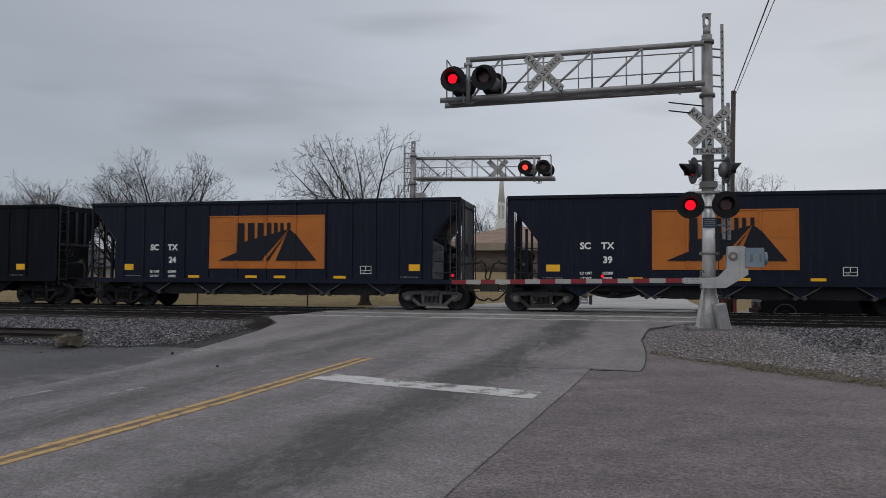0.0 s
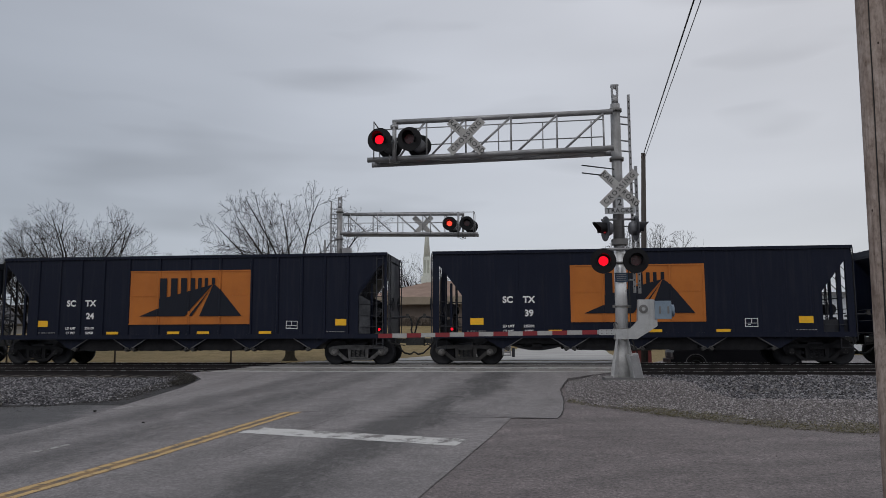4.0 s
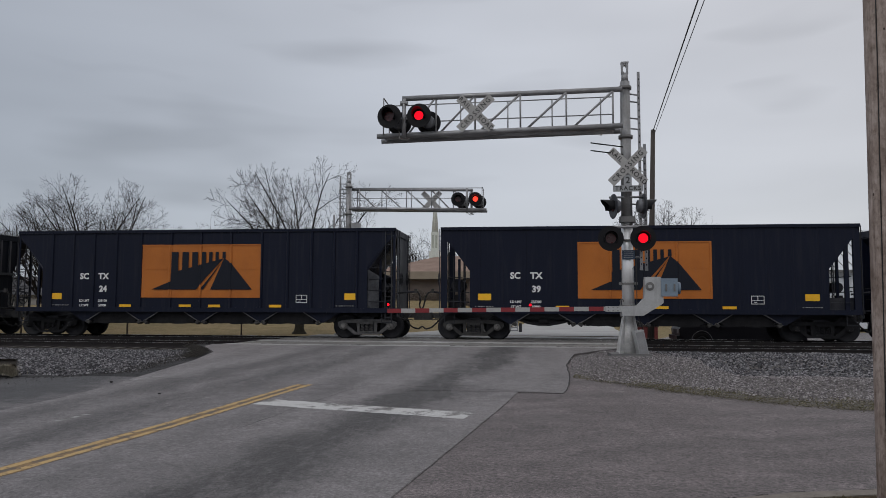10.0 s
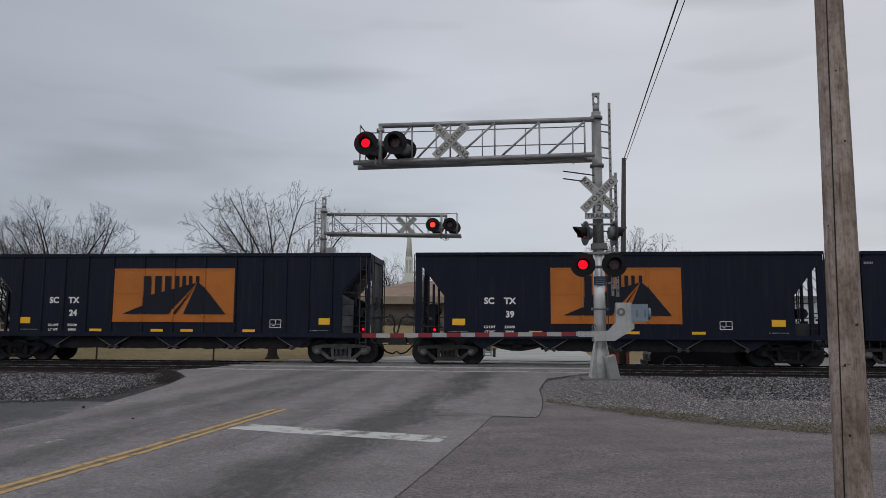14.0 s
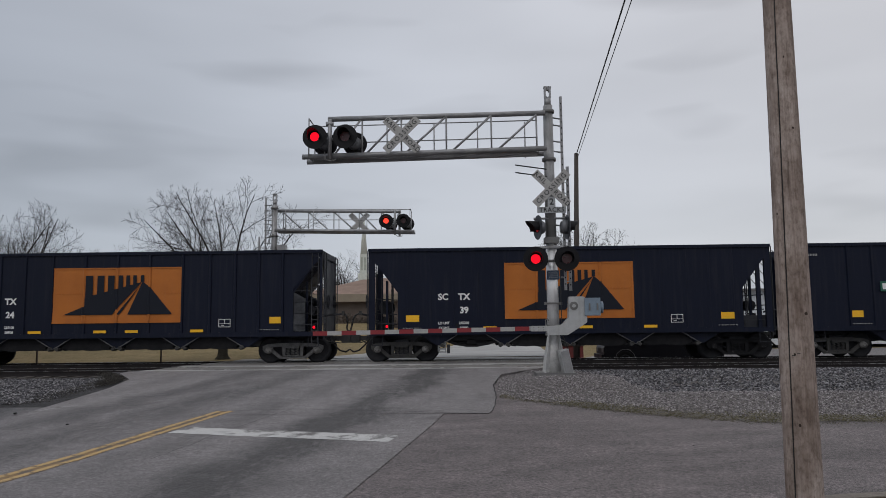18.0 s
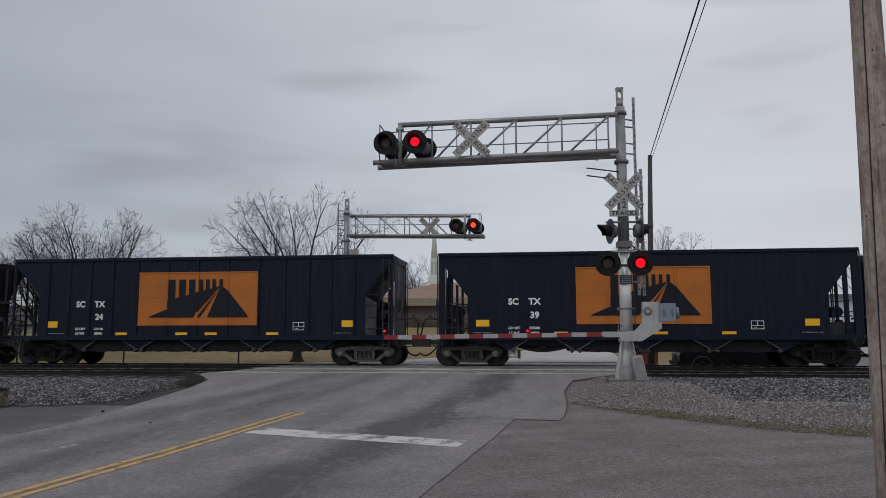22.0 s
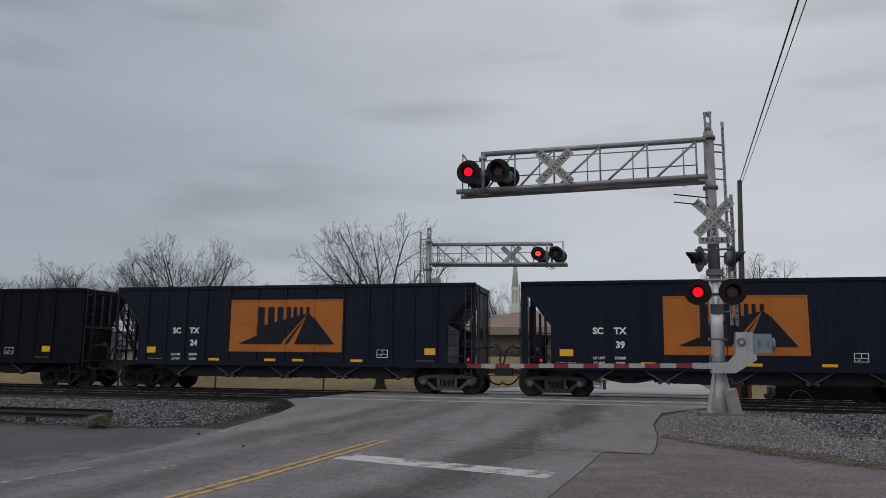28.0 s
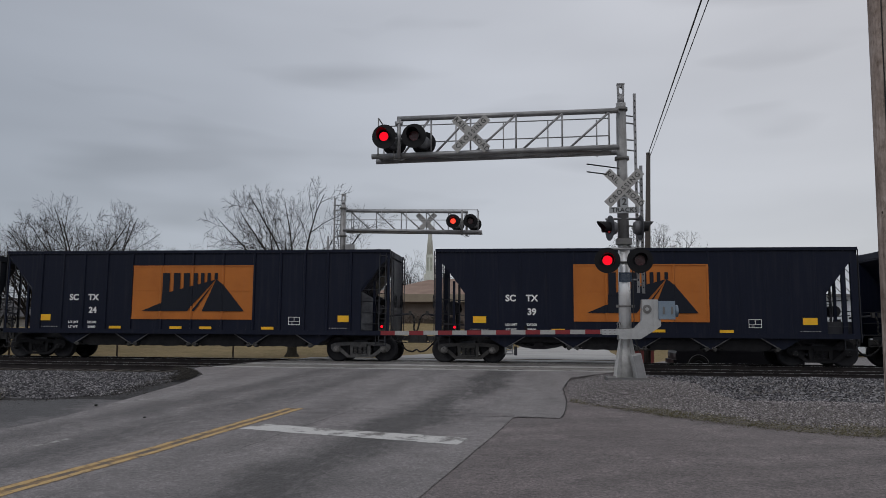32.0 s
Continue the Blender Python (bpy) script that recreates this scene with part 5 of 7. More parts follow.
    for i in range(4):
        a = math.pi * i / 4
        rod(bm, (L + 0.11, 0.5 - 0.28 * math.cos(a), 2.3 - 0.28 * math.sin(a)), (L + 0.11, 0.5 + 0.28 * math.cos(a), 2.3 + 0.28 * math.sin(a)), 0.012, n=6)
    if ribs:
        part("brake_wheel", bm, "car_dark", car, "spoked hand brake wheel")
    else:
        bm.free()
        bm = bmesh.new()
        box(bm, (ib + 0.02, -1.30, 1.12), (L - 0.02, -1.26, 1.58))
        part("end_apron", bm, "car_dark", car)
        part("end_stile", bevel(made(box, (L - 0.50, -1.42, 1.12), (L - 0.36, -1.34, 3.70)), 0.01), paint, car)
        part("grab_bow", made(tube, [(ib + 0.06, -1.46, 1.62), (ib + 0.16, -1.46, 1.70), (ib + 0.20, -1.46, 2.0), (ib + 0.16, -1.46, 2.32), (ib + 0.04, -1.46, 2.44)], 0.016, 6), "car_dark", car)
    # centre sill and hopper chutes
    bm = bmesh.new()
    box(bm, (-4.7, -0.16, 0.82), (4.7, 0.16, 1.0))
    part("centre_sill", bm, "car_dark", car)
    bays = [-4.76, -2.38, 0.0, 2.38, 4.76]
    for bx in bays:
        outer = abs(bx) > 4
        h = 0.80
        bm = bmesh.new()
        prism(bm, [(bx - h, 1.04), (bx + h, 1.04), (bx + 0.10, 0.60), (bx - 0.10, 0.60)], -W + 0.14, W - 0.14)
        bay = part("hopper_chute", bm, paint, car, "black funnel chute under the car")
        for s in (-1, 1):
            for k in (-1, 1):
                if outer and k * bx > 0:
                    continue
                bm = bmesh.new()
                y = s * (W - 0.10)
                prism(bm, [(bx + k * (h - 0.02), 1.03), (bx + k * (h - 0.085), 1.03), (bx - k * 0.005, 0.59), (bx + k * 0.055, 0.59)], y, y + s * 0.03)
                part("chute_edge", bm, "strut", bay, "bare grey steel edge")
                bm = bmesh.new()
                box(bm, (bx + k * 0.04, y - s * 0.3, 0.53), (bx + k * 0.21, y + s * 0.03, 0.655))
                part("gate_latch", bevel(moved(bm, Matrix.Translation((bx + k * 0.125, 0, 0.59)) @ pose(0, 0, 0, 0, k * 32, 0) @ Matrix.Translation((-bx - k * 0.125, 0, -0.59))), 0.02), "bogie", bay)
    for bx in (-3.57, -1.19, 1.19, 3.57):
        for s in (-1, 1):
            bm = bmesh.new()
            prism(bm, [(bx - 0.62, 0.80), (bx - 0.3, 0.86), (bx + 0.3, 0.86), (bx + 0.62, 0.80), (bx + 0.55, 0.70), (bx + 0.22, 0.60), (bx - 0.22, 0.60), (bx - 0.55, 0.70)], s * (W - 0.55), s * (W - 0.50))
            part("cross_brace", bm, "car_dark", car)
    for bx in (-3.57, -1.19, 1.19, 3.57):
        for s in (-1, 1):
            bm = bmesh.new()
            lo, hi = s * (W - 0.42), s * (W - 0.20)
            rnd = random.Random(int(bx * 100) + 7 * s)
            low = [(-1.12, 0.68), (-0.98, 0.70), (-0.90, 0.64), (-0.80, 0.545), (-0.40, 0.525), (-0.12, 0.545), (0.10, 0.525), (0.42, 0.535), (0.78, 0.545), (0.88, 0.65), (0.97, 0.70), (1.12, 0.68)]
            if number == "39" and bx < -3:
                # an open bay: a bowed bar hangs under a plain plate
                prism(bm, [(bx - 1.12, 0.98), (bx + 1.12, 0.98), (bx + 1.05, 0.77), (bx - 1.05, 0.77)], lo, hi)
                prism(bm, [(bx - 0.95, 0.80), (bx - 0.50, 0.66), (bx - 0.15, 0.62), (bx + 0.30, 0.64), (bx + 0.70, 0.71), (bx + 1.0, 0.80), (bx + 1.0, 0.72), (bx + 0.62, 0.60), (bx + 0.2, 0.53), (bx - 0.2, 0.53), (bx - 0.62, 0.60), (bx - 0.95, 0.72)], lo, hi)
                prism(bm, [(bx - 0.16, 0.80), (bx + 0.14, 0.80), (bx + 0.2, 0.60), (bx - 0.2, 0.60)], lo, hi)
            else:
                prism(bm, [(bx - 1.12, 0.98)] + [(bx + u, z + rnd.uniform(-0.02, 0.02)) for u, z in low] + [(bx + 1.12, 0.98)], lo, hi)
                for k in (-1, 1):
                    prism(bm, [(bx + k * 0.74, 0.585), (bx + k * 1.12, 0.625), (bx + k * 1.14, 0.575), (bx + k * 0.78, 0.53)], lo, hi)
            part("door_gear", bevel(bm, 0.02), "bogie_dark", car)
    for s in (-1, 1):
        bm = bmesh.new()
        rod(bm, (-4.7, s * 0.95, 0.72), (4.7, s * 0.95, 0.72), 0.03, n=6)
        part("brake_pipe", bm, "car_dark", car)
    if number == "39":
        # pale outlet gate gear hanging by the first chute
        bm = bmesh.new()
        gx, gy = -4.62, -W + 0.16
        box(bm, (gx - 0.20, gy, 0.33), (gx - 0.15, gy + 0.3, 0.72))
        box(bm, (gx - 0.20, gy, 0.33), (gx + 0.12, gy + 0.3, 0.37))
        for z in (0.44, 0.53, 0.62):
            box(bm, (gx - 0.15, gy + 0.02, z), (gx + 0.06, gy + 0.28, z + 0.045))
        box(bm, (gx + 0.06, gy - 0.02, 0.36), (gx + 0.10, gy + 0.3, 0.74))
        part("outlet_gear", bevel(bm, 0.008), "galv", car, "pale grey outlet gate gear")
        part("outlet_lever", bevel(made(box, (gx + 0.14, gy, 0.30), (gx + 0.25, gy + 0.2, 0.62)), 0.02), "car_dark", car)
    # markings, both sides
    for s in (-1, 1):
        y = s * (W + 0.001)
        flip = -s
        def plate(name, x0, x1, z0, z1, mat, lab="", d=0.012):
            bm = bmesh.new()
            yy = s * (W + d)
            box(bm, (x0, yy, z0), (x1, yy + s * 0.004, z1))
            return part(name, bm, mat, car, lab)
        for mx in (-3.02 * kx, -0.58 * kx, 0.60 * kx, 3.02 * kx):
            plate("reflector", mx - 0.24, mx + 0.24, 1.165, 1.265, "yellow_plate", "yellow reflective strip", 0.052)
        for mx in (-5.95 * kx, 5.93 * kx):
            plate("reflector", mx - 0.24, mx + 0.24, 1.46, 1.70, "yellow_plate", "yellow reflective plate")
        if with_logo:
            logo(car, s * W, kx * (0.988 if kx < 0.98 else 1.0))
        def tpose(tx, tz):
            return pose(tx, s * (W + 0.008), tz, 90, 0, 0 if s < 0 else 180)
        f = 1 if s < 0 else -1
        if mark:
            text_part("lettering", "SC", 0.32, "decal_white", car, tpose(f * -4.78 * kx, 2.35), 0.012, label="white reporting mark")
            text_part("lettering", "TX", 0.32, "decal_white", car, tpose(f * -3.99 * kx, 2.35), 0.012, label="white reporting mark")
            text_part("lettering", number, 0.32, "decal_white", car, tpose(f * -3.99 * kx, 1.86), 0.012, label="white car number")
            for k, (a, b) in enumerate(limits):
                text_part("lettering", a, 0.125, "decal_white", car, tpose(f * -4.76 * kx, 1.40 - 0.18 * k), 0.004, label="small white lettering")
                text_part("lettering", b, 0.125, "decal_white", car, tpose(f * -4.0 * kx, 1.40 - 0.18 * k), 0.004, label="small white lettering")
        # white data box
        cx = f * 4.03 * kx
        bm = bmesh.new()
        yy = s * (W + 0.012)
        for a, b in (((cx - 0.22, 1.34), (cx - 0.20, 1.64)), ((cx + 0.20, 1.34), (cx + 0.22, 1.64)), ((cx - 0.2, 1.62), (cx + 0.2, 1.64)), ((cx - 0.2, 1.34), (cx + 0.2, 1.36)), ((cx - 0.2, 1.46), (cx + 0.2, 1.475)), ((cx - 0.01, 1.47), (cx + 0.01, 1.63)), ((cx - 0.12, 1.40), (cx - 0.02, 1.42))):
            box(bm, (a[0], yy, a[1]), (b[0], yy + s * 0.004, b[1]))
        part("data_box", bm, "decal_white", car, "white stencilled data box outline")
        for tx in (-5.72, 5.72):
            for j in range(7):
                plate("lettering_bar", tx - 0.36 + 0.104 * j, tx - 0.36 + 0.104 * j + (0.05, 0.08, 0.07)[j % 3], 1.218, 1.246, "stencil", "tiny white stencil bar")
    return car


# ---- crossing signals ----
def lamp_unit(parent, m, lit="lens_lit", hood=True, r=0.325, disc="signal_black"):
    """One flasher: a black target disc, a hood and a dark lens; an added two-faced disc turns over to imitate switching
    on and off. It faces -y in its own space.
    """
    u = new("flasher")
    u.parent = parent
    u.matrix_basis = m
    u.empty_display_size = 0.1
    part("target_disc", made(ring_plate, 0.155, r, -0.012, 0.004), disc, u, "round black background disc")
    part("housing", made(lathe, [(0.17, 0.09), (0.16, 0.15), (0.11, 0.175), (0.0, 0.19)], 20), "housing_grey", u, "grey cast lamp housing")
    part("bezel", made(ring_plate, 0.130, 0.192, -0.008, -0.001), "signal_black", u)
    part("lens", made(lathe, [(-0.010, 0.130), (-0.002, 0.130)], 24), "lens_dark", u, "unlit dark red lens")
    if hood:
        bm = bmesh.new()
        n = 18
        rows = []
        for i in range(n + 1):
            a = math.radians(-35 + 250 * i / n)
            up = max(0.0, math.sin(a))
            d = -0.08 - 0.26 * (0.35 + 0.65 * up)
            rows.append([bm.verts.new((q * math.cos(a), yy, q * math.sin(a))) for q, yy in ((0.172, 0.0), (0.172, d), (0.164, d), (0.164, 0.0))])
        for a, b in zip(rows, rows[1:]):
            for j in range(4):
                f = bm.faces.new((a[j], a[(j + 1) % 4], b[(j + 1) % 4], b[j]))
        bm.faces.new(rows[0]); bm.faces.new(rows[-1][::-1])
        part("hood", bm, "signal_black", u)
    bulb = flash_disc(u, 0.122, lit, "added two-faced disc, glowing red in front and dark behind, turned to flash")
    return u, bulb


def flash_disc(parent, r, lit, label):
    """An added flat disc that glows on its front face and is dark red behind; turning it stands in for switching the
    lamp.
    """
    bm = bmesh.new()
    lathe(bm, [(-0.02, r), (-0.014, r)], 24)
    bmesh.ops.recalc_face_normals(bm, faces=bm.faces)
    for f in bm.faces:
        f.material_index = 0 if f.normal.y < -0.9 else 1
    ob = part("bulb", bm, lit, parent, label)
    ob.data.materials.append(M["lens_dark"])
    return ob


def ring_plate(bm, r0, r1, y0, y1, n=28):
    vs = []
    for i in range(n):
        a = 2 * math.pi * i / n
        vs.append([bm.verts.new((r * math.cos(a), y, r * math.sin(a))) for r, y in ((r0, y0), (r1, y0), (r1, y1), (r0, y1))])
    for i in range(n):
        a, b = vs[i], vs[(i + 1) % n]
        for j in range(4):
            bm.faces.new((a[j], a[(j + 1) % 4], b[(j + 1) % 4], b[j]))


def crossbuck(name, parent, m, half=0.66, w=0.23, lettered=True, backs=False):
    cb = new(name)
    cb.parent = parent
    cb.matrix_basis = m
    cb.empty_display_size = 0.1
    for k, (ang, s, d) in enumerate(((-45, "RAIL   ROAD", 0.0), (45, "CROSSING", -0.012))):
        bm = bmesh.new()
        box(bm, (-half, -0.004, -w / 2), (half, 0.004, w / 2))
        bl = part("blade", bevel(bm, 0.002), "sign_back" if backs else "sign_white", cb, "white blade with black capital letters" if lettered else "bare metal back of a blade")
        bl.matrix_basis = pose(0, d, 0, 0, -ang, 0)
        if lettered:
            if k == 0:
                for tx, word in ((-0.40, "RAIL"), (0.38, "ROAD")):
                    text_part("lettering", word, 0.175, "letter_black", bl, pose(tx, -0.006, 0, 90, 0, 0), 0.002, 1.15)
            else:
                text_part("lettering", s, 0.175, "letter_black", bl, pose(0, -0.006, 0, 90, 0, 0), 0.002, 1.36)
    return cb


BULBS_L, BULBS_R, BULBS_GA, BULBS_GB = [], [], [], []


def cantilever(m, far=False):
    """A mast with a lattice arm over the road. The arm runs to -x in its own space, the lamps face -y."""
    label = "galvanised cantilever signal mast with crossbucks and flashing lamps" + (" seen from behind" if far else "")
    c = thing("cantilever_signal", m, label, "crossing signal", "crossing signals")
    bm = bmesh.new()
    rod(bm, (0, 0, 1.04), (0, 0, 3.42), 0.160, 0.147, n=24)
    part("mast", bm, "mast_paint", c, "aluminium-painted lower mast")
    part("upper_mast", made(rod, (0, 0, 3.42), (0, 0, 7.15), 0.147, 0.126, n=24), "mast_galv", c, "dull weathered galvanised upper mast")
    bm = bmesh.new()
    rod(bm, (0, 0, 7.15), (0, 0, 7.36), 0.09, n=16)
    part("mast_top", bm, "galv", c)
    bm = bmesh.new()
    for k in (-1, 1):
        prism(bm, [(k * 0.02, 7.36), (k * 0.088, 7.36), (k * 0.092, 7.66), (k * 0.02, 7.66), (k * 0.02, 7.58), (k * 0.048, 7.53), (k * 0.048, 7.43), (k * 0.02, 7.39)], -0.06, 0.06)
    box(bm, (-0.03, -0.06, 7.585), (0.03, 0.06, 7.66))
    box(bm, (-0.03, -0.06, 7.36), (0.03, 0.06, 7.385))
    box(bm, (-0.10, -0.07, 7.64), (0.10, 0.07, 7.68))
    part("lifting_eye", bm, "galv", c)
    bm = bmesh.new()
    rod(bm, (0, 0, 6.94), (0, 0, 7.02), 0.17, n=20)
    part("collar", bevel(bm, 0.01), "galv_dark", c)
    bm = bmesh.new()
    rod(bm, (0, 0, 5.62), (0, 0, 5.70), 0.185, n=20)
    part("collar", bevel(bm, 0.01), "galv_dark", c)
    # flared foot
    bm = bmesh.new()
    for a in range(4):
        ang = a * 90 + 45
        b2 = bmesh.new()
        prism(b2, [(0.12, -0.05), (0.41, -0.05), (0.34, 0.34), (0.165, 1.10), (0.12, 1.10)], -0.012, 0.012)
        moved(b2, pose(0, 0, 0, 0, 0, ang))
        me = bpy.data.meshes.new("tmp")
        b2.to_mesh(me); b2.free()
        bm.from_mesh(me)
        bpy.data.meshes.remove(me)
    rod(bm, (0, 0, -0.05), (0, 0, 1.08), 0.24, 0.135, n=10)
    part("flared_foot", bm, "foot_paint", c)
    bm = bmesh.new()
    box(bm, (-0.50, -0.46, -0.08), (0.50, 0.46, 0.02))
    part("base_plate", bevel(bm, 0.008), "galv_dark", c)
    bm = bmesh.new()
    box(bm, (-0.55, -0.55, -0.5), (0.55, 0.55, -0.11))
    part("footing", bevel(bm, 0.02), "concrete", c)
    # arm
    arm = new("arm")
    arm.parent = c
    X1 = -6.0
    zt, zb = 6.79, 5.82
    def rodp(name, p, q, r, mat="galv", n=8):
        return part(name, made(rod, p, q, r, n=n), mat, arm)
    rodp("top_chord", (-0.1, -0.22, zt + 0.10), (X1 + 0.08, -0.30, zt), 0.07, "galv", 12)
    rodp("bottom_chord", (-0.1, -0.30, zb + 0.08), (X1 - 0.60, -0.30, zb - 0.05), 0.07, "galv", 12)
    rodp("bottom_chord", (-0.1, 0.30, zb + 0.08), (X1 - 0.60, 0.30, zb - 0.05), 0.07, "galv", 12)
    k = 0
    posts = [-0.35, -1.55, -2.75, -3.95, -5.0, X1 + 0.15]
    for a in posts:
        rodp("lattice_post", (a, -0.30, zb + 0.02), (a, -0.30, zt + 0.03), 0.024)
    for a, b in zip(posts, posts[1:]):
        rodp("lattice_brace", (a, -0.30, zt + 0.03), (b + 0.12, -0.30, zb + 0.02), 0.03)
        rodp("floor_brace", (a, -0.3, zb), (b, 0.3, zb), 0.02)
    # walkway grating and handrails
    bm = bmesh.new()
    n = 110
    for i in range(n):
        x = -0.3 + (X1 - 0.2) * i / (n - 1)
        box(bm, (x - 0.007, -0.27, zb - 0.005), (x + 0.007, 0.27, zb + 0.02))
    for y in (-0.2, -0.1, 0, 0.1, 0.2):
        box(bm, (X1 - 0.5, y - 0.01, zb - 0.012), (-0.3, y + 0.01, zb + 0.014))
    part("walkway", bm, "galv", arm, "grey steel walkway grating")
    for s in (1,):
        y = s * 0.36
        for z in (zb + 0.50, zb + 0.98):
            rodp("handrail", (-0.3, y, z + 0.06), (X1 - 0.42, y, z - 0.02), 0.017)
        for x in (-0.6, -1.9, -3.1, -4.4, X1 - 0.4):
            rodp("rail_post", (x, y, zb - 0.02), (x, y, zb + 1.0), 0.017)
    for z in (zb - 0.04, zb + 0.98):
        rodp("end_rail", (X1 - 0.42, -0.36, z), (X1 - 0.42, 0.36, z), 0.018)
    rodp("end_rail", (X1 - 0.42, -0.36, zb - 0.04), (X1 - 0.42, -0.36, zb + 0.98), 0.018)
    # lamp post near the tip, and the second pair facing the other way
    rodp("lamp_stem", (X1 + 0.15, -0.42, zb - 0.15), (X1 + 0.15, -0.42, zt - 0.04), 0.055, n=10)
    rodp("stem_cap", (X1 + 0.05, -0.42, zt - 0.16), (X1 + 0.25, -0.42, zt - 0.16), 0.06, n=10)
    part("u_bolt", made(tube, [(X1 + 0.02, -0.44, zb + 0.05), (X1 + 0.04, -0.46, zb - 0.17), (X1 + 0.22, -0.40, zb - 0.20), (X1 + 0.30, -0.36, zb - 0.14)], 0.014, 6), "galv_dark", arm)
    rodp("lamp_bracket", (X1 - 0.22, -0.36, 6.22), (X1 + 0.60, -0.36, 6.22), 0.03)
    if far:
        rodp("lamp_bracket", (X1 - 0.15, 0.40, 6.22), (X1 + 0.75, 0.40, 6.22), 0.03)
        rodp("lamp_stem", (X1 + 0.30, 0.40, zb - 0.22), (X1 + 0.30, 0.40, zt - 0.02), 0.05, n=10)
    for lx, store in ((-6.22, BULBS_L), (-5.42, BULBS_R)):
        u, b = lamp_unit(c, pose(lx, -0.58, 6.24, 0, 0, -3))
        store.append(b)
        u, b = lamp_unit(c, pose(lx + 0.12, 0.52, 6.24, 0, 0, 183) if far else pose(lx + 0.20, -0.12, 6.15, 0, 0, 183), lit="lens_lit_far")
        (BULBS_R if store is BULBS_L else BULBS_L).append(b)
    crossbuck("crossbuck", c, pose(-3.93, -0.44, 6.30), 0.61, 0.23)
    # cable tray uprights beside the mast: a perforated ladder
    bm = bmesh.new()
    for y in (0.15, 0.52):
        box(bm, (0.34 if y < 0.4 else 0.52, y - 0.02, 2.16), (0.41 if y < 0.4 else 0.60, y + 0.03, 7.45 if y < 0.4 else 5.58))
    ld = part("mast_ladder", bm, "galv", c)
    bm = bmesh.new()
    for i in range(30):
        box(bm, (0.362, 0.125, 2.3 + 0.17 * i), (0.388, 0.1295, 2.34 + 0.17 * i))
    for i in range(19):
        box(bm, (0.545, 0.495, 2.3 + 0.17 * i), (0.575, 0.4995, 2.34 + 0.17 * i))
    part("hole_row", bm, "signal_black", ld)["kind"] = "stuff"
    for i in range(11):
        z = 2.4 + 0.3 * i
        bm = bmesh.new()
        rod(bm, (0.38, 0.15, z), (0.56, 0.52, z), 0.014, n=6)
        part("rung", bm, "galv", ld)
    for z in (6.85, 6.65, 6.2, 5.92, 2.5, 3.9) + ((5.6, 5.3, 5.0, 4.7, 6.4, 7.1) if far else ()):
        rodp("stand_off", (0.1, 0.1, z), (0.42, 0.27, z), 0.022)
    return c


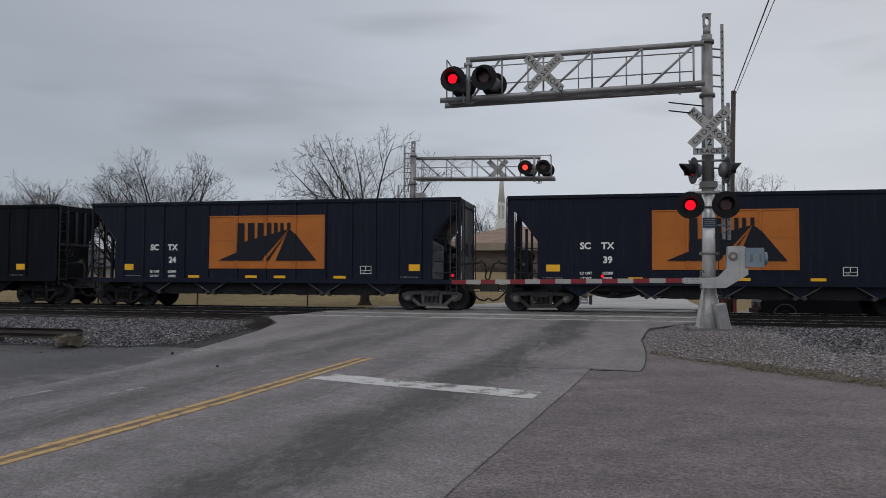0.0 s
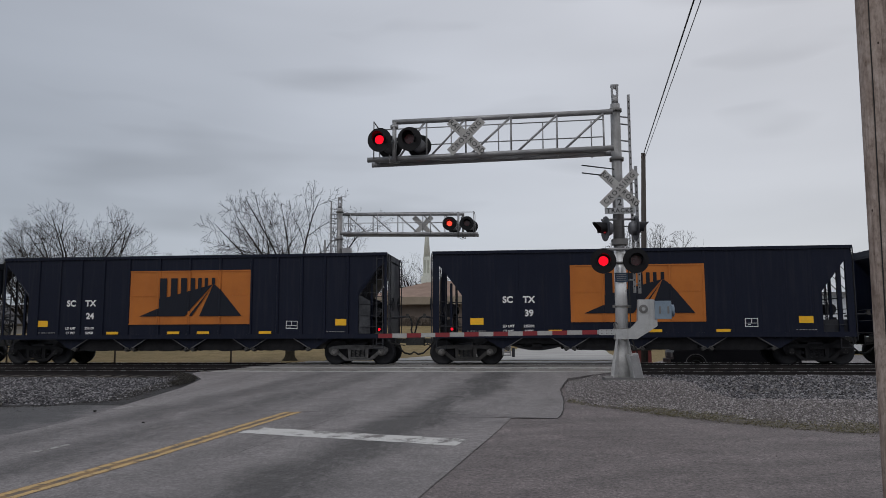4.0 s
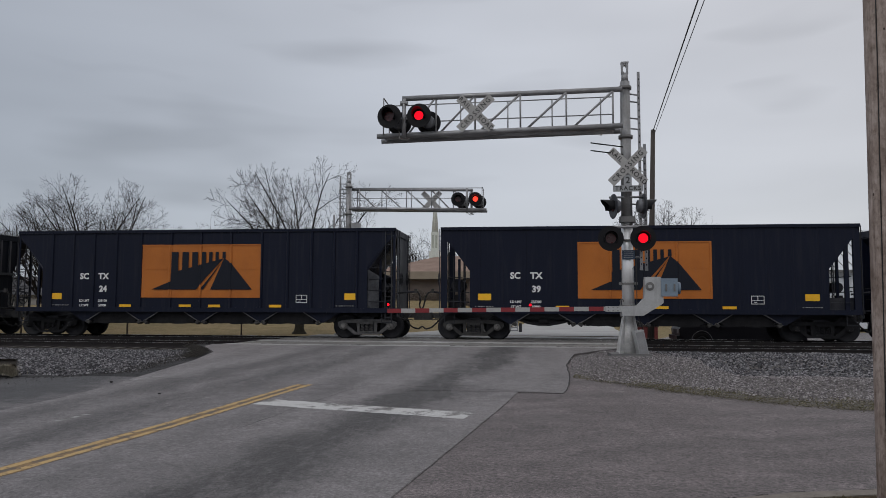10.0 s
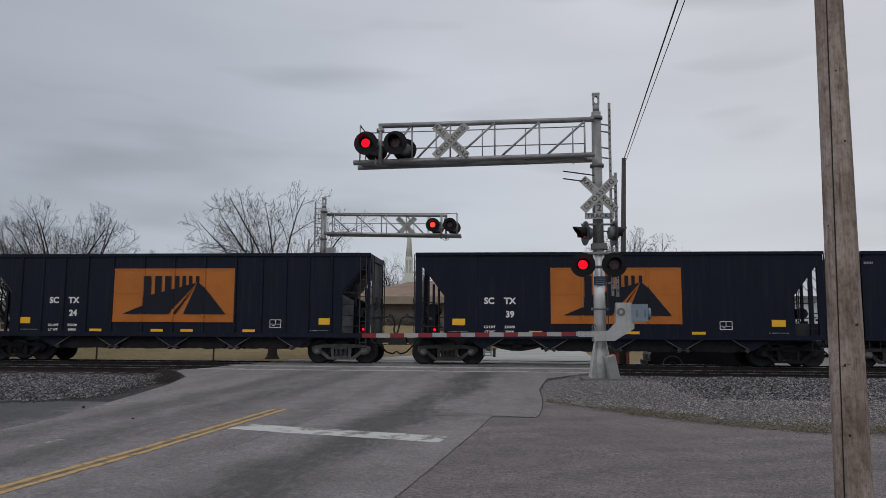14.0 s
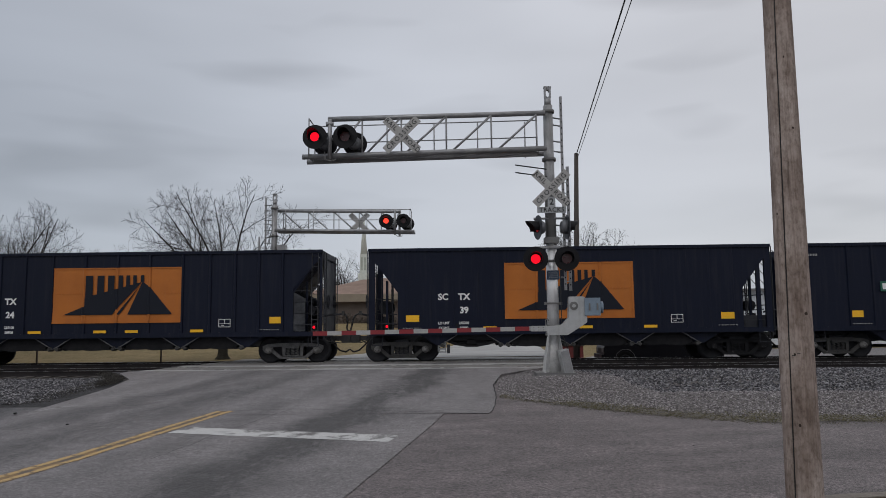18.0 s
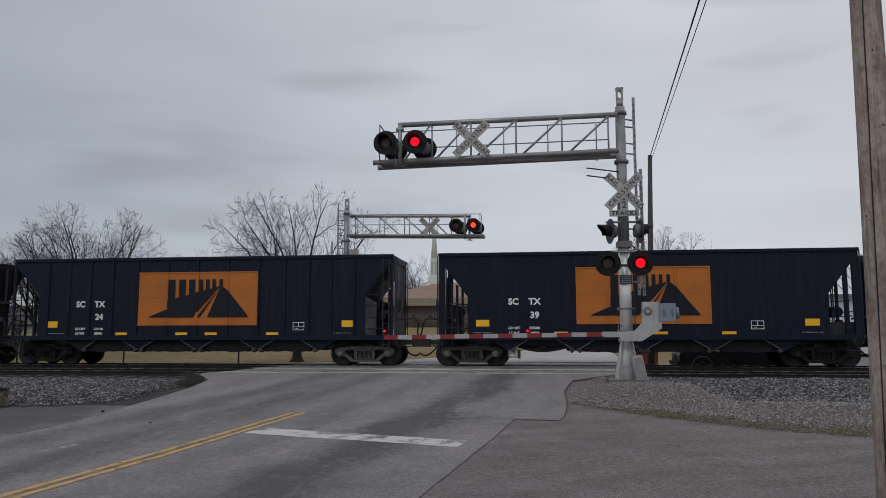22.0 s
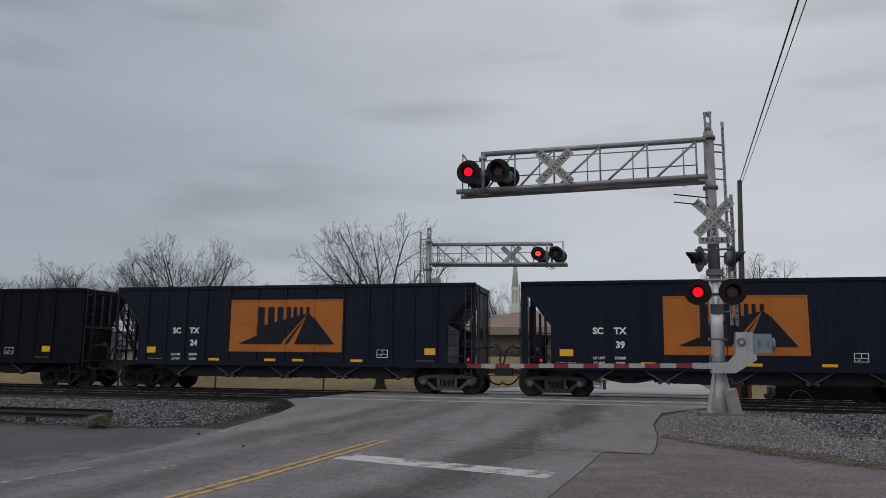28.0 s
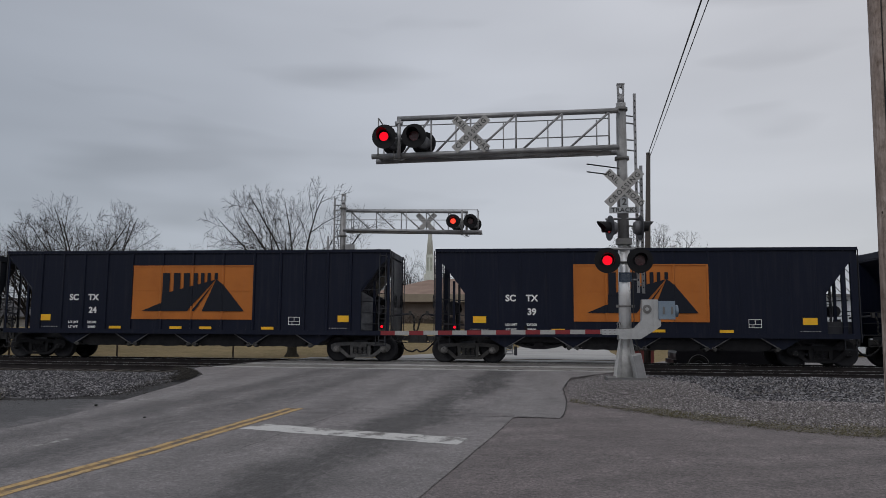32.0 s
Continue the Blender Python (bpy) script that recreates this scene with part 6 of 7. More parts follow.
def build_near_signal():
    MX, MY = 2.66, 18.55
    c = cantilever(pose(MX, MY, 0.04))
    # second ladder rail in front of it, with the lower crossbuck
    crossbuck("crossbuck", c, pose(0.0, -0.32, 4.82), 0.61, 0.23)
    bm = bmesh.new()
    box(bm, (-0.38, -0.30, 4.17), (0.38, -0.285, 4.33))
    tp = part("track_sign", bevel(bm, 0.003), "sign_back", c, "grey track count plate")
    text_part("lettering", "TRACKS", 0.155, "letter_black", tp, pose(0, -0.305, 4.25, 90, 0, 0), 0.003, 1.2)
    bm = bmesh.new()
    box(bm, (-0.10, -0.30, 4.335), (0.10, -0.285, 4.60))
    tn = part("track_sign", bevel(bm, 0.003), "sign_back", c, "track number plate")
    text_part("lettering", "2", 0.24, "letter_black", tn, pose(0, -0.305, 4.46, 90, 0, 0), 0.004)
    # antenna-like arm rods under the walkway
    for z in (5.42, 5.22):
        part("guide_rod", made(rod, (-0.1, -0.2, z - 0.06), (-0.95, -0.5, z), 0.016, n=6), "signal_black", c)
    # junction collar and cross arms of the lower lamps
    bm = bmesh.new()
    box(bm, (-0.19, -0.22, 3.39), (0.19, 0.10, 3.54))
    part("lamp_clamp", bevel(bm, 0.02), "galv_dark", c)
    part("lamp_arm", made(rod, (-0.46, -0.16, 3.27), (0.46, -0.16, 3.27), 0.035), "galv", c)
    part("lamp_arm", made(rod, (-0.46, -0.10, 4.05), (0.46, -0.10, 4.05), 0.03), "galv", c)
    for dx, store in ((-0.46, BULBS_L), (0.35, BULBS_R)):
        u, b = lamp_unit(c, pose(dx, -0.38, 2.95, 0, 0, -2), r=0.325)
        store.append(b)
    for dx, rz, store in ((-0.36, -76, BULBS_L), (0.40, 97, BULBS_R)):
        u, b = lamp_unit(c, pose(dx, -0.20, 3.80, 0, 0, rz), lit="lens_dim", disc="disc_back")
        store.append(b)
    # notice plate
    bm = bmesh.new()
    box(bm, (-0.16, -0.205, 2.42), (0.16, -0.19, 2.66))
    nt_ = part("notice_plate", bm, "sign_blue", c, "small blue notice with lines of fine print")
    for k in range(4):
        part("print_line", made(box, (-0.12, -0.209, 2.46 + 0.05 * k), (0.12, -0.206, 2.472 + 0.05 * k)), "stencil", nt_)
    # bands round the mast
    for z in (1.2, 1.78, 2.9):
        part("band", made(rod, (0, 0, z), (0, 0, z + 0.05), 0.172, n=20), "galv_dark", c)
    for z in (1.805, 1.225, 2.925):
        part("clamp_bolt", bevel(made(box, (-0.225, -0.09, z - 0.035), (-0.165, -0.02, z + 0.035)), 0.008), "galv_dark", c)
        part("clamp_bolt", bevel(made(box, (0.165, -0.09, z - 0.035), (0.235, -0.02, z + 0.035)), 0.008), "galv_dark", c)
    # cable run down the mast to the case at its foot
    part("conduit", made(tube, [(0.19, -0.12, 3.3), (0.20, -0.13, 2.2), (0.205, -0.13, 1.45), (0.19, -0.10, 1.2), (0.12, 0.10, 1.05)], 0.012, 6), "hose", c)
    part("conduit", made(tube, [(0.20, -0.05, 1.1), (0.25, -0.10, 0.9), (0.31, -0.12, 0.72), (0.36, -0.12, 0.60)], 0.012, 6), "hose", c)
    # gate mechanism with its arm
    g = thing("crossing_gate", pose(MX, MY, 0.04), "lowered red and white striped crossing gate arm", "crossing gate")
    bm = bmesh.new()
    prism(bm, [(-0.22, 0.98), (0.30, 0.98), (0.62, 1.18), (0.80, 1.30), (0.80, 1.88), (0.72, 1.96), (0.36, 1.96), (0.33, 1.42), (0.16, 1.24), (-0.22, 1.20)], -0.52, -0.26)
    part("gate_bracket", bevel(bm, 0.015), "alu_paint", g, "grey steel gate bracket")
    bm = bmesh.new()
    rod(bm, (0.47, -0.535, 1.72), (0.47, -0.515, 1.72), 0.11, n=18)
    hub = part("hub", bevel(bm, 0.004), "galv_dark", g)
    part("hub_cap", made(rod, (0.47, -0.560, 1.72), (0.47, -0.530, 1.72), 0.045, n=14), "alu_paint", hub)
    for i in range(6):
        a = math.radians(60 * i)
        part("bolt", made(rod, (0.47 + 0.075 * math.cos(a), -0.55, 1.72 + 0.075 * math.sin(a)), (0.47 + 0.075 * math.cos(a), -0.53, 1.72 + 0.075 * math.sin(a)), 0.014, n=6), "galv_dark", hub)
    bm = bmesh.new()
    box(bm, (0.74, -0.58, 1.47), (1.14, -0.18, 1.92))
    rod(bm, (1.14, -0.38, 1.68), (1.23, -0.38, 1.68), 0.15, n=16)
    mb = part("mechanism_box", bevel(bm, 0.02), "box_grey", g, "blue-grey gate mechanism box")
    for dx in (0.86, 1.06):
        part("latch", made(box, (dx - 0.02, -0.60, 1.60), (dx + 0.02, -0.58, 1.78)), "galv_dark", mb)
    # arm, striped, hanging level over the lane
    x0, x1 = -0.30, -6.25
    ends = [x0 - (x0 - x1) * k / 16 for k in range(17)]
    za = 1.06
    for k, (a, b) in enumerate(zip(ends, ends[1:])):
        za = 1.155 - 0.005 * k
        bm = bmesh.new()
        box(bm, (b, -0.46, za - 0.055), (a, -0.42, za + 0.055))
        part("arm_stripe", bm, "gate_white" if k % 2 == 0 else "gate_red", g)
    bm = bmesh.new()
    box(bm, (-0.62, -0.48, 1.08), (-0.1, -0.40, 1.22))
    ac = part("arm_clamp", bevel(bm, 0.01), "alu_paint", g)
    for dx in (-0.56, -0.44, -0.32, -0.20):
        for z in (1.115, 1.185):
            part("bolt", made(rod, (dx, -0.50, z), (dx, -0.478, z), 0.014, n=6), "galv_dark", ac)
    part("hook", made(tube, [(-0.24, -0.46, 1.22), (-0.26, -0.48, 1.36), (-0.20, -0.48, 1.40), (-0.17, -0.46, 1.34)], 0.014, 6), "galv_dark", g)
    part("hook", made(tube, [(-0.24, -0.46, 1.08), (-0.26, -0.48, 0.98), (-0.20, -0.48, 0.95)], 0.014, 6), "galv_dark", g)
    for gx, store in ((-6.22, None), (-4.33, BULBS_GA), (-2.52, BULBS_GB)):
        u = new("gate_lamp")
        u.parent = g
        u.matrix_basis = pose(gx, -0.44, 1.245)
        part("lamp_body", made(lathe, [(-0.02, 0.046), (0.04, 0.046), (0.05, 0.03)], 14), "signal_black", u)
        part("lamp_foot", made(box, (-0.015, -0.01, -0.10), (0.015, 0.03, 0.0)), "signal_black", u)
        b = flash_disc(u, 0.034, "lens_lit", "small red glowing lamp")
        b.matrix_basis = pose(0, -0.026, 0)
        if store is not None:
            store.append(b)
    # tilted junction case at the foot
    cs = thing("junction_case", pose(MX + 0.33, MY - 0.30, -0.06, 0, -12, 12), "grey steel junction case leaning at the mast foot", "junction box")
    bm = bmesh.new()
    box(bm, (-0.12, -0.10, 0.05), (0.12, 0.12, 0.72))
    part("case", bevel(bm, 0.012), "alu_paint", cs)
    bm = bmesh.new()
    box(bm, (-0.10, -0.115, 0.08), (0.10, -0.10, 0.69))
    part("lid", bevel(bm, 0.006), "galv", cs)


def build_far_signal():
    # it serves the traffic from beyond: turned half round, its arm runs over the other lane
    c = cantilever(pose(-8.45, 33.0, -0.08, 0, 0, 180), True)
    bm = bmesh.new()
    box(bm, (-0.62, 0.02, 4.75), (-0.22, 0.34, 5.22))
    part("relay_box", bevel(bm, 0.02), "galv", c, "grey relay box on the mast")


# ---- poles and wires ----
def build_poles():
    p = thing("utility_pole", pose(3.17, 5.77, -0.41), "weathered grey-brown wooden utility pole with a long crack", "utility pole")
    bm = bmesh.new()
    prev = None
    n, rings = 24, []
    H = 9.3

    def crack_at(z):
        """The drying crack winds slowly round the pole."""
        return 215 + 4.6 * z
    for j in range(57):
        z = H * j / 56 - 0.3
        r = 0.153 - 0.0070 * z
        cx, cy = 0.004 * z, 0.0
        ring = []
        for i in range(n):
            a = 2 * math.pi * i / n
            rr = r * (1 + 0.025 * noise.noise((math.cos(a) * 3, math.sin(a) * 3, z * 0.4)))
            if abs(a - math.radians(crack_at(z))) < 0.16:
                rr *= 0.94
            ring.append(bm.verts.new((cx + rr * math.cos(a), cy + rr * math.sin(a), z)))
        rings.append(ring)
    for a, b in zip(rings, rings[1:]):
        for i in range(n):
            f = bm.faces.new((a[i], a[(i + 1) % n], b[(i + 1) % n], b[i]))
            f.smooth = True
    bm.faces.new(rings[-1])
    part("pole", bm, "wood_pole", p)
    bm = bmesh.new()
    pts = []
    for i in range(60):
        z = 0.03 + 8.6 * i / 59
        r = 0.153 - 0.0070 * z
        a = math.radians(crack_at(z) + 2.0 * noise.noise((0, 0, z * 1.3)))
        pts.append(Vector((0.004 * z + (r * 0.965) * math.cos(a), (r * 0.965) * math.sin(a), z)))
    for a, b in zip(pts, pts[1:]):
        rod(bm, a, b, 0.0055, n=5, caps=False)
    part("crack", bm, "tar", p, "long dark drying crack")
    for z, ang, size in ((4.05, 260, 1.0), (3.39, 281, 1.2), (2.63, 202, 1.0), (1.74, 286, 2.0), (1.39, 240, 1.0), (0.79, 243, 1.2), (5.3, 262, 1.0), (6.4, 225, 1.1)):
        r = 0.153 - 0.0070 * z
        a = math.radians(ang)
        on = Matrix.Translation((0.004 * z + r * math.cos(a), r * math.sin(a), z)) @ pose(0, 0, 0, 0, 0, ang + 90) @ Matrix.Diagonal((size * 0.6, 0.3, size * 0.8, 1))
        part("knot", moved(made(lathe, [(-0.006, 0.004), (-0.004, 0.008), (0.0, 0.013), (0.010, 0.016)], 12), on), "wood_knot", p)
    for z, ang in ((1.40, 252), (1.38, 236)):
        a = math.radians(ang)
        r = 0.153 - 0.0070 * z
        part("gash", moved(bevel(made(box, (-0.013, -0.002, -0.003), (0.013, 0.006, 0.003)), 0.001), Matrix.Translation((0.004 * z + r * math.cos(a), r * math.sin(a), z)) @ pose(0, 0, 0, 0, 4, ang + 90)), "wood_dark", p)
    q = thing("utility_pole", pose(5.75, 34.6, -0.5), "dark wooden utility pole beyond the tracks", "utility pole")
    part("pole", made(rod, (0, 0, 0), (0.28, 0, 10.2), 0.16, 0.10, n=14), "wood_far", q)
    w = thing("overhead_wires", pose(0, 0, 0), "two thin black overhead wires", "wires")
    for a, b, sag in (((6.02, 34.6, 9.6), (3.12, 5.7, 8.2), 0.0), ((6.08, 34.6, 9.45), (3.17, 5.75, 7.85), 0.0)):
        pts = []
        for i in range(4):
            t = i / 3
            pts.append(Vector(a).lerp(Vector(b), t) - Vector((0, 0, sag * 4 * t * (1 - t))))
        part("wire", made(tube, pts, 0.021 if b[2] > 8 else 0.012, 5), "wire", w)


# ---- trees ----
def tree_mesh(seed, height, wide, stems, sparse, counts):
    """A bare tree: rising stems from a short trunk, each feathered with forward-pointing branches, shoots and fine twigs."""
    rnd = random.Random(seed)
    verts, faces = [], []

    def seg(p, q, r0, r1):
        sides = 7 if r0 > 0.07 else 5 if r0 > 0.025 else 3
        d = (q - p).normalized()
        u = d.orthogonal().normalized()
        w = d.cross(u)
        base = len(verts)
        for c, r in ((p, r0), (q, r1)):
            for i in range(sides):
                a = 2 * math.pi * i / sides
                verts.append(c + (u * math.cos(a) + w * math.sin(a)) * r)
        for i in range(sides):
            faces.append((base + i, base + (i + 1) % sides, base + sides + (i + 1) % sides, base + sides + i))
    thin = height * 0.00066

    def grow(p, d, length, r, lev):
        n, r0 = counts[lev], r
        twist = rnd.uniform(0, 6.283)
        bend = Vector((rnd.gauss(0, 0.030), rnd.gauss(0, 0.030), rnd.uniform(-0.03, 0.03)))
        for i in range(n):
            f = (i + 1) / n
            d = (d + bend + Vector((rnd.gauss(0, 0.07), rnd.gauss(0, 0.07), rnd.gauss(0, 0.06)))).normalized()
            q = p + d * length / n
            r2 = max(thin * 0.75, r0 * (1 - 0.82 * f))
            seg(p, q, r, r2)
            p, r = q, r2
            if lev >= len(counts) - 1 or f < (0.22, 0.15, 0.12)[lev] or f > 0.97 or rnd.random() < sparse:
                continue
            twist += 2.4 + rnd.uniform(-0.5, 0.5)
            u = d.orthogonal().normalized()
            side = u * math.cos(twist) + d.cross(u) * math.sin(twist)
            lean = rnd.uniform(0.55, 1.0)
            way = (d * math.cos(lean) + side * math.sin(lean) + Vector((0, 0, 0.06))).normalized()
            ln = length * (1.05 - 0.70 * f) * rnd.uniform(0.42, 0.80)
            grow(p, way, ln, max(thin, r * rnd.uniform(0.46, 0.66)), lev + 1)
    top = Vector((rnd.gauss(0, 0.1), rnd.gauss(0, 0.1), height * 0.14))
    seg(Vector((0, 0, -0.2)), top * 0.5, height * 0.024, height * 0.022)
    seg(top * 0.5, top, height * 0.022, height * 0.020)
    for k in range(stems):
        a = 2.4 * k + rnd.uniform(-0.3, 0.3)
        tilt = wide * math.sqrt(k / stems) + rnd.uniform(-0.06, 0.06)
        d = Vector((math.cos(a) * math.sin(tilt), math.sin(a) * math.sin(tilt), math.cos(tilt)))
        # the tips lie on a broad dome
        reach = height * rnd.uniform(0.86, 1.0) / math.hypot(math.sin(tilt) / 0.56, math.cos(tilt) / 0.74)
        grow(top * rnd.uniform(0.7, 1.0), d, reach, height * rnd.uniform(0.0080, 0.0115), 0)
    return verts, faces


def tree_kind(seed, height, wide, stems, sparse, counts=(11, 8, 5, 3), mat="twig"):
    """Meshes for one kind of bare tree: the trunk's flare and the crown of limbs and twigs."""
    v, f = tree_mesh(seed, height, wide, stems, sparse, counts)
    k = height / max(p.z for p in v)
    me = bpy.data.meshes.new("crown")
    me.from_pydata([Vector((p.x, p.y, p.z * k)) for p in v], [], f)
    me.materials.append(M[mat])
    bm = bmesh.new()
    lathe(bm, [(-0.2, height * 0.046), (0.02, height * 0.036), (0.10, height * 0.028), (0.26, height * 0.0238), (0.7, height * 0.0225), (height * 0.14, height * 0.022)], 14, "z")
    for p in bm.verts:
        w = math.atan2(p.co.y, p.co.x)
        g = 1 + 0.10 * math.sin(3 * w + seed) + 0.08 * math.sin(5 * w + 1.7 * seed) * max(0.0, 1 - p.co.z)
        p.co.x, p.co.y = p.co.x * g, p.co.y * g
    tm = bpy.data.meshes.new("trunk")
    bm.to_mesh(tm)
    bm.free()
    tm.materials.append(M["bark"])
    return tm, me


def plant(kind, x, y, s, rz, label="bare leafless winter tree with fine twigs", group="bare trees"):
    t = thing("tree", pose(x, y, -0.1, 0, 0, rz) @ Matrix.Scale(s, 4), label, "tree", group)
    for nm, me in zip(("trunk", "crown"), kind):
        o = new(nm, me)
        o.parent = t
    return t


def build_trees():
    ka = tree_kind(66, 9.0, 1.0, 14, 0.10, (13, 10, 7, 4))
    kb = tree_kind(18, 9.0, 1.0, 14, 0.10, (13, 10, 7, 4))
    kc = tree_kind(28, 8.0, 0.92, 13, 0.03)
    kd = tree_kind(17, 8.0, 0.95, 20, 0.04, (11, 8, 5, 3), mat="twig_red_hazy")
    plant(ka, -11.1, 34.0, 0.99, 30)
    plant(kb, -22.9, 36.0, 0.93, 120)
    plant(kc, -28.6, 40.0, 1.06, 100)
    plant(kc, -30.5, 60.0, 1.1, 10)
    reddish = "dense bare winter tree far off, reddish brown twigs lightened for haze"
    plant(kd, -48.0, 56.0, 1.30, 200, reddish)
    plant(kd, -51.5, 58.0, 1.28, 80, reddish)
    plant(kc, -50.0, 60.0, 1.2, 130)
    plant(kc, -56.0, 62.0, 1.2, 130)
    plant(kd, -63.0, 64.0, 1.3, 40, reddish)
    for i in range(9):
        plant(kc if i % 2 else kd, -50 - 6.5 * i, 84 + 9 * math.sin(2.1 * i), 1.05 + 0.2 * math.sin(3.3 * i), 47 * i)
    plant(kc, -13.2, 88.0, 1.4, 70)
    plant(kc, -10.0, 96.0, 1.4, 160)
    plant(kc, -19.5, 100.0, 1.2, 300)
    plant(kb, 13.8, 78.0, 1.42, 30)
    plant(kc, 17.2, 80.0, 1.2, 130)
    plant(kc, 27.0, 100.0, 1.2, 230)
    plant(kc, 52.0, 84.0, 1.35, 150)
    plant(kc, 60.0, 88.0, 1.2, 50)


# ---- things beyond the tracks ----
def build_church():
    c = thing("church", pose(-7.0, 66, -0.4), "low tan brick church with a brown shingle roof and white steeple", "church")
    part("wall", made(box, (-9.0, 0, 0), (12.0, 16, 4.3)), "brick_tan", c)
    bm = bmesh.new()
    a = [bm.verts.new(p) for p in ((-9.8, -0.8, 4.3), (12.8, -0.8, 4.3), (12.8, 16.8, 4.3), (-9.8, 16.8, 4.3), (-2.2, 8, 6.75), (4.5, 8, 6.75))]
    for f in ((0, 1, 5, 4), (1, 2, 5), (2, 3, 4, 5), (3, 0, 4), (0, 3, 2, 1)):
        bm.faces.new([a[i] for i in f])
    part("roof", bm, "roof_brown", c, "brown shingle hipped roof")
    part("fascia", made(box, (-9.8, -0.9, 4.05), (12.8, -0.78, 4.75)), "trim_tan", c, "tan fascia band")
    part("soffit", made(box, (-9.7, -0.78, 4.08), (12.7, 0.0, 4.14)), "trim_tan", c)
    st = new("steeple")
    st.parent = c
    st.location = (-2.65, 8, 6.1)
    st.scale = (0.86, 0.86, 1.045)
    part("steeple_base", bevel(made(box, (-0.62, -0.62, 0), (0.62, 0.62, 1.1)), 0.03), "white_paint", st)
    part("belfry", bevel(made(box, (-0.42, -0.42, 1.1), (0.42, 0.42, 3.0)), 0.03), "white_paint", st)
    for x in (-0.2, 0.2):
        part("louvre", made(box, (x - 0.12, -0.44, 1.4), (x + 0.12, -0.42, 2.7)), "louvre", st)
    bm = bmesh.new()
    rod(bm, (0, 0, 3.0), (0, 0, 7.4), 0.42, 0.02, n=8)
    part("spire", bm, "white_paint", st)


def shrub(x, y, r, h, seed):
    """A round clipped shrub of many small leaf clumps."""
    rnd = random.Random(seed)
    vs, fs = [], []
    for _ in range(5200):
        u, a = rnd.uniform(-0.2, 1), rnd.uniform(0, 6.283)
        q = math.sqrt(max(0, 1 - u * u)) * rnd.uniform(0.75, 1.05)
        c = Vector((q * math.cos(a) * r, q * math.sin(a) * r, max(0, u) * h))
        n = len(vs)
        for _k in range(3):
            vs.append(c + Vector((rnd.gauss(0, 0.022), rnd.gauss(0, 0.022), rnd.gauss(0, 0.03))) * r * 2)
        fs.append((n, n + 1, n + 2))
    me = bpy.data.meshes.new("shrub")
    me.from_pydata(vs, [], fs)
    me.materials.append(M["shrub"])
    ob = tagged(new("shrub", me), "dull brown-green winter shrub by the church wall", "shrub", "shrubs by the church")
    ob.matrix_basis = pose(x, y, z_base(x, y) - 0.1)


def pickup():
    t = thing("pickup_truck", pose(0, 0, 0), "black pickup truck parked beyond the tracks", "pickup truck")
    t.matrix_basis = pose(9.57, 34.4, -0.69)
    prof = [(-2.7, 0.30), (-2.74, 0.90), (-2.6, 1.16), (-1.35, 1.26), (-0.75, 1.78), (0.95, 1.76), (1.05, 1.12), (2.75, 1.12), (2.78, 0.32), (2.1, 0.24), (-2.1, 0.24)]
    bm = bmesh.new()
    prism(bm, prof, -0.95, 0.95)
    part("body", bevel(bm, 0.05, 2), "truck_black", t)
    for s in (-1, 1):
        bm = bmesh.new()
        prism(bm, [(-1.15, 1.12), (-0.70, 1.62), (0.15, 1.66), (0.15, 1.12)], s * 0.945, s * 0.957)
        part("side_window", bm, "glass_dark", t)
        bm = bmesh.new()
        prism(bm, [(0.22, 1.12), (0.22, 1.66), (0.88, 1.68), (0.95, 1.12)], s * 0.945, s * 0.957)
        part("side_window", bm, "glass_dark", t)
        part("mirror", bevel(made(box, (-1.05, s * 0.95, 1.10), (-0.90, s * 1.16, 1.28)), 0.02), "trim_dull", t)
        for x in (-1.75, 1.85):
            bm = bmesh.new()
            n = 14
            for i in range(n):
                a, b = math.pi * i / n, math.pi * (i + 1) / n
                rod(bm, (x + 0.45 * math.cos(a), s * 0.96, 0.40 + 0.45 * math.sin(a)), (x + 0.45 * math.cos(b), s * 0.96, 0.40 + 0.45 * math.sin(b)), 0.014, n=6)
            part("wheel_arch_trim", bm, "trim_dull", t, "bright wheel arch trim")
            w = new("wheel")
            w.parent = t
            w.location = (x, s * 0.86, 0.38)
            part("tyre", made(lathe, [(-0.11, 0.24), (-0.12, 0.36), (-0.09, 0.38), (0.09, 0.38), (0.12, 0.36), (0.11, 0.24)], 24), "tyre", w)
            part("rim", made(lathe, [(-0.10, 0.10), (-0.115, 0.23), (0.115, 0.23), (0.10, 0.10)], 18), "bogie_dark", w)
        part("headlight", bevel(made(box, (-2.74, s * 0.62 - 0.2, 0.72), (-2.62, s * 0.62 + 0.2, 0.92)), 0.02), "trim_dull", t)
    part("bumper", bevel(made(box, (-2.85, -0.95, 0.42), (-2.66, 0.95, 0.62)), 0.03), "truck_black", t)


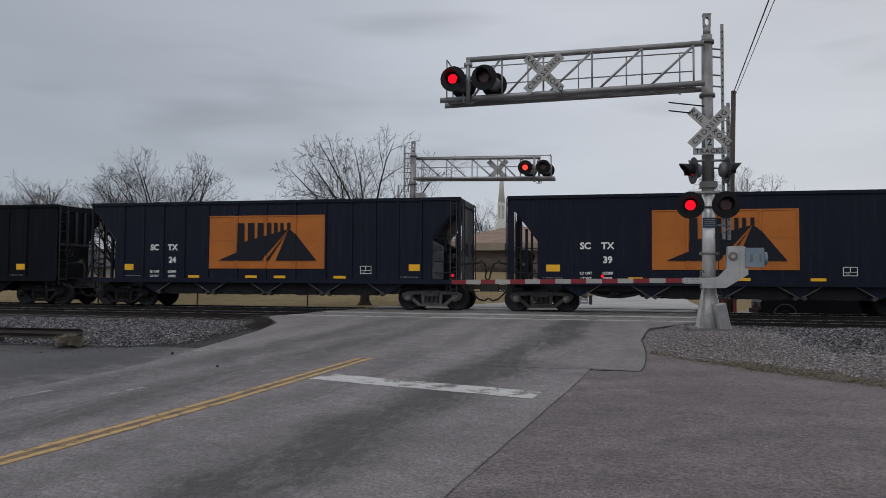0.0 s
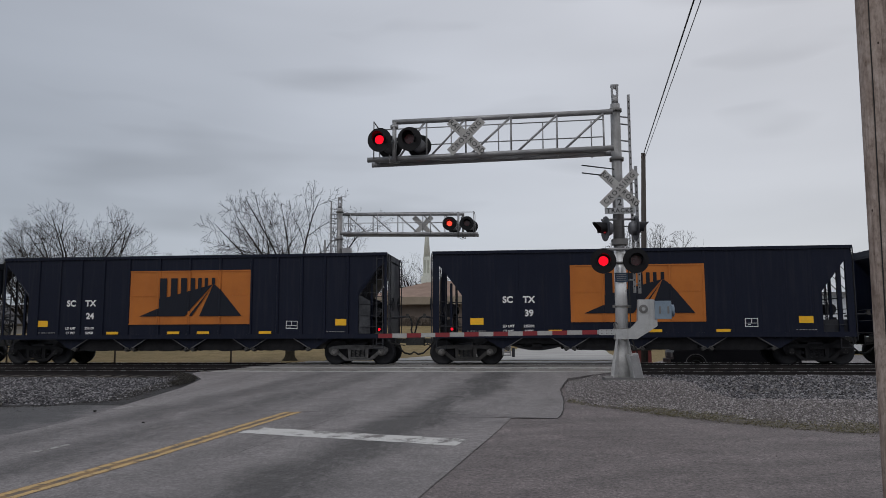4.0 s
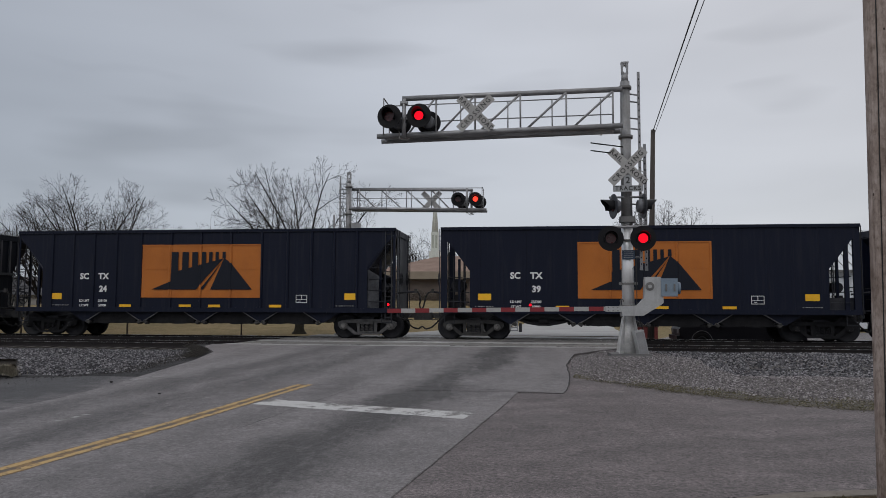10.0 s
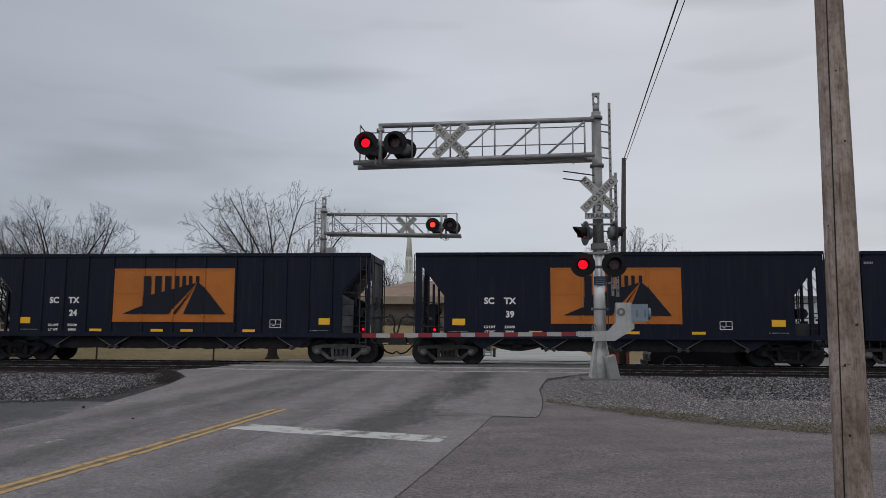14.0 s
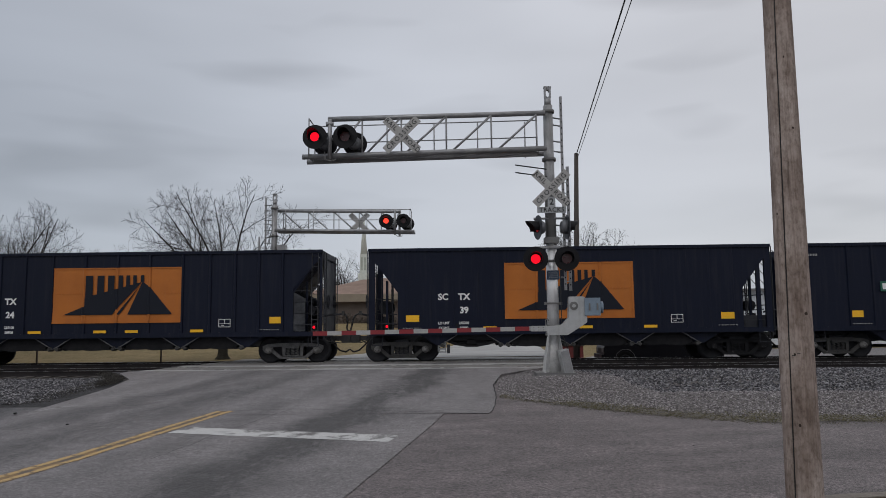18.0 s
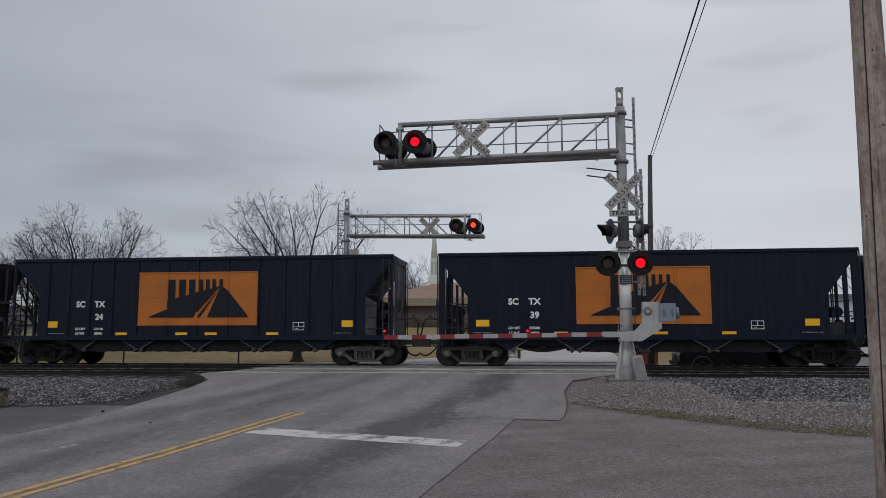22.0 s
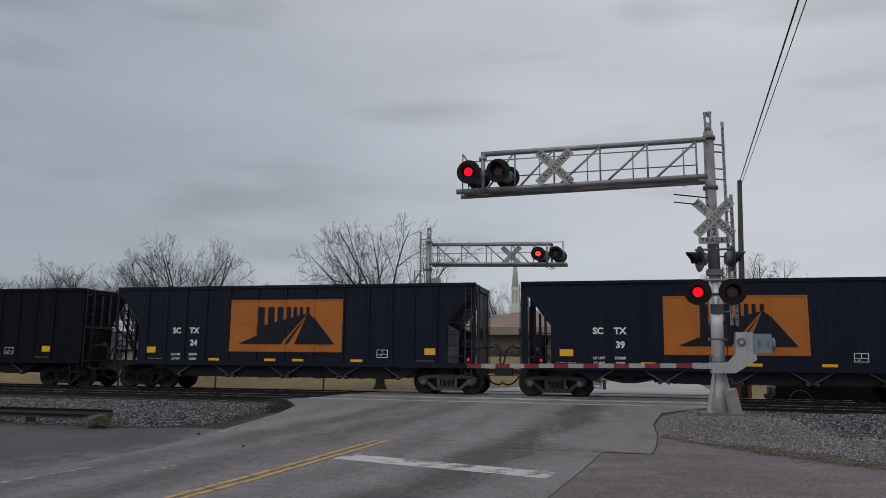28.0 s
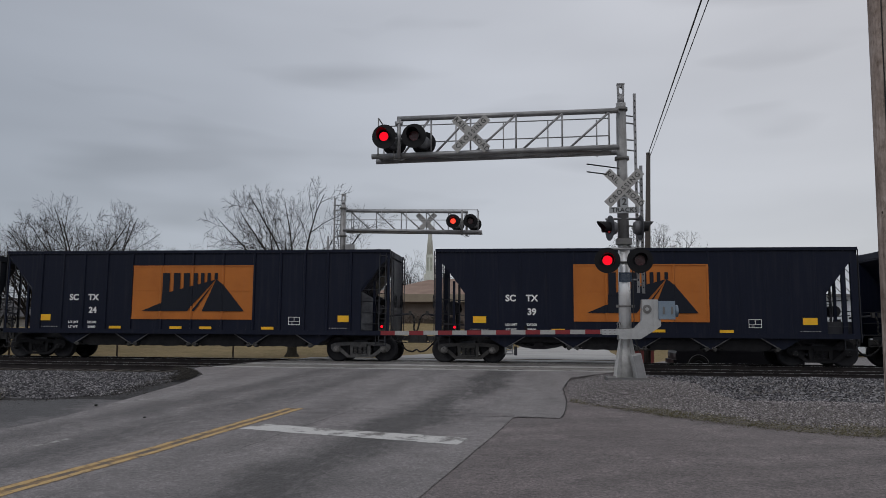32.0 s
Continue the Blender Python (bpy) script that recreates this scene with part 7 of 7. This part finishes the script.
def build_background():
    b = thing("metal_building", pose(34, 60, -0.45), "white corrugated metal building with a pale roof", "building")
    part("wall", made(box, (-12.5, 0, 0), (16, 14, 4.5)), "metal_white", b)
    for i in range(40):
        x = -12.4 + 0.7 * i
        part("wall_seam", made(box, (x - 0.03, -0.03, 0.0), (x + 0.03, 0.0, 4.4)), "metal_white", b)
    bm = bmesh.new()
    prism(bm, [(-0.5, 4.42), (7, 8.3), (14.6, 4.42), (14.6, 4.55), (7, 8.45), (-0.5, 4.55)], -13.0, 16.5, "x")
    roof = part("roof", bm, "metal_white", b, "pale standing-seam metal roof")
    for i in range(40):
        x = -12.9 + 0.72 * i
        bm = bmesh.new()
        prism(bm, [(-0.5, 4.55), (7, 8.45), (7, 8.50), (-0.5, 4.60)], x, x + 0.05, "x")
        part("roof_seam", bm, "galv_dark", b)
    part("eave", made(box, (-13, -0.62, 4.38), (16.5, -0.5, 4.60)), "galv_dark", b)
    for i, (x, y, r, h) in enumerate(((-13.2, 64.6, 1.1, 1.5), (-11.4, 64.8, 1.1, 1.4), (-9.9, 64.5, 1.1, 1.55), (-8.2, 64.7, 1.1, 1.4), (-6.4, 64.6, 1.1, 1.5), (-4.4, 64.7, 1.0, 1.4))):
        shrub(x, y, 0.9 * r, 0.62 * h, 40 + i)
    pickup()
    h = thing("house", pose(-58.0, 82.0, -0.3), "small grey house with a dark shingle roof among bare trees", "house")
    part("wall", made(box, (-6.5, -3.5, 0), (6.5, 3.5, 2.7)), "siding", h)
    bm = bmesh.new()
    prism(bm, [(-4.1, 2.6), (4.1, 2.6), (0.0, 4.9)], -7.0, 7.0, "x")
    part("roof", bm, "shingle_grey", h, "dark grey shingle roof")
    for x in (-4.2, -1.4, 3.4):
        w = part("window", made(box, (x - 0.55, -3.56, 0.95), (x + 0.55, -3.48, 2.15)), "glass_dark", h)
        part("frame", made(box, (x - 0.66, -3.54, 0.84), (x + 0.66, -3.505, 0.95)), "white_paint", w)
    part("door", made(box, (0.8, -3.56, 0.0), (1.7, -3.48, 2.05)), "rust", h)
    for x, y in ((-13.07, 31.6), (-18.24, 30.9), (-23.5, 30.9)):
        p = thing("marker_post", pose(x, y, -0.2), "thin dark steel marker post in the grass", "post", "marker posts")
        part("post", made(box, (-0.03, -0.025, -0.1), (0.03, 0.025, 1.25)), "rust", p)
        part("cap", bevel(made(box, (-0.04, -0.035, 1.25), (0.04, 0.035, 1.29)), 0.008), "rust", p)
    sh = thing("brick_pier", pose(5.9, 37.0, -0.71), "low red-brown brick pier beside the road", "brick pier")
    part("pier", bevel(made(box, (-0.55, -0.2, 0), (0.55, 0.2, 0.95)), 0.02), "red_paint", sh)
    part("coping", bevel(made(box, (-0.6, -0.25, 0.95), (0.6, 0.25, 1.03)), 0.015), "rust", sh)


def build_side_things():
    g = thing("guard_rail", pose(-10.25, 13.0, -0.18), "low rusty steel guard rail with a dented end", "guard rail")
    bm = bmesh.new()
    prism(bm, [(-0.04, 0.12), (0.02, 0.16), (-0.03, 0.22), (0.02, 0.28), (-0.04, 0.33), (-0.01, 0.33), (0.05, 0.28), (0.0, 0.22), (0.05, 0.16), (-0.01, 0.12)], -14, 0.0, "x")
    part("beam", bm, "guard_steel", g)
    for x in (-2.08, -4.1, -6.1, -8.1, -10.1):
        part("post", bevel(made(box, (x - 0.07, 0.03, -0.1), (x + 0.07, 0.17, 0.32)), 0.01), "wood_dark", g)
    k = thing("kerb", pose(0, 0, 0), "pale concrete kerb round the grass island", "kerb", "", "structure")
    outer = [(-0.1, 3.4), (0.35, 4.3), (0.60, 4.68), (0.88, 5.04), (1.27, 5.42), (1.70, 5.70), (2.43, 6.04), (3.27, 6.27), (3.83, 6.43), (6, 6.83), (10, 7.23), (20, 7.73)]
    inner = [(0.14, 3.25), (0.57, 4.12), (0.81, 4.50), (1.06, 4.87), (1.43, 5.25), (1.83, 5.54), (2.50, 5.88), (3.30, 6.11), (3.86, 6.27), (6, 6.67), (10, 7.07), (20, 7.57)]
    for (a, b), (c, d) in zip(zip(outer, outer[1:]), zip(inner, inner[1:])):
        bm = bmesh.new()
        prism(bm, [a, b, d, c], -0.6, zr(5.7) + 0.045, "z")
        part("kerb_stone", bevel(bm, 0.012), "kerb_concrete", k)
    bm = bmesh.new()
    prism(bm, [(x, y - 0.0) for x, y in inner] + [(20, 2.2), (1.6, 2.2)], -0.6, zr(5.7) + 0.035, "z")
    tagged(part("grass_island", bm, "grass_green", None), "short patchy green grass island behind the kerb", "grass", kind="structure")


build_ground()
build_banks()
build_tracks()
build_markings()
LIM24 = (("LD LMT", "235100"), ("LT WT", "50900"))
LIM39 = (("LD LMT", "235200"), ("LT WT", "50800"))
hopper_car(-12.48, 7.62, "24", True, "black four-bay hopper car numbered 24 with an orange sign panel", LIM24, shades=("bogie_dark", "bogie_pale"))
hopper_car(4.20, 7.33, "39", False, "black four-bay hopper car numbered 39 with an orange sign panel", LIM39, shades=("bogie", "bogie_dark"))
hopper_car(-29.37, 7.62, "", True, "black hopper car with dark dusty closed ends", (), True, False, "near", shades=("bogie_dark", "bogie_dark"), paint="car_sooty")
last = hopper_car(20.45, 7.6, "", True, "black solid-ended hopper car with a small green mark", (), False, False, True, shades=("bogie", "bogie_dark"))
gm = part("green_placard", bevel(made(box, (-5.05, -1.575, 2.38), (-4.0, -1.555, 2.74)), 0.004), "green_sign", last, "green placard with white bars")
for k in range(5):
    part("print_bar", made(box, (-4.98 + 0.2 * k, -1.580, 2.45), (-4.85 + 0.2 * k, -1.576, 2.67)), "decal_white", gm)
for k in range(6):
    part("number_bar", made(box, (-7.52 + 0.055 * k, -1.508, 3.70), (-7.485 + 0.055 * k, -1.503, 3.78)), "stencil", last)
build_near_signal()
build_far_signal()
build_poles()
build_trees()
build_church()
build_background()
build_side_things()


# ---- grass and weeds ----
def blades(name, spots, fz, h, label, seed, mat="blades", wide=1.0):
    """Thin bent grass blades, as one mesh of kind stuff. Spots: x, y, spread, count."""
    rnd = random.Random(seed)
    vs, fs = [], []
    for x, y, sp, n in spots:
        for _ in range(n):
            bx, by = x + rnd.gauss(0, sp), y + rnd.gauss(0, sp)
            z = fz(bx, by)
            a = rnd.uniform(0, 6.283)
            w, hh = rnd.uniform(0.003, 0.007) * wide, h * rnd.uniform(0.4, 1.1)
            lean = rnd.uniform(0.1, 1.9 if wide < 0.7 else 0.9) * hh
            dx, dy = math.cos(a), math.sin(a)
            k = len(vs)
            vs += [(bx - dy * w, by + dx * w, z - 0.01), (bx + dy * w, by - dx * w, z - 0.01), (bx + dx * lean * 0.4 + dy * w * 0.7, by + dy * lean * 0.4 - dx * w * 0.7, z + hh * 0.65), (bx + dx * lean * 0.4 - dy * w * 0.7, by + dy * lean * 0.4 + dx * w * 0.7, z + hh * 0.65), (bx + dx * lean, by + dy * lean, z + hh)]
            fs += [(k, k + 1, k + 2, k + 3), (k + 3, k + 2, k + 4)]
    me = bpy.data.meshes.new(name)
    me.from_pydata(vs, [], fs)
    me.materials.append(M[mat])
    return tagged(new(name, me), label, "grass", kind="stuff")


def build_weeds():
    rnd = random.Random(77)
    spots = []
    for i in range(420):
        x = 1.6 + 18 * rnd.random() ** 1.3
        if noise.noise((x * 0.8, 3.0, 0)) > -0.15:
            spots.append((x, bank_edge(x) + 0.12 + abs(rnd.gauss(0, 0.35)), 0.09, 9))
    blades("weeds", spots, z_gravel, 0.018, "low brown-green weeds along the foot of the bank", 1, "blades", 1.3)
    blades("dry_tuft", [(-10.38, 12.84, 0.085, 2200), (-10.46, 12.78, 0.05, 900), (-10.22, 12.82, 0.04, 500)], lambda x, y: zr(y) + 0.03 + 0.10 * math.exp(-((x + 10.36) / 0.13) ** 2), 0.15, "matted dry weed clump at the end of the guard rail", 2, "dead_weed", 0.6)
    isl = zr(5.7) + 0.035
    rim = [(0.57, 4.12), (0.81, 4.50), (1.06, 4.87), (1.43, 5.25), (1.83, 5.54), (2.50, 5.88), (3.30, 6.11), (3.86, 6.27), (6, 6.67), (10, 7.07)]
    def inner_y(x):
        for (xa, ya), (xb, yb) in zip(rim, rim[1:]):
            if xa <= x < xb:
                return ya + (yb - ya) * (x - xa) / (xb - xa)
        return 4.0
    spots = []
    for i in range(3800):
        x = 1.2 + 7 * rnd.random()
        y = inner_y(x) - 0.06 - 2.4 * rnd.random() ** 1.5
        if noise.noise((x * 1.6, y * 1.6, 6)) > -0.05:
            spots.append((x, y, 0.06, 26))
    scatter("leaf_litter", 2600, (1.8, 5.2, 4.4, 6.2), lambda x, y: isl + 0.006, (0.004, 0.012), "straw", "pale leaf litter round the pole", 31, lambda x, y: y < inner_y(x) - 0.05 and (x - 3.2) ** 2 + (y - 5.5) ** 2 < 0.9 + noise.noise((x * 3, y * 3, 2)))
    blades("grass_blades", spots, lambda x, y: isl, 0.017, "short patchy grass on the island", 3, "turf", 0.8)
    edge = [(0.35, 4.3), (0.60, 4.68), (0.88, 5.04), (1.27, 5.42), (1.70, 5.70), (2.43, 6.04), (3.27, 6.27), (3.83, 6.43), (6, 6.83), (10, 7.23)]
    def by_kerb(x, y):
        for (xa, ya), (xb, yb) in zip(edge, edge[1:]):
            if xa <= x < xb:
                d = y - (ya + (yb - ya) * (x - xa) / (xb - xa))
                return -0.01 < d < 0.035 + 0.16 * abs(noise.noise((x * 3, 0, 4)))
        return False
    # dirt by the kerb, made dark enough to paint its shadow line too
    scatter("kerb_grit", 170000, (0.3, 8.0, 4.2, 7.1), lambda x, y: zr(y) + 0.006, (0.005, 0.012), "grit_dark", "dark grit along the foot of the kerb, also standing in for its shadow line", 33, by_kerb)


def build_debris():
    """Small dark scraps lying on the road."""
    for x, y, r in ((-7.75, 12.3, 0.040), (-6.1, 11.0, 0.028), (3.2, 8.9, 0.014)):
        bm = bmesh.new()
        bmesh.ops.create_icosphere(bm, subdivisions=1, radius=r)
        for v in bm.verts:
            v.co *= 1 + 0.35 * noise.noise(v.co * 20 + Vector((x, y, 0)))
            v.co.z *= 0.5
        ob = part("road_debris", bm, "tar", None)
        ob.matrix_basis = pose(x, y, zr(y) + 0.012 + r * 0.4)
        tagged(ob, "small dark scrap lying on the asphalt", "debris", "scraps on the road")


build_weeds()
build_debris()


# ---- what moves: the flashers ----
PERIOD, FIRST, RIGHT_ON = 1.0822, 0.08, 0.502


def flash_rows(on_first, shift, at, tilt):
    """Rows for an added two-faced disc: its glowing face to the road stands in for lit, its dark red face for unlit."""
    turn = at @ pose(0, 0, 0, tilt, 0, 0)
    lit, dark = at, at @ pose(0, 0, 0, 2 * tilt, 0, 0)
    switches = []
    k = -1
    while FIRST + shift + k * PERIOD < 33:
        t = FIRST + shift + k * PERIOD
        switches += [(t, "right"), (t + RIGHT_ON, "left")]
        k += 1
    rows, state = [], None
    for t, side in switches:
        new_pose = lit if (side == on_first) else dark
        f = math.floor(t * FPS + 0.35)
        # filament overlap imitated: the glowing face turns in just before its partner turns away
        first = f - 2 if new_pose is lit or f + 2 > 32 * FPS else f
        if first < 0:
            state = new_pose
            continue
        if not rows and first > 0:
            rows.append((0.0, state))
        if first + 2 > 32 * FPS:
            break
        rows += [(first / FPS, state), ((first + 1) / FPS, turn), ((first + 2) / FPS, new_pose)]
        state = new_pose
    if rows[-1][0] < 32.0:
        rows.append((32.0, state))
    return rows


def motions():
    for bulbs, side, shift, tilt in ((BULBS_L, "left", 0.0, -86), (BULBS_R, "right", 0.0, -86), (BULBS_GA, "left", -0.12, 86), (BULBS_GB, "right", -0.12, 86)):
        for b in bulbs:
            walk(b, flash_rows(side, shift, b.matrix_basis.copy(), tilt))


motions()
